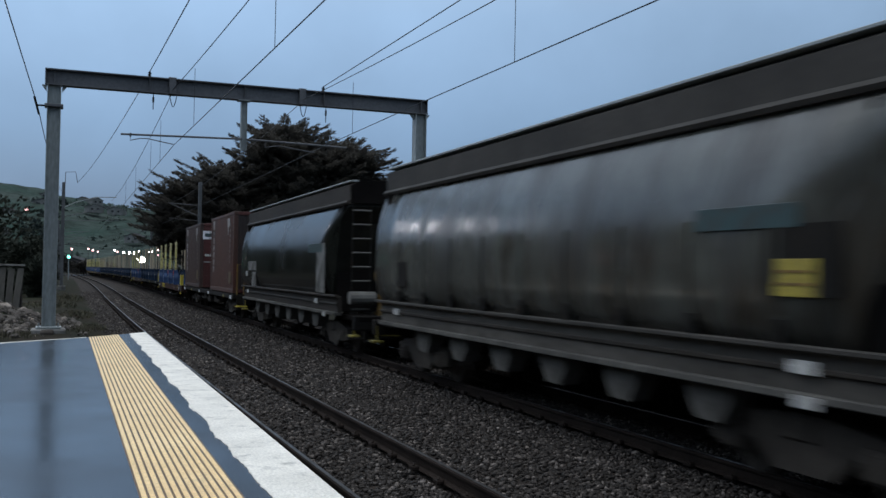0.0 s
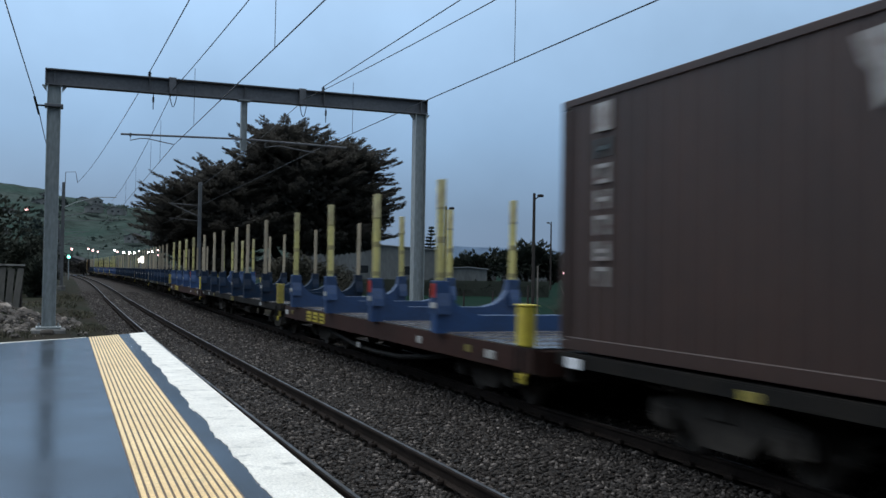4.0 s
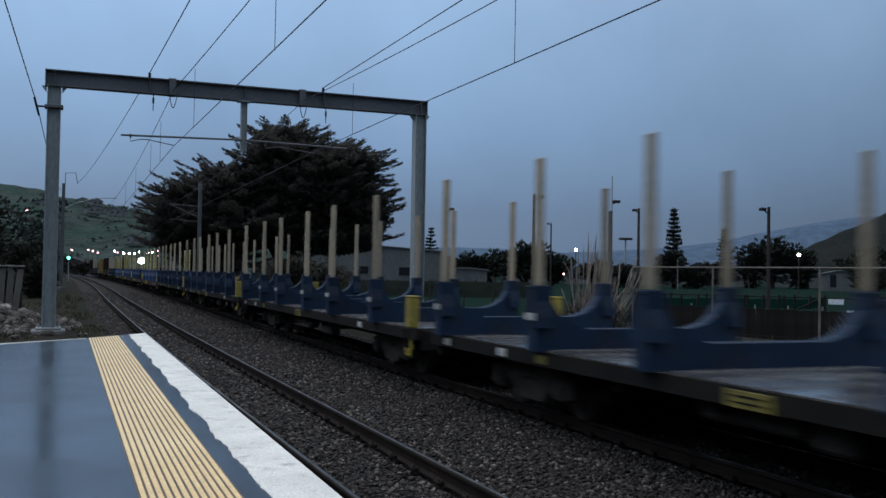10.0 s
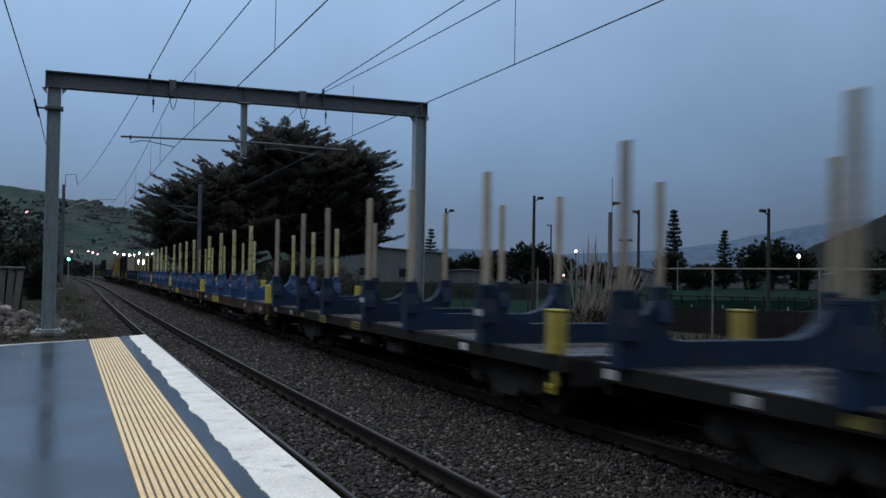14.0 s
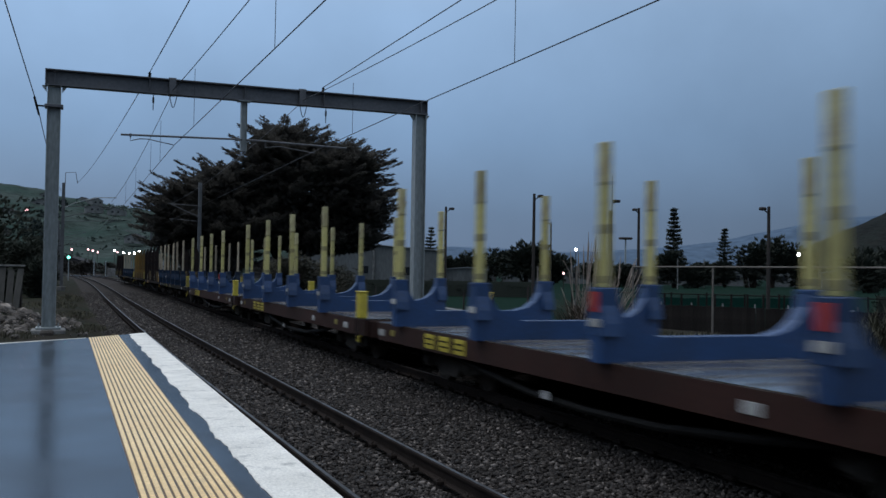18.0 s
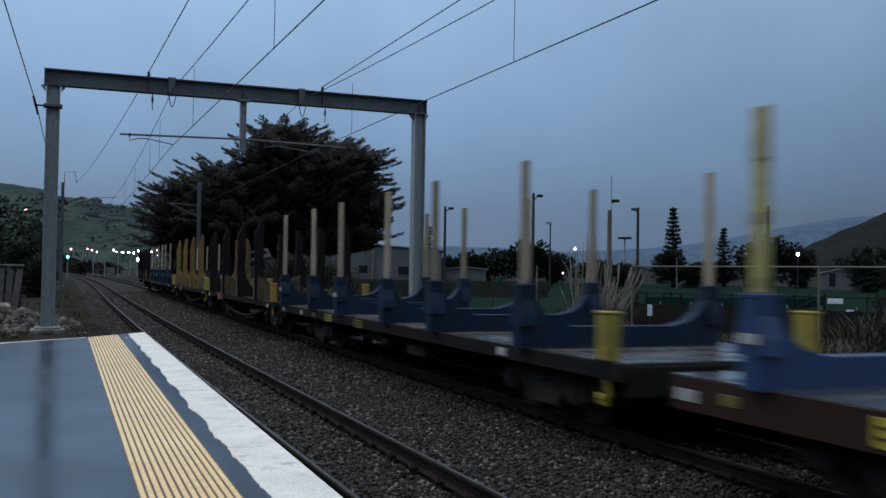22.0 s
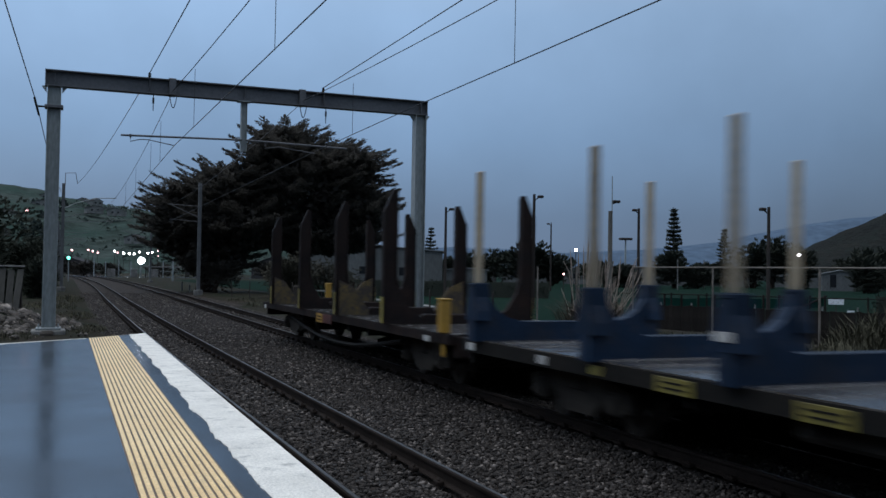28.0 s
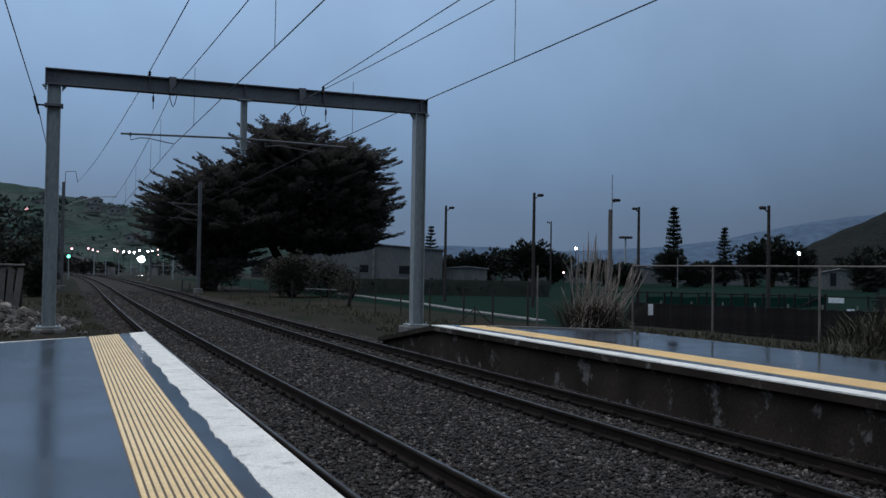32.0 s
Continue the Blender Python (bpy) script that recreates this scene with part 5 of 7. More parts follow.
def build_pampas():
    rng = random.Random(5)
    t = thing("pampas_clump", pose(12.9, 21.9, 0.40), "tall dry leaning pampas stalks behind the platform", "pampas grass")
    def stalk(b, e, r, r2, bend=0.0):
        b, e = Vector(b), Vector(e)
        mid = b.lerp(e, 0.55) + Vector((bend, 0, 0))
        part("stalk", Mesh().tube([b, mid, e], r, 4, r2), M["reed"], t)
    # feathery plumes, most of them upright or leaning one way
    for i in range(58):
        b = Vector((rng.uniform(-0.55, 0.65), rng.uniform(-0.45, 0.45), -0.05))
        h = (rng.uniform(1.9, 2.75) if b.x < 0.05 else rng.uniform(1.35, 2.1)) if i % 3 else rng.uniform(0.9, 1.6)
        lean = rng.gauss(0.05 + 0.5 * max(b.x, 0) + 0.1 * min(b.x, 0), 0.10)
        top = b + Vector((lean * h, rng.uniform(-0.2, 0.2), h))
        neck = b.lerp(top, rng.uniform(0.6, 0.72))
        stalk(b, neck, rng.uniform(0.006, 0.011), 0.008, rng.uniform(-0.04, 0.04))
        swell = neck.lerp(top, 0.45) + Vector((rng.uniform(-0.02, 0.02), 0, 0))
        w = rng.uniform(0.012, 0.024)
        plume = Mesh().tube([neck, swell], 0.007, 5, w).tube([swell, top], w, 5, 0.003)
        part("plume", plume, M["reed"], t)
    # broken stalks lying across each other
    for i in range(78):
        x0 = rng.uniform(-0.85, 0.9)
        side = -1 if x0 > 0.2 else 1 if x0 < -0.3 else rng.choice((-1, 1))
        ln = rng.uniform(0.3, 1.0)
        stalk((x0, rng.uniform(-0.7, 0.2), rng.uniform(0.0, 0.15)), (x0 + side * ln, rng.uniform(-0.7, 0.1), rng.uniform(0.35, 1.25)), rng.uniform(0.008, 0.015), 0.007, rng.uniform(-0.05, 0.05))
    for x0, z0, x1, z1 in ((-0.62, 0.75, -1.22, 1.75), (-0.55, 0.62, -1.05, 1.45), (-0.62, 0.0, -0.66, 1.05), (0.35, 0.0, 1.3, 1.5), (-0.7, 0.25, -0.2, 1.0), (0.45, 0.05, -0.25, 0.62)):
        stalk((x0, -0.4, z0), (x1, -0.5, z1), 0.013, 0.010, 0.03)
    mb = Mesh()
    for i in range(600):
        a, r = rng.uniform(0, 6.28), rng.uniform(0, 0.95)
        b = Vector((math.cos(a) * r, math.sin(a) * r * 0.8, 0))
        g = a + rng.uniform(-0.8, 0.8)
        d = Vector((math.cos(g) * rng.uniform(0.1, 1.1), math.sin(g) * rng.uniform(0.1, 1.1), 1)).normalized()
        h = rng.uniform(0.4, 1.2)
        w = d.cross(Vector((0, 0, 1))).normalized() * 0.009
        k = len(mb.v)
        mid = b + d * h * 0.6
        tip = b + d * h + Vector((d.x, d.y, -0.4)) * h * 0.4
        mb.v += [tuple(b - w), tuple(b + w), tuple(mid + w), tuple(mid - w), tuple(tip)]
        mb.f += [(k, k + 1, k + 2, k + 3), (k + 3, k + 2, k + 4)]
    quick("tangled_base", mb, M["deadblade"], t, "tangled dry brown blades")["kind"] = "stuff"


build_pampas()


def grass_patch(x, y, z, w, d, h, seed, label, blades=700):
    """A ragged patch of dry grass and weeds."""
    rng = random.Random(seed)
    t = thing("weed_patch", pose(x, y, z), label, "weeds", "weeds beside the line", "stuff")
    mb = Mesh()
    for _ in range(blades):
        r, a = math.sqrt(rng.random()), rng.uniform(0, 6.28)
        b = Vector((math.cos(a) * r * w / 2, math.sin(a) * r * d / 2, -0.03))
        hh = h * rng.uniform(0.35, 1.0) * (1.15 - 0.6 * r)
        g, lean = rng.uniform(0, 6.28), rng.uniform(0.05, 0.9)
        v = Vector((math.cos(g) * lean, math.sin(g) * lean, 1)).normalized()
        wd = Vector((-math.sin(g), math.cos(g), 0)) * rng.uniform(0.004, 0.011) * (1 + h)
        m, tip = b + v * hh * 0.6, b + v * hh + Vector((v.x, v.y, -0.35)) * hh * 0.35
        k = len(mb.v)
        mb.v += [tuple(b - wd), tuple(b + wd), tuple(m + wd * 0.8), tuple(m - wd * 0.8), tuple(tip)]
        mb.f += [(k, k + 1, k + 2, k + 3), (k + 3, k + 2, k + 4)]
    quick("blade_tangle", mb, M["drygrass"], t)["kind"] = "stuff"


for i, (x, y, z, w, d, h) in enumerate(((14.9, 14.4, 0.36, 1.8, 2.0, 1.25), (15.6, 13.0, 0.36, 2.4, 2.4, 1.6), (13.5, 13.9, 0.38, 1.4, 2.0, 0.5), (13.1, 15.6, 0.38, 1.5, 2.2, 0.35), (13.0, 17.4, 0.38, 1.5, 2.2, 0.4), (12.6, 19.0, 0.38, 1.4, 2.0, 0.35), (12.2, 16.0, 0.38, 0.8, 3.0, 0.22), (14.2, 11.8, 0.38, 1.8, 2.4, 0.8),
                                          (10.6, 33.0, -0.1, 2.6, 5.0, 0.4), (11.6, 37.5, -0.1, 2.6, 5.0, 0.5), (10.2, 41.0, -0.1, 2.0, 6.0, 0.4), (11.6, 45.0, -0.1, 3.0, 6.0, 0.5), (10.0, 50.0, -0.1, 2.2, 7.0, 0.4), (9.9, 28.5, -0.08, 1.6, 3.0, 0.3), (11.6, 29.5, 0.0, 2.2, 4.0, 0.4), (10.2, 58.0, -0.1, 2.2, 8.0, 0.5), (9.2, 26.3, -0.1, 1.2, 2.4, 0.2),
                                          (0.4, 24.5, -0.05, 1.6, 2.6, 0.22), (-1.6, 26.0, 0.05, 2.0, 3.0, 0.3), (0.5, 30.0, 0.0, 1.4, 4.0, 0.25), (0.3, 38.0, 0.0, 1.6, 6.0, 0.3), (-0.6, 46.0, 0.0, 2.4, 8.0, 0.5), (0.0, 56.0, 0.0, 2.0, 9.0, 0.5))):
    grass_patch(x, y, z, w, d, h, 300 + i, "low dry grass and weeds beside the line", 900 if h > 0.7 else 600)


# ---- fences, poles and buildings ----
def build_platform_fence():
    f = thing("platform_fence", Matrix.Identity(4), "grey steel mesh fence behind the far platform", "fence")
    pts = [(12.45, 24.3), (12.75, 22.6), (13.35, 20.8), (13.55, 17.85), (14.0, 15.05), (14.35, 12.2), (14.7, 9.3)]
    for x, y in pts:
        part("fence_post", Mesh().tube([(x, y, 0.2), (x, y, 2.02)], 0.024, 7), M["rustpost"], f)
    part("top_rail", Mesh().tube([(x, y, 2.02) for x, y in pts[2:]], 0.022, 6), M["rustpost"], f)
    net = Mesh()
    for (xa, ya), (xb, yb) in zip(pts[2:], pts[3:]):
        n = int(math.hypot(xb - xa, yb - ya) / 0.12)
        for i in range(-13, n):
            for s in (0, 1):
                u0, u1 = (i, i + 13) if s == 0 else (i + 13, i)
                z0, z1 = 0.45, 2.0
                c0, c1 = min(max(u0, 0), n), min(max(u1, 0), n)
                if c0 == c1:
                    continue
                za, zb = z0 + (z1 - z0) * (c0 - u0) / (u1 - u0), z0 + (z1 - z0) * (c1 - u0) / (u1 - u0)
                p = (xa + (xb - xa) * c0 / n, ya + (yb - ya) * c0 / n, za)
                q = (xa + (xb - xa) * c1 / n, ya + (yb - ya) * c1 / n, zb)
                net.tube([p, q], 0.0012, 3, cap=False)
    part("mesh_panel", net, M["dark"], f, "thin wire mesh")["kind"] = "stuff"


build_platform_fence()


def field_fence(name, pts, h, step, label, rails, material, post_r=0.04):
    f = thing(name, Matrix.Identity(4), label, "fence")
    for (xa, ya), (xb, yb) in zip(pts, pts[1:]):
        n = max(1, int(math.hypot(xb - xa, yb - ya) / step))
        for i in range(n + (xb == pts[-1][0])):
            x, y = xa + (xb - xa) * i / n, ya + (yb - ya) * i / n
            z = ground_z(x, y)
            part("fence_post", Mesh().box(x, y, z + h / 2 - 0.1, post_r * 2, post_r * 2, h + 0.2, 0.006), material, f)
    for r in rails:
        mb = Mesh()
        for (xa, ya), (xb, yb) in zip(pts, pts[1:]):
            mb.tube([(xa, ya, ground_z(xa, ya) + r), (xb, yb, ground_z(xb, yb) + r)], 0.03, 5)
        part("fence_rail", mb, material, f)


field_fence("lineside_fence", [(9.9, 62), (11.6, 52), (12.6, 40), (13.0, 31), (12.5, 25)], 1.2, 2.6, "low wire fence between track and field", (), M["pole"], 0.025)
field_fence("field_rail_fence", [(26.5, 47.5), (31.5, 42), (36.5, 36.0), (41, 30)], 1.0, 1.7, "dark field fence beyond the platform", (0.9,), M["board"], 0.035)
for i in range(14):
    m = part("marker_post", Mesh().box(0, 0, 0.22, 0.07, 0.07, 0.5, 0.01), M["concrete"], at=pose(26.2 + i * 1.05, 46.6 - i * 1.2, -0.03))
    tagged(m, "small pale marker post in the field", "post", "marker posts in the field")
path = part("field_path", Mesh().prism([(19.3, 72), (18.35, 51), (17.55, 44), (16.7, 32.7), (17.15, 32.7), (18.05, 44), (18.95, 51), (19.95, 72)], -0.05, 0.012, "z"), M["concrete"])
tagged(path, "pale concrete path along the field", "path", kind="structure")
gate = thing("field_gate", pose(13.7, 53.8, -0.1, 0, 0, -21), "pale tubular field gate", "gate")
part("top_rail", Mesh().tube([(-0.95, 0, 0.78), (0.95, 0, 0.74)], 0.035, 6), M["concrete"], gate)
for x in (-0.95, 0.0, 0.95):
    part("gate_post", Mesh().tube([(x, 0, -0.1), (x, 0, 0.78)], 0.025, 6), M["pole"], gate)
stay = thing("fence_stay", pose(13.95, 32.2, -0.1), "dark timber strainer post with two stays", "fence post")
part("post", Mesh().tube([(0, 0, -0.2), (0, 0, 0.62)], 0.035, 6), M["pole"], stay)
for s in (-1, 1):
    part("stay", Mesh().tube([(0, 0, 0.57), (s * 0.60, -s * 0.2, 0.0)], 0.026, 6), M["pole"], stay)
for x, y, z, w, h, lab in ((14.75, 22.1, 0.86, 0.13, 0.30, "small white notice on the fence"), (29.9, 31.2, 0.85, 0.62, 0.22, "small pale sign at the field"), (30.4, 30.9, 0.35, 0.3, 0.3, "pale board lying at the field")):
    sg = thing("notice_board", pose(x, y, 0, 0, 0, -30), lab, "sign")
    part("panel", Mesh().box(0, 0, z, w, 0.02, h, 0.004), M["reflect"], sg)
    part("post", Mesh().tube([(0, 0.02, -0.1), (0, 0.02, z)], 0.02, 5), M["pole"], sg)


def build_hedge():
    rng = random.Random(31)
    t = thing("clipped_hedge", pose(27.3, 70, -0.1, 0, 0, -21.5), "long low dark hedge in front of the hall", "hedge")
    mb = Mesh().box(0, 0, 0.6, 17, 0.7, 1.3)
    for i in range(34):
        sprays(mb, rng, (-8.2 + i * 0.5, 0, 0.65), (0.5, 0.55, 0.72), 0.6, 60, 0.09, 0.2, 0.55, 0.35, 6)
    quick("foliage", mb, M["scrub"], t)


build_hedge()


def build_field_net():
    f = thing("netting_fence", Matrix.Identity(4), "low teal netting fence on dark posts at the field", "fence")
    a, b, n = Vector((31.0, 46.8, -0.1)), Vector((43.6, 46.4, -0.1)), 11
    ang = math.degrees(math.atan2(b.y - a.y, b.x - a.x))
    post = Mesh().box(0, 0, 0.42, 0.10, 0.10, 0.95, 0.01).data("fence_post", M["board"])
    for i in range(n + 1):
        p = a.lerp(b, i / n)
        part("fence_post", post, None, f, at=pose(p.x, p.y, p.z, 0, 0, ang))
        if i < n:
            q = a.lerp(b, (i + 0.5) / n)
            w = (b - a).length / n - 0.12
            part("netting_panel", Mesh().box(0, 0.06, 0.36, w, 0.012, 0.58, 0.003), M["net"], f, at=pose(q.x, q.y, q.z + 0.03 * math.sin(i * 2.7), 0, 1.2 * math.sin(i * 1.9), ang))
    part("stay", Mesh().tube([(41.2, 46.2, -0.1), (43.6, 46.3, 0.75)], 0.06, 6), M["board"], f, "leaning dark timber stay")
    h = thing("clipped_hedge", pose(39.6, 35.4, -0.1, 0, 0, -38), "dark square clipped hedge at the field", "hedge")
    rng = random.Random(17)
    mb = Mesh().box(0, 0, 0.5, 4.4, 0.8, 1.1)
    for i in range(14):
        sprays(mb, rng, (-2.1 + i * 0.32, 0, 0.55), (0.4, 0.5, 0.62), 0.6, 50, 0.09, 0.2, 0.6, 0.35, 6)
    quick("foliage", mb, M["scrub"], h)
    for x, y, hh in ((80.3, 113.7, 4.45), (94.6, 126.9, 4.7)):
        g = thing("goal_post", pose(x, y, -0.15), "slim pale upright goal post on the field", "goal post", "goal posts on the field")
        part("upright", Mesh().tube([(0, 0, -0.2), (0, 0, hh)], 0.09, 7, 0.07), M["concrete"], g)


build_field_net()


def build_hedge_wall():
    """Dark close-boarded fence that closes the field behind the platform."""
    f = thing("boarded_fence", Matrix.Identity(4), "low dark close-boarded timber fence", "fence")
    a, b = Vector((16.3, 25.5, 0)), Vector((21.6, 14.5, 0))
    n = 90
    board = Mesh().box(0, 0, 0.48, 0.135, 0.02, 0.98, 0.004).data("board", M["board"])
    ang = math.degrees(math.atan2(b.y - a.y, b.x - a.x))
    for i in range(n):
        p = a.lerp(b, i / (n - 1))
        part("board", board, None, f, at=pose(p.x, p.y, -0.03 + 0.03 * noise.noise((i * 7.3, 0.5, 0)), 0, 0.8 * noise.noise((i * 3.1, 2.5, 0)), ang))
    part("fence_rail", Mesh().tube([a + Vector((0, 0.05, 0.2)), b + Vector((0, 0.05, 0.2))], 0.035, 4), M["pole"], f)


build_hedge_wall()


def flood_pole(x, y, h, head, label, lit=False, thick=0.11, cat="street_lamp"):
    p = thing("floodlight_pole", pose(x, y, ground_z(x, y)), label, "light pole", "poles around the field")
    part("pole", Mesh().tube([(0, 0, -0.3), (0, 0, h)], thick, 8, thick * 0.7), M["pole"], p)
    part("arm", Mesh().tube([(0, 0, h - 0.35), (head * 0.5, 0, h - 0.2), (head, 0, h - 0.05)], 0.03, 6), M["pole"], p)
    part("lamp_head", Mesh().box(head * 0.85, 0, h - 0.12, 0.30, 0.26, 0.15, 0.04, pose(0, 0, 0)), M["lampwhite"] if lit else M["pole"], p)


flood_pole(22.1, 55.8, 6.0, 0.45, "slim dark floodlight pole by the field path")
flood_pole(23.6, 46.6, 6.2, 0.45, "dark timber floodlight pole by the field")
flood_pole(51.8, 97.9, 7.8, -0.45, "far dark floodlight pole")
flood_pole(33.3, 51.3, 6.1, -0.35, "dark floodlight pole by the field")
flood_pole(30.7, 36.3, 5.2, -0.42, "dark floodlight pole with a large head", thick=0.10)
tall = thing("lattice_mast_pole", pose(29.0, 47.6, 0), "thick pale timber pole with a thin antenna", "pole")
part("pole", Mesh().tube([(0, 0, -0.3), (0, 0, 5.5)], 0.15, 10, 0.12), M["timber"], tall)
part("antenna", Mesh().tube([(0.1, 0, 4.6), (0.1, 0, 7.5)], 0.03, 6), M["galv"], tall)
part("lamp_head", Mesh().box(0.38, 0, 6.05, 0.42, 0.3, 0.16, 0.04).tube([(0.1, 0, 5.9), (0.38, 0, 6.0)], 0.025, 5), M["pole"], tall)
far_mast = thing("floodlight_mast", pose(82, 130, 0), "distant mast with a ring of lamps", "light pole")
part("pole", Mesh().tube([(0, 0, 0), (0, 0, 7.6)], 0.2, 8, 0.12), M["galv"], far_mast)
part("lamp_ring", Mesh().box(0, 0, 7.6, 1.9, 1.2, 0.35, 0.08), M["pole"], far_mast)


def lamp(x, y, z, r, mat, label, post=True, name="street_lamp"):
    p = thing(name, pose(x, y, 0), label, "street lamp" if name == "street_lamp" else "light", "lit lamps in the distance")
    if post:
        part("post", Mesh().tube([(0, 0, -0.2), (0, 0, z)], 0.05, 5), M["pole"], p)
    part("lamp", Mesh().ball(0, 0, z, r, 8, 6), M[mat], p, "glowing lamp")


lamp(59.4, 105.6, 4.93, 0.17, "lampwhite", "lit white street lamp across the field")
lamp(64.0, 71.5, 4.0, 0.155, "lampwhite", "lit white lamp at the far side of the field")
lamp(56.5, 103.4, 1.9, 0.13, "lampwarm", "small warm lamp across the field")
flood = thing("glaring_light", pose(19.05, 271.9, 0), "dazzling white light near the level crossing, widened for glare", "floodlight")
part("post", Mesh().tube([(0, 0, -0.2), (0, 0, 3.8)], 0.09, 6), M["pole"], flood)
# ball much larger than a lamp: its disc stands for the glare
for dx, dz, r in ((0, 0, 0.90),):
    part("lamp", Mesh().ball(dx, -0.2, 3.8 + dz, r, 10, 7), M["lampbig"], flood, "glowing lamp")
for i, (x, y, z, r, m) in enumerate(((1.4, 268, 6.2, 0.45, "lampwarm"), (5.4, 266, 6.3, 0.38, "lampwarm"), (6.5, 266, 6.0, 0.42, "lampwarm"), (7.7, 266, 5.6, 0.34, "lampwarm"), (11.8, 264, 6.1, 0.40, "lampwhite"), (12.5, 264, 5.7, 0.34, "lampwarm"),
                                     (14.0, 263, 5.6, 0.42, "lampwhite"), (15.4, 262.6, 5.5, 0.48, "lampwhite"), (16.6, 262, 5.5, 0.45, "lampwhite"), (17.8, 262, 6.0, 0.38, "lampwhite"), (19.9, 261, 5.7, 0.42, "lampwhite"), (20.9, 261, 5.9, 0.42, "lampwhite"), (22.3, 260, 6.3, 0.32, "lampwarm"), (22.4, 260, 5.0, 0.26, "lampwarm"))):
    lamp(x, y, z, r * 0.56, m, "lit road lamp near the level crossing")
lamp(23.9, 210.9, 2.68, 0.30, "lampwhite", "lit lamp beside the far road")
lamp(41.2, 252, 5.0, 0.36, "lampwarm", "lit lamp behind the cypress")
lamp(-9.8, 272, 16.5, 0.48, "lampwarm", "lit street lamp on the bank")
lamp(-9.14, 56.0, 10.28, 0.47, "lampbig", "bright street lamp on the bank beside the line")
lamp(-10.0, 33.6, 2.7, 0.22, "lampwarm", "warm lamp on a fence behind the line")
sig = thing("railway_signal", pose(0.35, 139.5, 0), "railway signal post showing green", "signal")
part("post", Mesh().tube([(0, 0, -0.2), (0, 0, 3.4)], 0.07, 6), M["galv"], sig)
part("head", Mesh().box(0, 0.06, 2.9, 0.5, 0.2, 1.1, 0.05), M["dark"], sig)
part("lens", Mesh().ball(0, -0.12, 3.03, 0.21, 8, 6), M["lampgreen"], sig, "green signal light")


def build_shed(name, x, y, ang, w, d, h, rise, label, win, wall="wallgrey", roof="roofgrey", cat="shed"):
    s = thing(name, pose(x, y, 0, 0, 0, ang), label, cat)
    part("wall", Mesh().prism([(-w / 2, -0.4), (w / 2, -0.4), (w / 2, h), (0, h + rise), (-w / 2, h)], -d / 2, d / 2, "y"), M[wall], s)
    ro = Mesh()
    for sg in (-1, 1):
        ro.prism([(0, h + rise + 0.02), (sg * (w / 2 + 0.3), h - 0.1), (sg * (w / 2 + 0.3), h + 0.02), (0, h + rise + 0.14)], -d / 2 - 0.3, d / 2 + 0.3, "y")
    part("roof", ro, M[roof], s)
    for wx, wz, ww, wh in win:
        wd = part("window", Mesh().box(wx, -d / 2 - 0.02, wz, ww, 0.08, wh, 0.02), M["glass"], s)
        part("window_frame", Mesh().box(wx, -d / 2 - 0.03, wz - wh / 2 - 0.05, ww + 0.2, 0.12, 0.1, 0.01), M[wall], wd)
    return s


s1 = build_shed("club_building", 39.8, 128, -21.5, 19.5, 12, 4.7, 0.6, "large pale grey flat-sided hall beyond the field", ((-0.7, 2.0, 1.2, 1.0), (4.8, 1.9, 1.6, 1.1)), cat="building")
part("downpipe", Mesh().tube([(0.6, -6.12, 0), (0.6, -6.12, 4.6)], 0.16, 6), M["concrete"], s1)
build_shed("annex_building", 51.6, 122.5, -21.5, 5.6, 6, 2.3, 0.15, "low pale annex beside the hall", (), cat="building")
hut = build_shed("field_hut", 112.6, 116.9, -40, 5.2, 4.4, 2.6, 0.5, "small pale hut with a light roof across the field", ((-1.0, 1.5, 0.9, 2.0),), cat="hut")
for i, (x, y, w) in enumerate(((100, 172, 9), (108, 170, 12), (118, 167, 10), (128, 164, 12), (76, 176, 8), (86, 174, 9), (140, 158, 10))):
    build_shed("house", x, y, -40 + 7 * i % 20, w, 7, 2.7, 1.4, "small distant house at the edge of the field", ((-2, 1.6, 1.4, 1.0), (2, 1.6, 1.4, 1.0)), cat="house")


def build_left_fence():
    f = thing("timber_shed", pose(-3.3, 34.6, 0.25, 0, 0, 6), "weathered timber lean-to beside the line", "shed")
    for i in range(16):
        part("plank", Mesh().box(0, 0, 0, 0.20, 0.03, 1.48, 0.005), M["timber"], f, at=pose(-1.9 + i * 0.25, 0.02 * (i % 2), 0.72 + 0.03 * math.sin(i * 2.1), 0, 2.5 * math.sin(i * 1.3) + (5 if i > 12 else 0), 0))
    part("roof", Mesh().box(-0.1, 1.0, 1.55, 4.3, 2.2, 0.06, 0.01), M["concrete"], f, "pale sheet roof")
    part("side_wall", Mesh().box(1.98, 1.0, 0.75, 0.03, 1.98, 1.5), M["pole"], f)


build_left_fence()


def build_rubble():
    rng = random.Random(8)
    t = thing("rubble_heap", pose(-2.4, 31.8, 0.0), "heap of pale broken concrete and stones", "rubble", kind="stuff")
    mb = Mesh()
    for _ in range(2200):
        x, y = rng.gauss(0.4, 1.5), rng.gauss(-0.6, 1.9)
        if x > 3.0:
            continue
        z = ground_z(x - 2.4, y + 31.8) + 0.02
        s = rng.uniform(0.012, 0.05) if rng.random() < 0.9 else rng.uniform(0.06, 0.17)
        m = pose(x, y, z, rng.uniform(-40, 40), rng.uniform(-40, 40), rng.uniform(0, 180))
        mb.box(0, 0, 0, s * 2, s * rng.uniform(0.9, 1.8), s, s * 0.25, m)
    part("rubble", mb, M["rubble"], t)["kind"] = "stuff"


build_rubble()


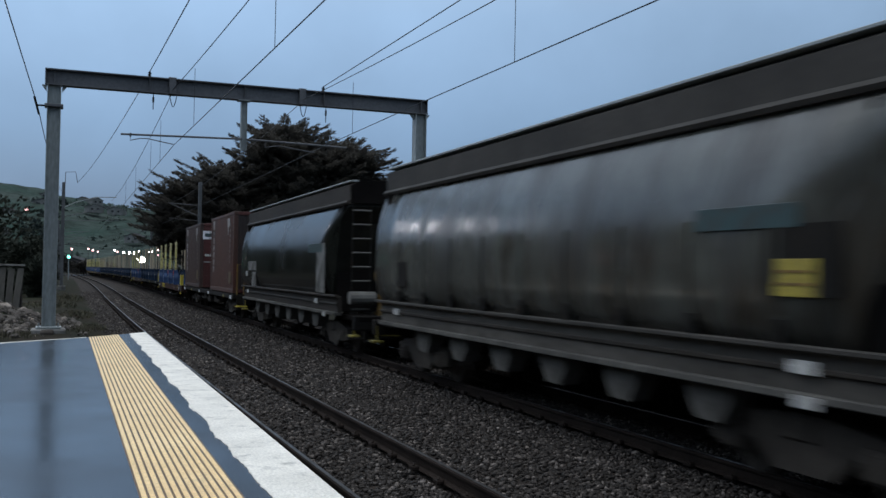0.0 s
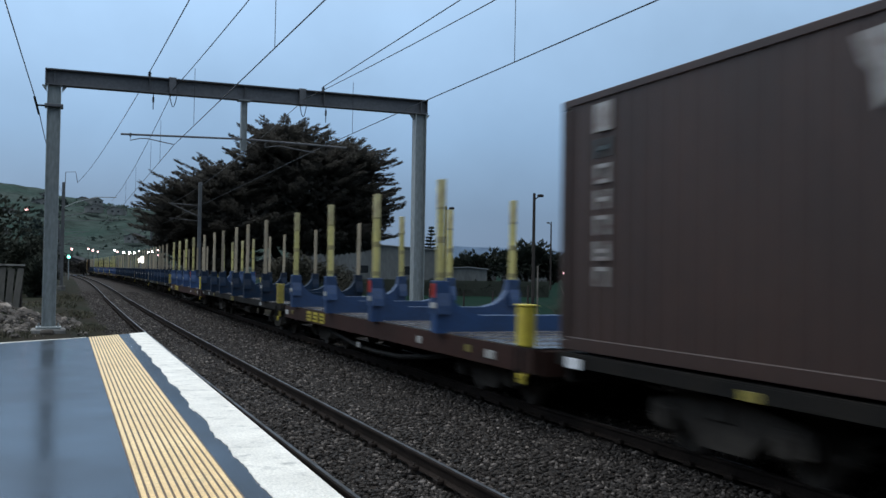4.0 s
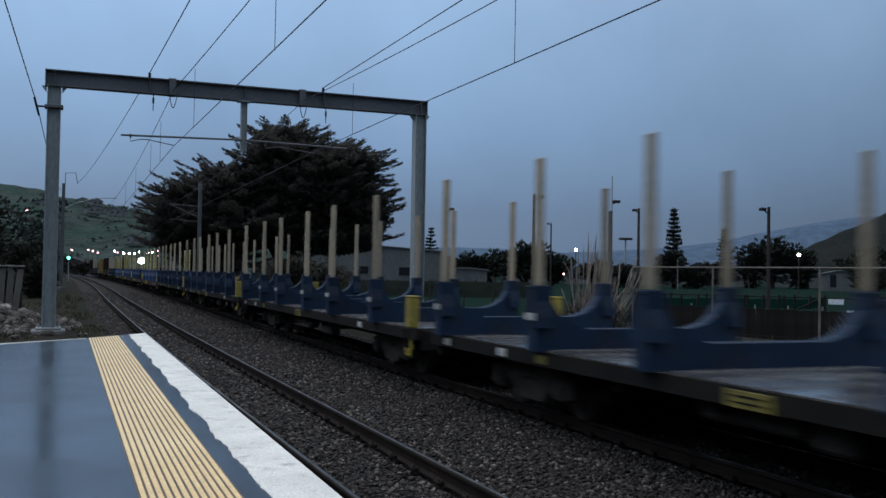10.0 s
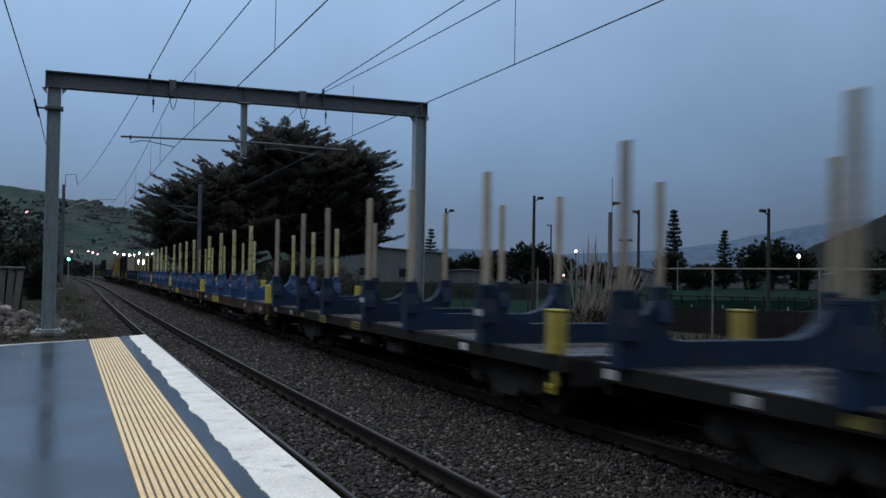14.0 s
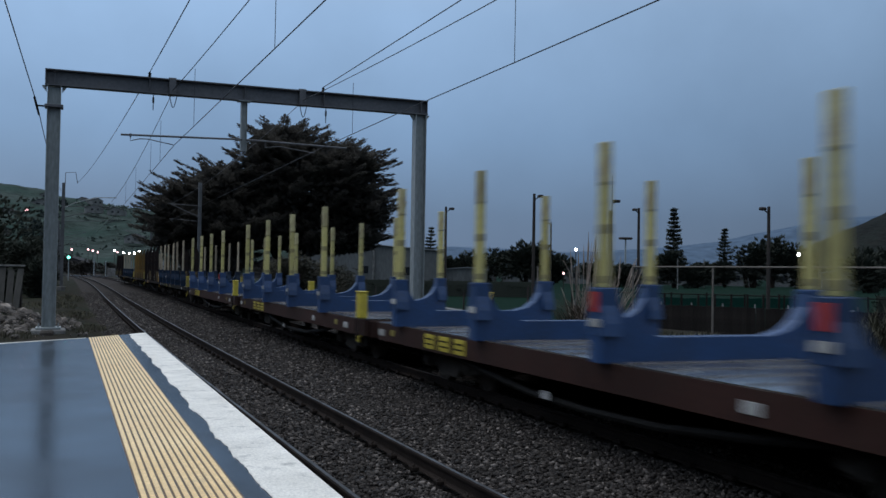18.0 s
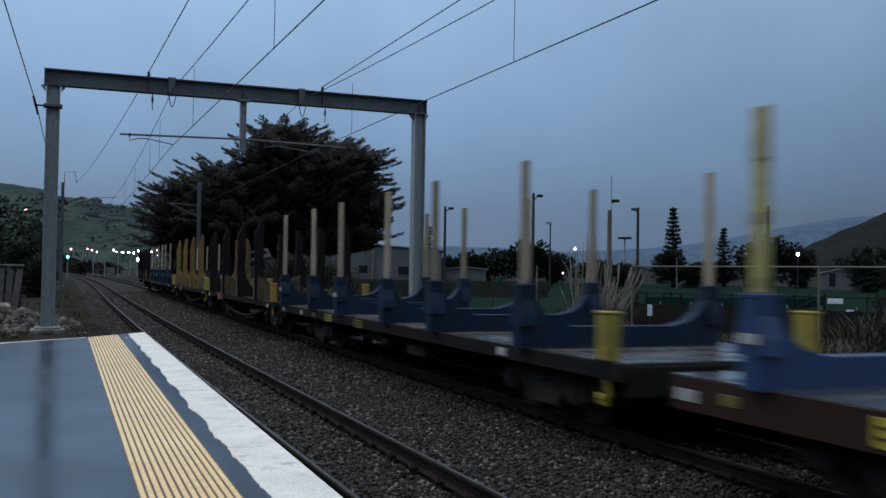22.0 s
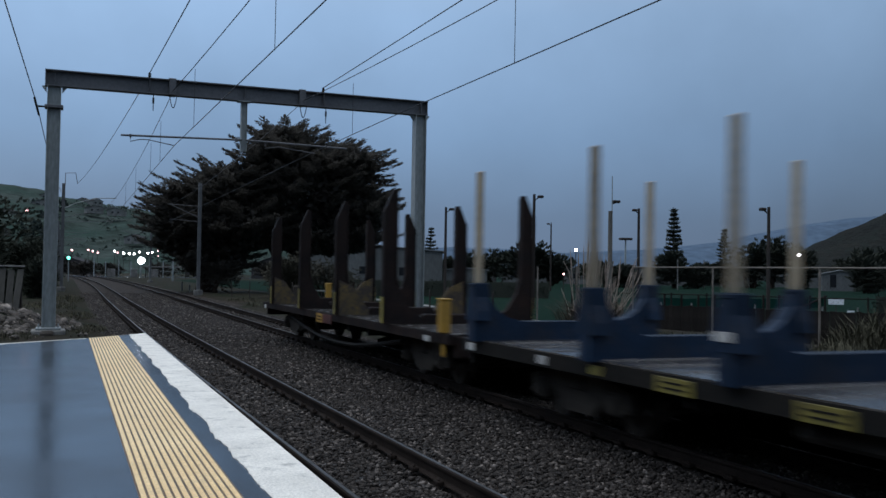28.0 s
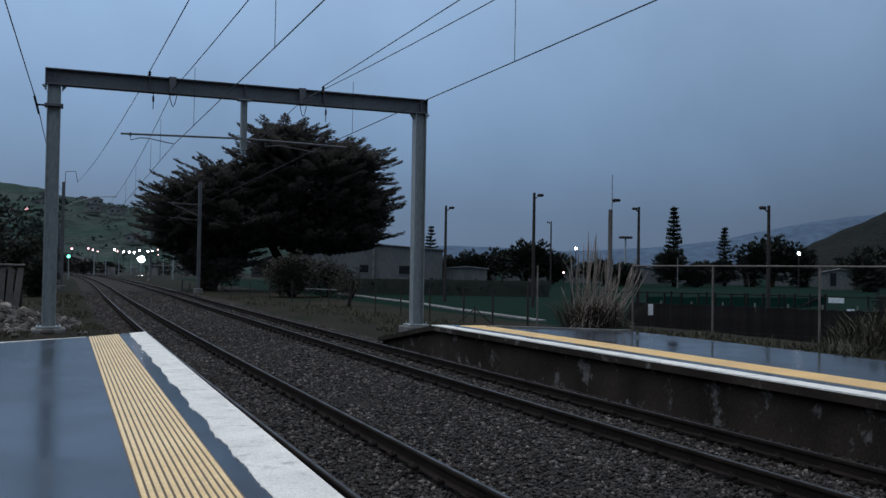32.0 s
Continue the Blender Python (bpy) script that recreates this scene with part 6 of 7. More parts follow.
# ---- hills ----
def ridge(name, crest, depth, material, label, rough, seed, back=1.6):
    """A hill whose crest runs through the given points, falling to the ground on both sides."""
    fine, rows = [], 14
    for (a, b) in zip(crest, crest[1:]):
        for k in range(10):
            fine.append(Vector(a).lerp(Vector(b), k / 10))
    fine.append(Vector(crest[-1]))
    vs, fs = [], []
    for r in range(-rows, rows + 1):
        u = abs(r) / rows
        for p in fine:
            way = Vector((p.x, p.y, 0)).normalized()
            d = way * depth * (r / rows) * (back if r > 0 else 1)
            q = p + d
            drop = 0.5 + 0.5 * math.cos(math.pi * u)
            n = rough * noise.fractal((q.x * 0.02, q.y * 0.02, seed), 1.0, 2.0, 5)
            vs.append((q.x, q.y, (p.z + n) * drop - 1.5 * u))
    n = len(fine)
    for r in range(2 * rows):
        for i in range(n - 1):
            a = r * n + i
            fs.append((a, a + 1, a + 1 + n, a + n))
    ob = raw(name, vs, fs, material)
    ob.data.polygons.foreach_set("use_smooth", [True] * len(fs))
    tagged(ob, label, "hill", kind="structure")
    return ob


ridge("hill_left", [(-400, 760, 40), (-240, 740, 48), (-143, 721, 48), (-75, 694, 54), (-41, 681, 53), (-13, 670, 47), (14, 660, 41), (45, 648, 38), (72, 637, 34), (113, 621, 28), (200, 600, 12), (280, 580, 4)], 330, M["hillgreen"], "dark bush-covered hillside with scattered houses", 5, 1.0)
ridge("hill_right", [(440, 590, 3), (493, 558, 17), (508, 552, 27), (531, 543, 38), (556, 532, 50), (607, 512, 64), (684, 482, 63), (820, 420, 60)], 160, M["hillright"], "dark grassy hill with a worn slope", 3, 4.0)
ridge("hill_far", [(200, 1850, 40), (400, 1780, 42), (576, 1707, 44), (674, 1668, 50), (773, 1630, 48), (872, 1591, 43), (1020, 1532, 52), (1138, 1486, 67), (1207, 1458, 85), (1295, 1423, 104), (1364, 1396, 116), (1431, 1369, 123), (1660, 1279, 135), (1857, 1201, 130), (2100, 1000, 120)], 300, M["hillfar"], "distant ridge with haze painted into its colour", 0.8, 7.0)
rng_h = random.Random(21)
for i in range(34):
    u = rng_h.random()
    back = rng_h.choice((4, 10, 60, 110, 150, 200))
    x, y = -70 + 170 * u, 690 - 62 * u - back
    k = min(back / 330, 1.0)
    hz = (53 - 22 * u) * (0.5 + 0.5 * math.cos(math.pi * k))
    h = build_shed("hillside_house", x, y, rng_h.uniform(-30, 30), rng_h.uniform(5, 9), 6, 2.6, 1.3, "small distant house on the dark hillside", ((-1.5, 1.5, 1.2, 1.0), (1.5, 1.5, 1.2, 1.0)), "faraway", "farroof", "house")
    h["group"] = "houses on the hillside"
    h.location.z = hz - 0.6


def build_hill_bush():
    rng = random.Random(77)
    t = thing("hillside_bush", Matrix.Identity(4), "dark bush covering the hillside", "bush", kind="stuff")
    mb = Mesh()
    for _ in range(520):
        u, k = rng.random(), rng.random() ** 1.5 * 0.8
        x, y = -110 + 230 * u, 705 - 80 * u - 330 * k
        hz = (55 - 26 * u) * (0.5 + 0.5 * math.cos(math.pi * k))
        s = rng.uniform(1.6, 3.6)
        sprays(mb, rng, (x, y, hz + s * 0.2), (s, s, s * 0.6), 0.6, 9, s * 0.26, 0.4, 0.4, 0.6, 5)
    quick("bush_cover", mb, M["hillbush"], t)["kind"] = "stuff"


build_hill_bush()


def build_hill_wood():
    """The dark wooded end of the hillside behind the bank."""
    rng = np.random.default_rng(78)
    t = thing("hillside_wood", Matrix.Identity(4), "dark wood on the end of the hillside", "wood", kind="stuff")
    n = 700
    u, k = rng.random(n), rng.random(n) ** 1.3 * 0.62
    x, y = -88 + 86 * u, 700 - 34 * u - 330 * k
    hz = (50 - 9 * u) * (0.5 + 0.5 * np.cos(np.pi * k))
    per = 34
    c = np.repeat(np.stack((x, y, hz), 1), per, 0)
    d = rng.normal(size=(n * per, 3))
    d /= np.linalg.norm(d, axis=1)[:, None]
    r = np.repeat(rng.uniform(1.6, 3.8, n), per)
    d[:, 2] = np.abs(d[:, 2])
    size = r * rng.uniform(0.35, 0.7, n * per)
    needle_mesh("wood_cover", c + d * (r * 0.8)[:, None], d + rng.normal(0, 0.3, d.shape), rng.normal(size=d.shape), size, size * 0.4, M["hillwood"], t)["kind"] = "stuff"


build_hill_wood()


# ---- the level crossing far down the line ----
def build_crossing():
    c = thing("level_crossing", pose(12, 209, 0), "distant level crossing with posts and barriers", "crossing", kind="structure")
    part("roadway", Mesh().box(0, 0, -0.06, 60, 7, 0.05), M["asphalt"], c, "wet road across the tracks")
    for x, h in ((-6.5, 4.2), (-4.2, 3.0), (-1.6, 3.6), (0.8, 3.2), (2.8, 4.4), (4.6, 2.8), (7.4, 3.4), (9.4, 2.6)):
        part("post", Mesh().tube([(x, 3.6, -0.1), (x, 3.6, h)], 0.10, 6), M["galv"], c)
    for x in (-2.8, 6.2):
        part("barrier", Mesh().tube([(x, 3.2, 1.1), (x + 4.5, 3.2, 1.15)], 0.07, 6), M["faraway"], c)
    for x, w in ((-3.0, 1.6), (1.6, 1.3), (5.6, 1.8)):
        part("cabinet", Mesh().box(x, 5.2, 0.75, w, 0.9, 1.7, 0.05), M["concrete"], c)
    mast_l = thing("line_pole", pose(15.1, 150, 0), "thin dark pole carrying wires", "pole")
    part("pole", Mesh().tube([(0, 0, -0.2), (0, 0, 9.8)], 0.14, 7, 0.09), M["galv"], mast_l)
    part("crossarm", Mesh().tube([(-0.8, 0, 9.3), (0.8, 0, 9.3)], 0.06, 5), M["pole"], mast_l)
    for x, y, w in ((44, 216, 9), (2, 300, 11), (40, 300, 10)):
        build_shed("house", x, y, -20, w, 8, 3.0, 1.6, "dim distant house by the crossing", ((-2, 1.6, 1.4, 1.0), (2, 1.6, 1.4, 1.0)), "farroof", "farroof", "house")
    for x, h in ((9.35, 0.85), (9.95, 0.6)):
        m = part("marker_post", Mesh().box(0, 0, h / 2 - 0.05, 0.13, 0.10, h, 0.02), M["faraway"], at=pose(x, 84 + h, -0.1))
        tagged(m, "white lineside marker post", "post", "marker posts by the line")
    low = thing("lineside_barrier", pose(18.5, 197, 1.0, 0, 0, -22), "long pale lineside barrier", "barrier")
    part("rail", Mesh().box(0, 0, 1.1, 8.4, 0.1, 0.28, 0.03), M["concrete"], low)
    for x in (-4, -1.3, 1.3, 4):
        part("post", Mesh().box(x, 0.1, 0.0, 0.16, 0.12, 2.2), M["pole"], low)


build_crossing()
# added out of view: blocks low sky from the train's sides and reflections
ridge("unseen_bank_left", [(-30, -120, 10), (-27, -60, 11), (-25, -20, 11), (-24, 10, 10.5), (-23, 40, 11), (-23, 80, 12), (-24, 130, 13), (-26, 190, 13), (-30, 240, 10)], 9, M["hill"], "unseen dark bank added to shade the train's sides", 0.6, 9.0)


# ---- the train ----


def run(t):
    """How far the slowly braking train has rolled after t seconds."""
    return 10.066 * t - 0.00676 * t * t


WAGONS, TURNING = [], []
SHARED = {}


def shared(key, make):
    if key not in SHARED:
        SHARED[key] = make()
    return SHARED[key]


def wheelset_mesh():
    mb = Mesh().tube([(-0.72, 0, 0), (0.72, 0, 0)], 0.075, 10)
    for s in (-1, 1):
        x = s * 0.567
        mb.tube([(x - 0.066, 0, 0), (x + 0.066, 0, 0)], 0.36, 24)
        mb.tube([(x - s * 0.066, 0, 0), (x - s * 0.04, 0, 0)], 0.39, 24)
        mb.tube([(x + s * 0.066, 0, 0), (x + s * 0.085, 0, 0)], 0.13, 12)
        for k in range(4):
            a = k * math.pi / 2
            mb.box(x + s * 0.07, 0.22 * math.cos(a), 0.22 * math.sin(a), 0.012, 0.07, 0.07, 0.01)
    return mb.data("wheelset", M["wheel"])


def sideframe_mesh():
    prof = [(-1.15, 0.30), (-1.15, 0.52), (-0.75, 0.60), (-0.3, 0.66), (0.3, 0.66), (0.75, 0.60), (1.15, 0.52), (1.15, 0.30), (0.95, 0.27), (0.62, 0.40), (0.36, 0.17), (-0.36, 0.17), (-0.62, 0.40), (-0.95, 0.27)]
    mb = Mesh().prism(prof, -0.06, 0.06, "x")
    for y in (-0.85, 0.85):
        mb.box(0, y, 0.37, 0.22, 0.30, 0.26, 0.03)
        mb.tube([(-0.14, y, 0.37), (-0.11, y, 0.37)], 0.09, 10)
    for y in (-0.16, 0, 0.16):
        mb.tube([(0, y, 0.22), (0, y, 0.46)], 0.065, 8)
    return mb.data("side_frame", M["bogie"])


def bogie(parent, y):
    b = part("bogie", shared("bolster_b", lambda: Mesh().box(0, 0, 0.55, 1.9, 0.36, 0.24, 0.03).box(0, 0, 0.70, 0.5, 0.5, 0.12, 0.02).data("bogie", M["bogie"])), None, parent, at=pose(0, y, 0))
    for s in (-1, 1):
        part("side_frame", shared("sideframe", sideframe_mesh), None, b, at=pose(s * 0.86, 0, 0, 0, 0, 0 if s < 0 else 180))
    for d in (-0.85, 0.85):
        w = part("wheelset", shared("wheelset", wheelset_mesh), None, b, at=pose(0, d, 0.36))
        TURNING.append((w, d, parent.location.y + y + d))
    for d in (-1.32, 1.32):
        part("brake_beam", shared("brake", lambda: Mesh().tube([(-0.8, 0, 0.33), (0.8, 0, 0.33)], 0.035, 6).box(-0.57, 0, 0.36, 0.09, 0.1, 0.26, 0.02).box(0.57, 0, 0.36, 0.09, 0.1, 0.26, 0.02).data("brake_beam", M["bogie"])), None, b, at=pose(0, d, 0))
    return b


def coupler(parent, y, sgn):
    part("coupler", shared("coupler%d" % sgn, lambda: Mesh().box(0, sgn * 0.25, 0.72, 0.14, 0.6, 0.16, 0.03).box(0, sgn * 0.58, 0.72, 0.28, 0.22, 0.30, 0.05).tube([(0.35, 0, 0.65), (0.40, sgn * 0.3, 0.35), (0.30, sgn * 0.6, 0.42)], 0.025, 6).data("coupler", M["dark"])), None, parent, at=pose(0, y, 0))


def plate(name, mat, w, h, parent, x, y, z, label=""):
    """A flat plate on a wagon's side."""
    part(name, shared((name, mat, w, h), lambda: Mesh().box(0, 0, 0, 0.012, w, h, 0.003).data(name, M[mat])), None, parent, label, at=pose(x, y, z))


def warning_bars(parent, x, y, z, w=0.42, h=0.22, bars=2, mat="dirtyyellow"):
    p = part("warning_plate", shared(("warn", w, h, mat), lambda: Mesh().box(0, 0, 0, 0.012, w, h, 0.003).data("warning_plate", M[mat])), None, parent, "yellow plate with dark lettering bars", at=pose(x, y, z))
    for i in range(bars):
        part("lettering", shared(("lettering", w), lambda: Mesh().box(0, 0, 0, 0.006, w * 0.72, h * 0.12).data("lettering", M["dark"])), None, p, at=pose(-0.009 if x < 0 else 0.009, 0, h * (0.18 - 0.36 * i)))


def wagon(name, s, length, label, category="wagon", group="wagons of the train"):
    w = thing(name, pose(line_far(s + length / 2), s + length / 2, 0), label, category, group)
    WAGONS.append((w, s + length / 2))
    return w


def underframe(w, length, sill, bog, material, deck_z=0.88, depth=0.30, fish=True, width=2.5):
    h = length / 2
    for sx in (-1, 1):
        x = sx * (width / 2 - 0.05)
        prof = [(-h, deck_z - depth), (-h, deck_z), (h, deck_z), (h, deck_z - depth)]
        part("side_sill", Mesh().prism(prof, x - 0.05, x + 0.05, "x"), material, w)
    for sy in (-1, 1):
        part("headstock", Mesh().box(0, sy * (h - 0.06), deck_z - 0.18, width - 0.24, 0.12, 0.34, 0.02), material, w)
        coupler(w, sy * h, sy)
    part("centre_sill", Mesh().prism([(-h + 0.13, 0.66), (-h + 0.13, 0.84), (h - 0.13, 0.84), (h - 0.13, 0.66), (h * 0.55, 0.62), (h * 0.42, 0.42), (-h * 0.42, 0.42), (-h * 0.55, 0.62)], -0.22, 0.22, "x"), M["dark"], w)
    for k in range(5):
        y = -h * 0.38 + k * h * 0.19
        part("cross_member", Mesh().box(0, y, 0.70, width - 0.24, 0.09, 0.24), M["dark"], w)
    if fish:
        for sx in (-1, 1):
            pts = [(sx * 1.12, -h * 0.62, 0.60), (sx * 1.12, -h * 0.40, 0.42), (sx * 1.12, -h * 0.2, 0.30), (sx * 1.12, 0, 0.27), (sx * 1.12, h * 0.2, 0.30), (sx * 1.12, h * 0.40, 0.42), (sx * 1.12, h * 0.62, 0.60)]
            part("truss_bar", Mesh().tube(pts, 0.045, 6), M["dark"], w, "sagging dark truss bar")
    part("brake_reservoir", Mesh().tube([(0.55, -0.5, 0.50), (0.55, 0.6, 0.50)], 0.16, 12), M["dark"], w)
    for y in bog:
        bogie(w, y)


def deck_plate(w, length, deck_z=0.88, width=2.5, mat="deck"):
    mb = Mesh().box(0, 0, deck_z + 0.006, width - 0.02, length - 0.04, 0.02)
    d = part("deck", mb, M[mat], w, "wet worn steel deck")
    n = int(length / 0.62)
    for i in range(n):
        part("deck_seam", shared("seam%s%s" % (width, mat), lambda: Mesh().box(0, 0, 0, width - 0.1, 0.03, 0.014, 0.004).data("deck_seam", M[mat])), None, d, at=pose(0, -length / 2 + 0.4 + i * 0.62, deck_z + 0.02))


def bolster_mesh(mat):
    half = [(1.47, 0.885), (1.47, 1.66), (1.27, 1.66), (1.24, 1.47), (1.14, 1.32), (0.98, 1.21), (0.74, 1.15)]
    prof = [(-x, z) for x, z in half] + half[::-1]
    return Mesh().prism(prof, -0.11, 0.11).data("bolster", M[mat])


def bolster(w, y, mat, stake, rng, bands, red=False):
    b = part("bolster", shared("bol" + mat, lambda: bolster_mesh(mat)), None, w, at=pose(0, y, 0))
    for s in (-1, 1):
        part("stake_socket", shared("sock" + mat, lambda: Mesh().prism([(-0.19, 1.17), (-0.17, 1.30), (-0.105, 1.50), (-0.09, 1.672), (0.09, 1.672), (0.105, 1.50), (0.17, 1.30), (0.19, 1.17)], -0.105, 0.105, "x").box(0, 0, 1.645, 0.225, 0.20, 0.05, 0.01).data("stake_socket", M[mat])), None, b, at=pose(s * 1.37, 0, 0))
        top = 1.53
        st = part("stake", shared("stk" + stake, lambda: Mesh().box(0, 0, top / 2, 0.100 if bands else 0.088, 0.125 if bands else 0.098, top, 0.012).data("stake", M[stake])), None, b, at=pose(s * 1.37, 0, 1.665, 0, rng.uniform(-0.5, 0.5), 0))
        if bands:
            for z, hh in ((0.09, 0.08), (0.62, 0.10), (1.10, 0.04)):
                part("stake_band", shared("band%.2f" % hh, lambda: Mesh().box(0, 0, 0, 0.104, 0.129, hh, 0.002).data("stake_band", M["band"])), None, st, at=pose(0, 0, z))
            part("marker_plate", shared("mp", lambda: Mesh().box(0, 0, 0, 0.012, 0.22, 0.085, 0.002).data("marker_plate", M["dirtywhite"])), None, b, at=pose(s * 1.482, 0, 1.30))
            part("pale_cap", shared("cap", lambda: Mesh().box(0, 0, 0, 0.103, 0.128, 0.42, 0.003).data("pale_cap", M["stakecap"])), None, st, "paint worn off the stake's top", at=pose(0, 0, 1.325))
            if red:
                part("red_reflector", shared("redr", lambda: Mesh().box(0, 0, 0, 0.012, 0.15, 0.21, 0.002).data("red_reflector", M["redpanel"])), None, b, "red reflector", at=pose(s * 1.482, 0, 1.52))
        else:
            if rng.random() < 0.35:
                part("marker_plate", shared("mp", lambda: Mesh().box(0, 0, 0, 0.012, 0.22, 0.085, 0.002).data("marker_plate", M["dirtywhite"])), None, b, at=pose(s * 1.482, 0, 1.30))


def end_box(w, y, mat="yellow"):
    wide = 0.17 if mat == "cabinet" else 0.25
    for s in (-1, 1):
        e = part("end_cabinet", shared("endbox" + mat, lambda: Mesh().box(0, 0, 1.145, 0.16, wide, 0.50, 0.02).box(0, 0, 1.405, 0.18, wide + 0.02, 0.03, 0.008).box(0, 0, 0.72, 0.05, 0.10, 0.36, 0.01).data("end_cabinet", M[mat])), None, w, "yellow corner cabinet", at=pose(s * 1.31, y, 0))
        part("grab_iron", shared("grab", lambda: Mesh().tube([(-0.1, -0.09, 0.92), (-0.1, -0.09, 0.55), (-0.1, 0.09, 0.55), (-0.1, 0.09, 0.92)], 0.012, 5).data("grab_iron", M["dark"])), None, e, at=pose(0, 0, -0.05))
        if mat != "cabinet":
            part("tail_reflector", shared("tr", lambda: Mesh().box(0, 0, 0, 0.03, 0.2, 0.12, 0.01).data("tail_reflector", M["yellow"])), None, w, at=pose(s * 1.37, y, 0.50))
            part("bracket", shared("trb", lambda: Mesh().box(0, 0, 0, 0.03, 0.05, 0.18).data("bracket", M["dark"])), None, w, at=pose(s * 1.35, y + 0.12, 0.52))


def log_wagon_brown(s, seed):
    rng = random.Random(seed)
    L = 14.1
    w = wagon("log_wagon", s, L, "brown flat log wagon, blue bolsters and banded yellow stakes")
    underframe(w, L, "brown", (-L / 2 + 2.35, L / 2 - 2.35), M["brown"], width=2.7)
    deck_plate(w, L, width=2.7)
    for r in (3.07, 6.32, 9.56, 12.87):
        bolster(w, r - L / 2, "blue", "stake", rng, True, 2 < r < 9 and rng.random() < 0.6)
    end_box(w, 0.28 - L / 2)
    for i in range(3):
        warning_bars(w, -1.358, 10.27 + i * 0.60 - L / 2, 0.73, 0.40, 0.22, 2, "yellow")
        warning_bars(w, 1.358, 10.27 + i * 0.60 - L / 2, 0.73, 0.40, 0.22, 2, "yellow")
    for y, ww in ((1.25, 0.30), (4.0, 0.22), (L - 0.24, 0.30)):
        plate("number_panel", "dirtywhite", ww, 0.11, w, -1.357, y - L / 2, 0.72)
        plate("number_panel", "dirtywhite", ww, 0.11, w, 1.357, y - L / 2, 0.72)
    for y in (2.0, L - 0.85):
        plate("side_reflector", "dirtyyellow", 0.2, 0.1, w, -1.357, y - L / 2, 0.74)
    for y in (7.9,):
        plate("truss_reflector", "dirtywhite", 0.18, 0.10, w, -1.21, y - L / 2, 0.34)
    return w


def log_wagon_black(s, seed, plates):
    rng = random.Random(seed)
    L = 16.55
    w = wagon("log_wagon", s, L, "long black log wagon, grimy blue bolsters and bare pale stakes")
    underframe(w, L, "dark", (-L / 2 + 2.5, L / 2 - 2.5), M["dark"], depth=0.17, fish=False, width=2.7)
    deck_plate(w, L, width=2.7)
    for r in (2.16, 5.22, 7.58, 10.63, 12.95, 15.98):
        bolster(w, r - L / 2, "bluedark", "stakepale", rng, False)
    end_box(w, 0.28 - L / 2, "grimeyellow")
    for y in plates:
        warning_bars(w, -1.358, y - L / 2, 0.78, 0.56, 0.15)
        warning_bars(w, 1.358, y - L / 2, 0.78, 0.56, 0.15)
    for y in (3.0, 14.15, L - 0.5):
        plate("number_panel", "dirtywhite", 0.24, 0.10, w, -1.357, y + rng.uniform(-0.2, 0.2) - L / 2, 0.79)
    plate("side_reflector", "dirtyyellow", 0.26, 0.10, w, -1.357, 12.9 - L / 2, 0.79)
    # brake gear hung below the sill
    for y, ww, hh in ((6.9, 0.9, 0.34), (8.6, 0.45, 0.28), (9.6, 1.3, 0.22)):
        part("brake_gear", Mesh().box(-0.95, y - L / 2, 0.70 - hh / 2, 0.24, ww, hh, 0.04), M["bogie"], w, "dusty brake gear")
    return w


def stanchion_mesh(mat):
    mb = Mesh()
    if mat == "orange":
        # a slim tapering post on a broad triangular foot
        mb.prism([(1.39, 0.885), (1.39, 2.75), (1.27, 3.25), (1.20, 3.25), (1.18, 1.75), (1.12, 1.50), (0.78, 0.98), (0.78, 0.885)], -0.045, 0.045)
        mb.box(1.378, 0, 1.85, 0.02, 0.13, 1.85).box(1.20, 0, 2.45, 0.02, 0.13, 1.5)
    else:
        mb.prism([(1.46, 0.885), (1.46, 2.85), (1.29, 3.25), (1.21, 3.25), (1.20, 1.75), (1.13, 1.45), (0.94, 1.15), (0.70, 0.98), (0.70, 0.885)], -0.05, 0.05)
        mb.box(1.445, 0, 1.95, 0.02, 0.16, 1.85).box(1.215, 0, 2.4, 0.02, 0.16, 1.6)
    return mb.data("stanchion", M[mat])


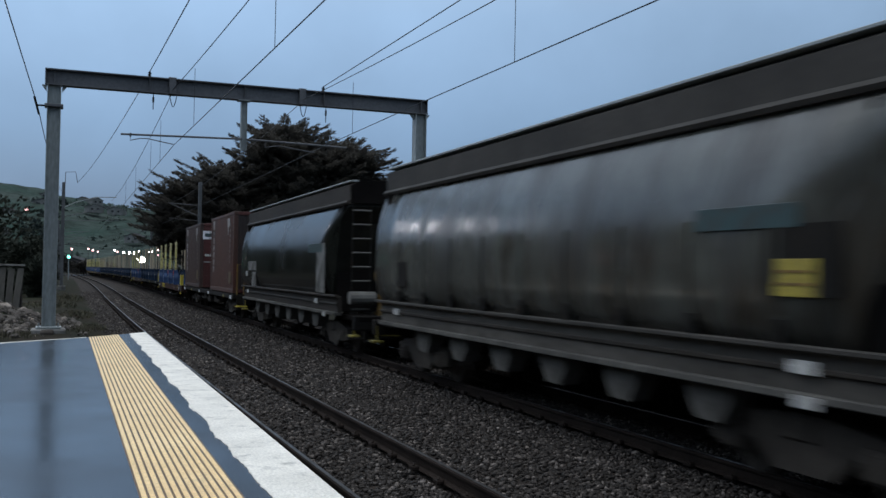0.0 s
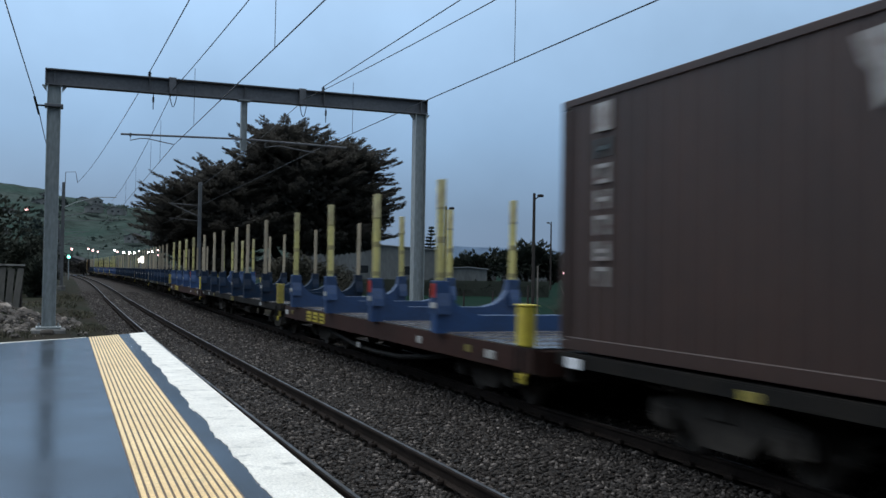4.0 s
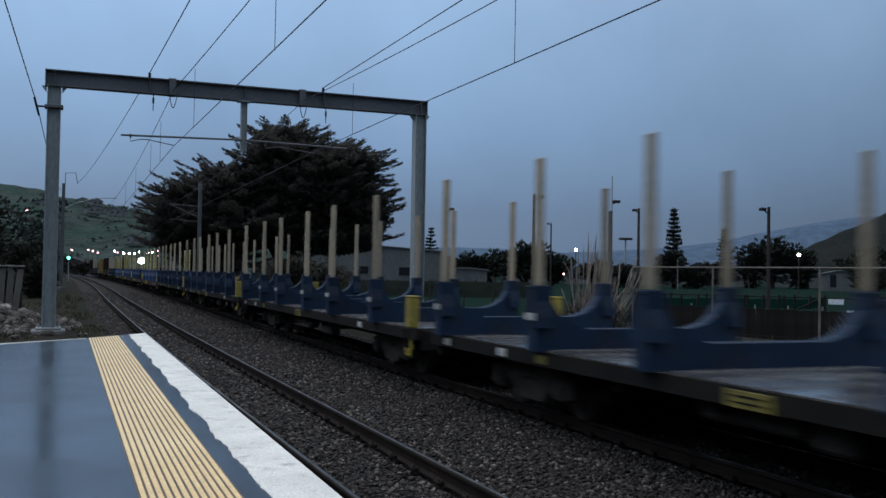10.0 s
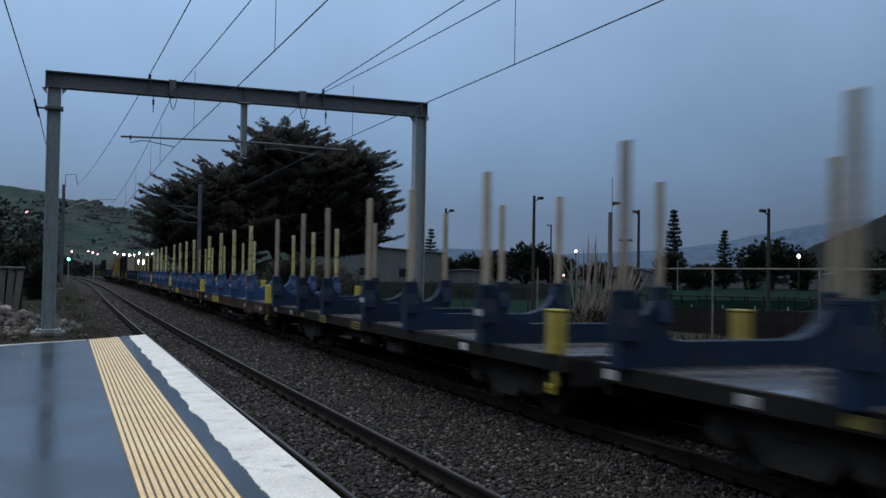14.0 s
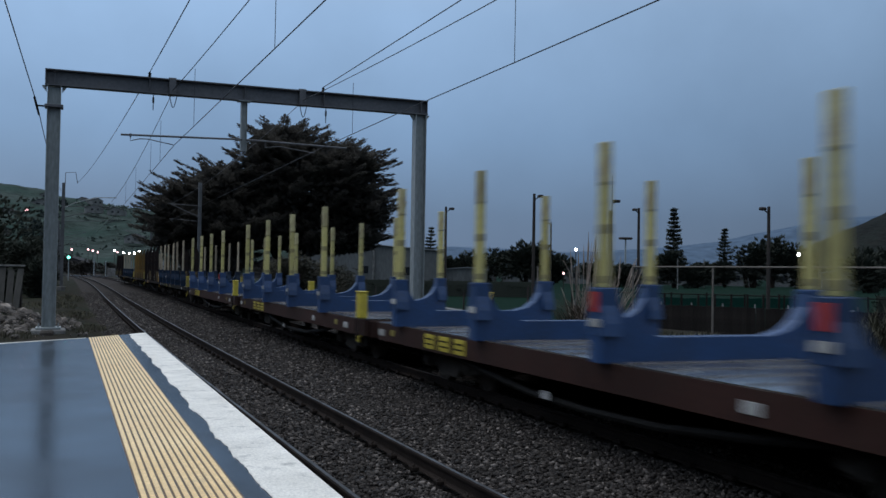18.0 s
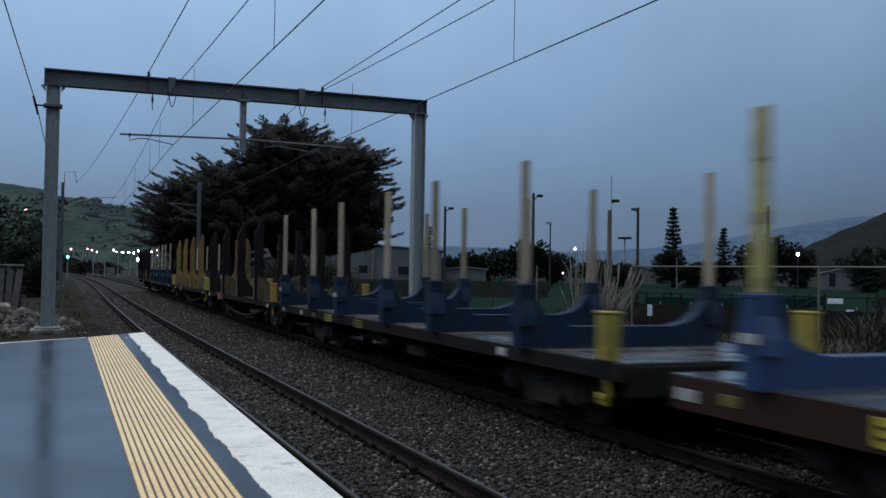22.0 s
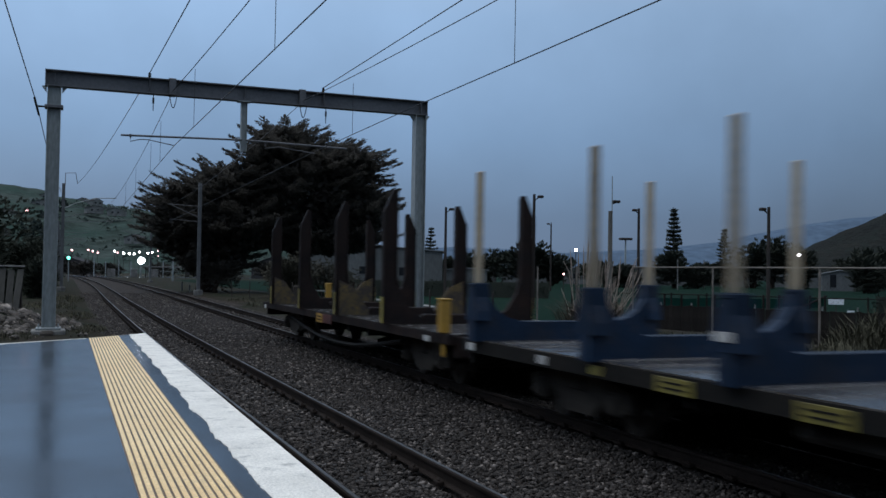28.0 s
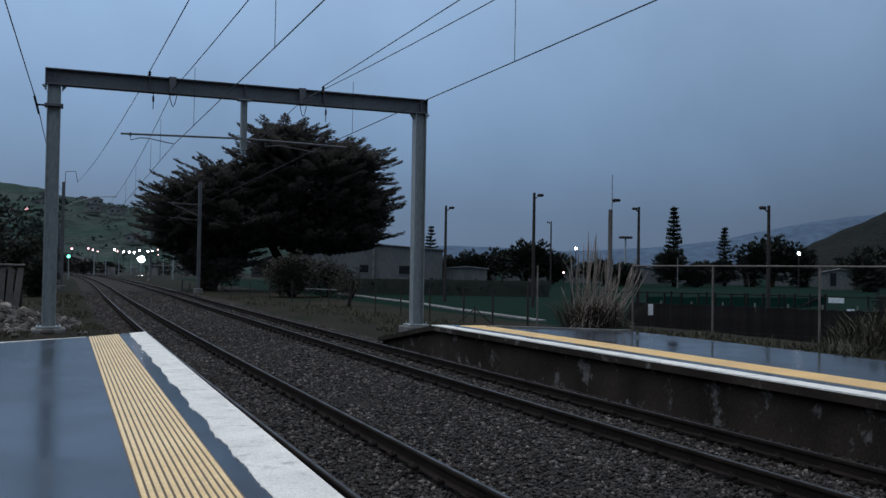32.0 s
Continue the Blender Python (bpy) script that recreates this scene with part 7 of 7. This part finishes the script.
def stake_wagon(s, mat, seed, label, foot, posts):
    L = 14.45 if seed == 5 else 13.5
    w = wagon("stanchion_wagon", s, L, label)
    underframe(w, L, "dark", (-L / 2 + 2.2, L / 2 - 2.2), M["stanchion"], depth=0.14, width=2.7)
    deck_plate(w, L, width=2.7, mat="deckdark")
    for i, r in enumerate(posts):
        cross = part("cross_beam", shared("xb" + mat, lambda: Mesh().box(0, 0, 0.975, 1.40, 0.16, 0.18, 0.02).data("cross_beam", M[mat])), None, w, at=pose(0, r - L / 2, 0))
        for sg in (-1, 1):
            st = part("stanchion", shared("stn" + mat, lambda: stanchion_mesh(mat)), None, w, at=pose(0, r - L / 2, 0, 0, 0, 0 if sg > 0 else 180))
            part("reflective_strip", shared("strip" + foot + mat, lambda: Mesh().box(1.396 if mat == "orange" else 1.466, 0, 1.14, 0.012, 0.13, 0.46, 0.003).data("reflective_strip", M[foot])), None, st, "pale reflective strip")
            if mat == "orange" or (i + seed) % 2 == 0:
                part("foot_gusset", shared("fg" + mat, lambda: Mesh().prism([(1.38, 0.89), (1.38, 1.62), (1.10, 1.50), (0.74, 1.0), (0.74, 0.89)], -0.085, -0.055).prism([(1.38, 0.89), (1.38, 1.62), (1.10, 1.50), (0.74, 1.0), (0.74, 0.89)], 0.055, 0.085).data("foot_gusset", M[mat if mat == "orange" else "rustyellow"])), None, st, "worn yellow foot gusset")
    end_box(w, 0.28 - L / 2, "grimeyellow" if mat == "orange" else "cabinet")
    if seed == 5:
        # the tail carries a cabinet at its end and a hand brake stand
        part("end_cabinet", shared("tailbox", lambda: Mesh().box(0, 0, 1.145, 0.16, 0.15, 0.50, 0.02).box(0, 0, 1.405, 0.18, 0.17, 0.03, 0.008).data("end_cabinet", M["cabinet"])), None, w, "orange-yellow end cabinet", at=pose(0.52, L / 2 - 0.2, 0.03))
        part("brake_stand", Mesh().box(-0.4, L / 2 - 0.15, 1.12, 0.22, 0.12, 0.5, 0.03).box(-0.4, L / 2 - 0.15, 0.92, 0.4, 0.2, 0.1, 0.02), M["bogie"], w, "grimy hand brake stand")
    at = 7.75 if seed == 5 else 10.5
    warning_bars(w, -1.358, at - L / 2, 0.76, 0.50, 0.20, 2, "cabinet")
    plate("number_panel", "dirtywhite", 0.26, 0.09, w, -1.357, 0.9 - L / 2, 0.78)
    plate("number_panel", "dirtywhite", 0.24, 0.10, w, -1.357, L - 0.4 - L / 2, 0.78)
    plate("side_panel", "boxdoor", 0.75, 0.19, w, -1.357, at - 0.65 - L / 2, 0.765)
    return w


def hopper_wagon(s, glossy, label):
    L = 13.65
    w = wagon("hopper_wagon", s, L, label)
    h = L / 2
    f0, f1 = -h + 0.65, h - 0.6
    mid, span = (f0 + f1) / 2, f1 - f0
    mat = M["hopper"] if glossy else M["hopperpale"]
    cm = M["coamingdark"] if glossy else M["coaming"]
    # curved side body, its ends cut back under the roof
    sec = [(1.16, 1.24), (1.26, 1.42), (1.30, 1.65), (1.31, 1.9), (1.308, 2.1), (1.295, 2.3), (1.265, 2.5), (1.225, 2.7), (1.17, 2.88), (1.11, 3.04), (1.06, 3.15), (1.03, 3.22)]
    ring = [(-x, z) for x, z in sec] + [(x, z) for x, z in sec[::-1]]
    def cut(z):
        return 0.88 if z < 2.25 else 0.88 - 0.83 * min((z - 2.25) / 0.85, 1.0)
    n, rows = len(ring), 12
    vs = []
    for r in range(rows + 1):
        for x, z in ring:
            front, rear = f0 + cut(z), f1 - 0.25 * cut(z)
            vs.append((x, front + (rear - front) * r / rows, z))
    fs = []
    for r in range(rows):
        for i in range(n):
            a, b = r * n + i, r * n + (i + 1) % n
            fs.append((a, b, b + n, a + n))
    skin = Mesh().add(vs, fs)
    skin.f += [tuple(range(n))[::-1], tuple(rows * n + i for i in range(n))]
    body = part("body", skin, mat, w, "smooth glossy curved steel sides" if glossy else "dull ribbed steel sides", True)
    body.data.polygons[-1].use_smooth = body.data.polygons[-2].use_smooth = False
    if not glossy:
        for k in range(9):
            y = f0 + 1.5 + k * (span - 3.0) / 8
            for sg in (-1, 1):
                part("rib", Mesh().tube([(sg * (x + 0.006), y, z) for x, z in sec[:6]], 0.022, 5), M["hopperpale"], body)
        for k in range(9):
            y = f0 + 1.5 + k * (span - 3.0) / 8
            part("rib_foot", Mesh().box(-1.27, y, 1.36, 0.07, 0.12, 0.22, 0.01), M["dark"], body)
    for sg in (-1, 1):
        part("eave_rail", Mesh().tube([(sg * 1.06, f0, 3.25), (sg * 1.06, f1, 3.25)], 0.05, 6), cm, w)
        part("side_sill", Mesh().prism([(sg * 1.10, 0.90), (sg * 1.20, 0.90), (sg * 1.21, 1.22), (sg * 1.12, 1.24)], f0 + 0.3, f1 - 0.3), M["coamingdark" if glossy else "palesill"], w)
        part("sill_flange", Mesh().box(sg * 1.19, mid, 0.865, 0.16, span - 0.6, 0.07, 0.01), M["chute"], w, "dusty lower sill flange")
        part("sill_rail", Mesh().box(sg * 1.225, mid, 1.08, 0.03, span - 0.6, 0.05, 0.01), M["sill" if glossy else "coamingdark"], w)
        part("ledge", Mesh().box(sg * 1.27, mid, 1.25, 0.08, span - 0.4, 0.05, 0.01), cm, w)
    part("coaming", Mesh().prism([(-1.04, 3.23), (-1.05, 3.62), (-0.88, 3.70), (0.88, 3.70), (1.05, 3.62), (1.04, 3.23)], f0, f1), cm, w, "dusty roof coaming")
    for sg in (-1, 1):
        part("roof_walkway", Mesh().box(sg * 0.95, mid, 3.705, 0.20, span, 0.035, 0.006), M["galv"], w)
    for k in range(5):
        part("roof_hatch", shared("hatch", lambda: Mesh().box(0, 0, 3.74, 0.9, 1.5, 0.09, 0.03).data("roof_hatch", M["sill"])), None, w, at=pose(0, f0 + 1.6 + k * (span - 3.2) / 4, 0))
    for k in range(6):
        y = f0 + 2.62 + k * 1.5
        for sg in (-1, 1):
            part("discharge_chute", shared("chute%d" % sg, lambda: Mesh().prism([(-0.36, 0.83), (0.36, 0.83), (0.30, 0.66), (0.17, 0.48), (-0.17, 0.48), (-0.30, 0.66)], min(sg * 0.86, sg * 1.12), max(sg * 0.86, sg * 1.12), "x").data("discharge_chute", M["chute"])), None, w, at=pose(0, y, 0))
    for sy in (-1, 1):
        e = f0 if sy < 0 else f1
        hs = sy * h
        part("end_platform", Mesh().box(0, (hs + e - sy * 1.0) / 2, 0.80, 2.0, abs(hs - e) + 1.0, 0.10, 0.01), M["endblack"], w)
        part("end_slope", Mesh().prism([(e - sy * 0.15, 3.22), (e - sy * 1.05, 2.15), (e - sy * 1.75, 0.95), (e - sy * 1.85, 0.95), (e - sy * 1.15, 2.2), (e - sy * 0.3, 3.22)], -1.12, 1.12, "x"), M["endblack"], w)
        part("end_wall", Mesh().box(0, e - sy * (0.72 if sy < 0 else 0.34), 2.05, 2.2, 0.06, 2.3, 0.01), M["endblack"], w, "matt black end wall")
        part("end_panel", Mesh().prism([(-1.02, 3.24), (-1.03, 3.60), (-0.80, 3.73), (0.80, 3.73), (1.03, 3.60), (1.02, 3.24)], e - 0.02, e + 0.02), M["endblack"], w)
        for sx in (-0.78, 0.78):
            ladder = part("end_ladder", Mesh().tube([(sx - 0.2, e, 0.85), (sx - 0.2, e, 3.5)], 0.018, 5).tube([(sx + 0.2, e, 0.85), (sx + 0.2, e, 3.5)], 0.018, 5), M["dark"], w)
            for k in range(8):
                part("rung", shared("rung", lambda: Mesh().tube([(-0.2, 0, 0), (0.2, 0, 0)], 0.018, 5).data("rung", M["rung"])), None, ladder, at=pose(sx, e - 0.01, 0.98 + k * 0.30))
        part("headstock", Mesh().box(0, hs - sy * 0.08, 0.72, 2.2, 0.14, 0.30, 0.02), M["dark"], w)
        coupler(w, hs, sy)
        for sx in (-1, 1):
            part("step", Mesh().box(sx * 1.05, hs - sy * 0.15, 0.45, 0.22, 0.16, 0.05, 0.01).tube([(sx * 1.05, hs - sy * 0.15, 0.45), (sx * 1.05, hs - sy * 0.15, 0.75)], 0.02, 5), M["dirtyyellow"], w, "yellow shunter's step")
    e = f0 - 0.12
    hx = -0.33
    hb = part("brake_stand", Mesh().prism([(hx - 0.11, 0.78), (hx + 0.11, 0.78), (hx + 0.07, 1.50), (hx - 0.07, 1.50)], e - 0.05, e + 0.05), M["dimorange"], w, "yellow hand brake stand")
    part("coupler_guard", Mesh().box(hx, -h - 0.05, 0.56, 0.42, 0.06, 0.22, 0.02).box(hx - 0.30, -h - 0.04, 0.70, 0.14, 0.06, 0.14, 0.02).box(hx + 0.28, -h - 0.04, 0.68, 0.10, 0.06, 0.14, 0.02), M["dirtyyellow"], w, "yellow coupler plate")
    part("hand_wheel", Mesh().tube([(hx + 0.20 * math.cos(a * math.pi / 8), e - 0.08, 1.70 + 0.20 * math.sin(a * math.pi / 8)) for a in range(17)], 0.022, 6).tube([(hx - 0.2, e - 0.08, 1.70), (hx + 0.2, e - 0.08, 1.70)], 0.015, 5).tube([(hx, e - 0.08, 1.50), (hx, e - 0.08, 1.90)], 0.015, 5).tube([(hx, e - 0.07, 1.68), (hx, e + 0.03, 1.68)], 0.17, 14), M["dimorange"], hb, "yellow brake hand wheel")
    part("air_tank", Mesh().tube([(-1.06, e, 1.22), (-0.96, e, 1.22), (-0.5, e, 1.22)], 0.14, 12), M["rung"], w, "pale round air tank")
    part("air_tank", Mesh().tube([(0.42, e, 1.22), (0.98, e, 1.22)], 0.13, 12), M["chute"], w)
    for sg in (-1, 1):
        for y in (f0 + (2.0 if glossy else 1.25), f1 - 1.3):
            plate("number_panel", "dirtywhite", 0.28, 0.11, w, sg * 1.265, y, 1.10)
        plate("number_panel", "dirtywhite", 0.26, 0.10, w, sg * 1.275, f0 + 1.2, 0.83)
        plate("roof_patch", "teal", 1.3, 0.20, w, sg * 1.318, f0 + 1.9, 2.30, "faded teal stripe")
        if glossy:
            plate("data_panel", "bare", 0.75, 1.1, w, sg * 1.317, f0 + 1.40, 1.85, "pale data panel")
            plate("data_panel", "bare", 1.35, 0.28, w, sg * 1.315, f1 - 2.25, 1.90, "pale worn panel")
            plate("data_panel", "bare", 0.65, 0.42, w, sg * 1.312, f1 - 2.6, 1.50, "pale rubbed patch")
            plate("data_panel", "dirtywhite", 0.28, 0.16, w, sg * 1.318, f1 - 1.35, 1.66, "small white panel")
        else:
            dp = part("data_panel", Mesh().box(sg * 1.314, f0 + 1.22, 1.94, 0.012, 0.82, 0.58, 0.003), M["dark"], w, "dark data panel")
            yp = part("yellow_panel", Mesh().box(sg * 1.322, f0 + 1.28, 1.80, 0.012, 0.46, 0.30, 0.003), M["grimeyellow"], dp, "yellow panel with lettering bars")
            for k in range(2):
                part("lettering", Mesh().box(sg * 1.330, f0 + 1.28, 1.75 + 0.10 * k, 0.006, 0.36, 0.022), M["orange"], dp)
            plate("data_panel", "dark", 0.5, 0.42, w, sg * 1.314, f1 - 1.7, 1.75)
    for y in (-h + 2.3, h - 2.3):
        bogie(w, y)
    return w


def container(s, label, doors, paint):
    L, W, H, z0 = 6.058, 2.438, 2.896, 0.93
    c = thing("shipping_container", pose(line_far(s + L / 2), s + L / 2, 0), label, "container", "containers on the flat wagon")
    WAGONS.append((c, s + L / 2))
    h = L / 2
    for sx in (-1, 1):
        # corrugated side sheet
        prof, y, k = [], -h + 0.16, 0
        while y < h - 0.16:
            d = 0.022 * (k % 2)
            prof += [(y, d), (min(y + 0.072, h - 0.16), d)]
            y += 0.072 + 0.068
            k += 1
        pts = [(sx * (W / 2 - 0.012 - d), yy) for yy, d in prof] + [(sx * (W / 2 - 0.08), h - 0.16), (sx * (W / 2 - 0.08), -h + 0.16)]
        part("side_panel", Mesh().prism(pts, z0 + 0.14, z0 + H - 0.08, "z"), M[paint], c, "maroon corrugated side")
        for z, t in ((z0 + 0.075, 0.15), (z0 + H - 0.045, 0.085)):
            part("side_rail", Mesh().box(sx * (W / 2 - 0.04), 0, z, 0.08, L - 0.30, t, 0.008), M[paint], c)
        for sy in (-1, 1):
            post = part("corner_post", Mesh().box(sx * (W / 2 - 0.08), sy * (h - 0.075), z0 + H / 2, 0.16, 0.15, H - 0.24, 0.01), M[paint], c)
            for z in (z0 + 0.059, z0 + H - 0.059):
                part("corner_casting", Mesh().box(sx * (W / 2 - 0.081), sy * (h - 0.089), z, 0.166, 0.182, 0.118, 0.012), M[paint], post)
    part("roof", Mesh().box(0, 0, z0 + H - 0.05, W - 0.18, L - 0.34, 0.03).box(0, 0, z0 + H - 0.032, W - 0.5, L - 0.8, 0.012), M[paint], c)
    part("floor", Mesh().box(0, 0, z0 + 0.11, W - 0.18, L - 0.34, 0.10), M["dark"], c)
    part("end_panel", Mesh().box(0, h - 0.05, z0 + H / 2, W - 0.34, 0.05, H - 0.28), M[paint], c)
    for z in (z0 + 0.07, z0 + H - 0.06):
        part("end_rail", Mesh().box(0, -h + 0.07, z, W - 0.34, 0.13, 0.12, 0.01), M["boxdoor"], c)
    if doors:
        for sx in (-1, 1):
            door = part("door", Mesh().box(sx * 0.53, -h + 0.05, z0 + H / 2, 1.03, 0.05, H - 0.28, 0.008), M["boxdoor"], c, "red-brown container door leaf")
            for k in range(6):
                part("door_panel", Mesh().box(sx * 0.53, -h + 0.018, z0 + 0.42 + k * 0.42, 0.86, 0.03, 0.25, 0.012), M["boxdoor"], door)
            for o in (0.25, 0.78):
                part("lock_rod", Mesh().tube([(sx * o, -h + 0.0, z0 + 0.16), (sx * o, -h + 0.0, z0 + H - 0.16)], 0.018, 6), M["boxdoor"], door)
                part("lock_handle", Mesh().box(sx * (o + 0.1), -h - 0.012, z0 + 1.15, 0.3, 0.02, 0.035, 0.005), M["galv"], door)
            if sx < 0:
                part("placard", Mesh().box(-0.84, -h - 0.001, z0 + 2.36, 0.50, 0.012, 0.38, 0.004), M["reflect"], door, "white placard with a pale blue patch")
                part("placard_print", Mesh().box(-0.84, -h - 0.009, z0 + 2.36, 0.34, 0.006, 0.16), M["teal"], door)
                for x, z, ww, hh in ((-0.40, 2.33, 0.20, 0.19), (-0.84, 1.45, 0.28, 0.10), (-0.38, 0.36, 0.19, 0.12)):
                    part("sticker", Mesh().box(x, -h - 0.001, z0 + z, ww, 0.012, hh, 0.003), M["dirtywhite"], door)
            else:
                for x, z, ww in ((0.42, 2.40, 0.24), (0.85, 2.38, 0.44), (0.80, 2.20, 0.26), (0.42, 1.49, 0.24), (0.85, 1.49, 0.42), (0.42, 1.34, 0.24), (0.85, 1.34, 0.42), (0.42, 1.18, 0.26), (0.85, 1.18, 0.42), (0.42, 1.02, 0.26), (0.85, 1.02, 0.42), (0.72, 0.28, 0.16)):
                    part("lettering", Mesh().box(x, -h - 0.001, z0 + z, ww, 0.012, 0.085, 0.003), M["faint"], door)
    else:
        prof = []
        for k in range(14):
            d, x = 0.03 * (k % 2), -1.05 + k * 0.15
            prof += [(x, -h + 0.03 + d), (x + 0.12, -h + 0.03 + d)]
        part("front_panel", Mesh().prism(prof + [(1.04, -h + 0.09), (-1.05, -h + 0.09)], z0 + 0.13, z0 + H - 0.12, "z"), M["boxend"], c, "dark corrugated end wall")
        for k in range(7):
            part("marking", Mesh().box(-0.62 + k * 0.2, -h + 0.02, z0 + H - 0.45 + 0.02 * math.sin(k * 2.0), 0.15, 0.02, 0.17 + 0.03 * math.sin(k * 3.1), 0.004), M["mark"], c, "worn white marking")
    # worn markings painted on the sides: plain blocks
    for sx in (-1, 1):
        x = sx * (W / 2 + 0.001)
        yl = h - 0.92 if sx < 0 else -h + 0.92
        part("marking", Mesh().box(x, yl, z0 + H - 0.30, 0.012, 0.36, 0.32, 0.003).box(x, yl, z0 + H - 0.30, 0.016, 0.36, 0.03), M["mark"], c, "white square marking")
        for k in range(6):
            # worn letters one above another: hollow blocks
            zk, bar = z0 + H - 0.64 - k * 0.282, Mesh()
            bar.box(x, yl - 0.12, zk, 0.012, 0.07, 0.21, 0.002).box(x, yl + 0.12, zk, 0.012, 0.07, 0.21, 0.002)
            bar.box(x, yl, zk + (0.085 if k % 2 else 0.0), 0.012, 0.17, 0.045, 0.002)
            if k in (1, 4):
                bar.box(x, yl, zk - 0.085, 0.012, 0.17, 0.045, 0.002)
            part("marking", bar, M["teal" if k == 0 else "mark"], c)
        yr = -h + 1.22 if sx < 0 else h - 1.22
        part("marking", Mesh().prism([(yr - 0.30, z0 + H - 0.24), (yr - 0.05, z0 + H - 0.18), (yr + 0.33, z0 + H - 0.20), (yr + 0.24, z0 + H - 0.42), (yr + 0.14, z0 + H - 0.52), (yr + 0.10, z0 + H - 0.80), (yr - 0.04, z0 + H - 0.72), (yr - 0.12, z0 + H - 0.50), (yr - 0.26, z0 + H - 0.44)], min(x, x + sx * 0.006), max(x, x + sx * 0.006), "x"), M["mark"], c, "torn pale emblem patch")
        for k in range(8):
            part("lettering", Mesh().box(x, yr - 0.45, z0 + H - 0.45 - k * 0.19, 0.012, 0.24, 0.10, 0.003), M["faint"], c)
        part("data_patch", Mesh().box(x, yr - 0.45, z0 + 0.55, 0.012, 0.5, 0.42, 0.003), M["fadedyellow"], c, "faded yellow data patch")
    return c


def container_wagon(s):
    L = 16.3
    w = wagon("container_wagon", s, L, "dark flat container wagon with white end plates")
    underframe(w, L, "dark", (-L / 2 + 2.6, L / 2 - 2.6), M["dark"], depth=0.13, fish=False)
    deck_plate(w, L, mat="dark")
    for y, ww, hh in ((5.6, 1.2, 0.3), (7.9, 0.6, 0.34), (9.6, 1.5, 0.26)):
        part("brake_gear", Mesh().box(-0.95, y - L / 2, 0.72 - hh / 2, 0.24, ww, hh, 0.04), M["bogie"], w, "dusty brake gear")
    for y in (0.57, 6.65, 9.85, L - 0.4):
        plate("number_panel", "reflect", 0.34, 0.12, w, -1.257, y - L / 2, 0.79)
        plate("number_panel", "dirtywhite", 0.30, 0.10, w, 1.257, y - L / 2, 0.79)
    for y in (2.3, 12.9):
        plate("side_reflector", "dirtyyellow", 0.26, 0.09, w, -1.257, y - L / 2, 0.79)
    for sx in (-1, 1):
        part("end_handrail", Mesh().tube([(sx * 1.10, -L / 2 + 0.08, 0.85), (sx * 1.10, -L / 2 + 0.08, 1.95), (sx * 0.86, -L / 2 + 0.08, 1.95), (sx * 0.86, -L / 2 + 0.08, 0.85)], 0.028, 6), M["dimorange"], w, "rusty orange end handrail")
    for y in (-L / 2 + 0.05,):
        part("shunting_step", Mesh().box(-0.95, y - 0.05, 0.48, 0.4, 0.2, 0.05, 0.01).tube([(-1.1, y, 0.48), (-1.1, y, 0.8)], 0.02, 5), M["yellow"], w)
    return w


def build_train():
    hopper_wagon(4.07, False, "dull grey ribbed covered hopper wagon with dusty roof")
    hopper_wagon(18.97, True, "glossy dark grey covered hopper wagon with curved sides")
    container_wagon(33.85)
    container(34.2, "maroon high corrugated container with worn white markings", False, "box")
    container(44.1, "maroon high corrugated container, placard on its door", True, "box2")
    for s in (50.55, 82.3, 166.3, 181.45, 196.45, 211.65):
        log_wagon_brown(s, int(s))
    for s, plates in ((65.24, (8.3,)), (97.28, (9.2,)), (114.53, (8.5,)), (132.0, (8.35, 10.95)), (149.2, (8.4, 11.0)), (226.63, (9.35, 11.6)), (272.59, (9.6, 11.5))):
        log_wagon_black(s, int(s), plates)
    stake_wagon(244.07, "stanchion", 4, "dark stanchion wagon with tall tapered steel posts", "grimestrip", (2.5, 5.7, 9.02, 12.33))
    stake_wagon(258.28, "orange", 4, "stanchion wagon with tall weathered yellow posts", "grimestrip", (2.5, 5.85, 9.08, 12.35))
    stake_wagon(289.68, "stanchion", 5, "dark stanchion wagon at the train's tail", "dirtyyellow", (2.89, 6.11, 9.39, 12.76))


build_train()


def motions():
    """The train rolls past, slowing a little, and leaves the far platform in view."""
    for ob, mid in WAGONS:
        rows = []
        for i in range(65):
            t = i * 0.5
            y = mid - run(t)
            turn = math.degrees(math.atan2(line_far(y + 4) - line_far(y - 4), 8.0))
            rows.append((t, pose((line_far(y + 4) + line_far(y - 4)) / 2, y, 0, 0, 0, -turn)))
        walk(ob, rows)
    for wheel, offset, y0 in TURNING:
        # each wheelset rolls while it is in sight
        rows = []
        for f in range(1, frame(32.0) + 1):
            t = (f - 1) / FPS
            if -1.5 < y0 - run(t) < 46:
                rows.append((t, pose(0, offset, 0.36, math.degrees(run(t) / 0.36) % 360)))
        if rows and rows[0][0] > 0:
            rows.insert(0, (0.0, rows[0][1]))
        if rows and rows[-1][0] < 32.0:
            rows.append((32.0, rows[-1][1]))
        if len(rows) > 2:
            walk(wheel, rows)


motions()
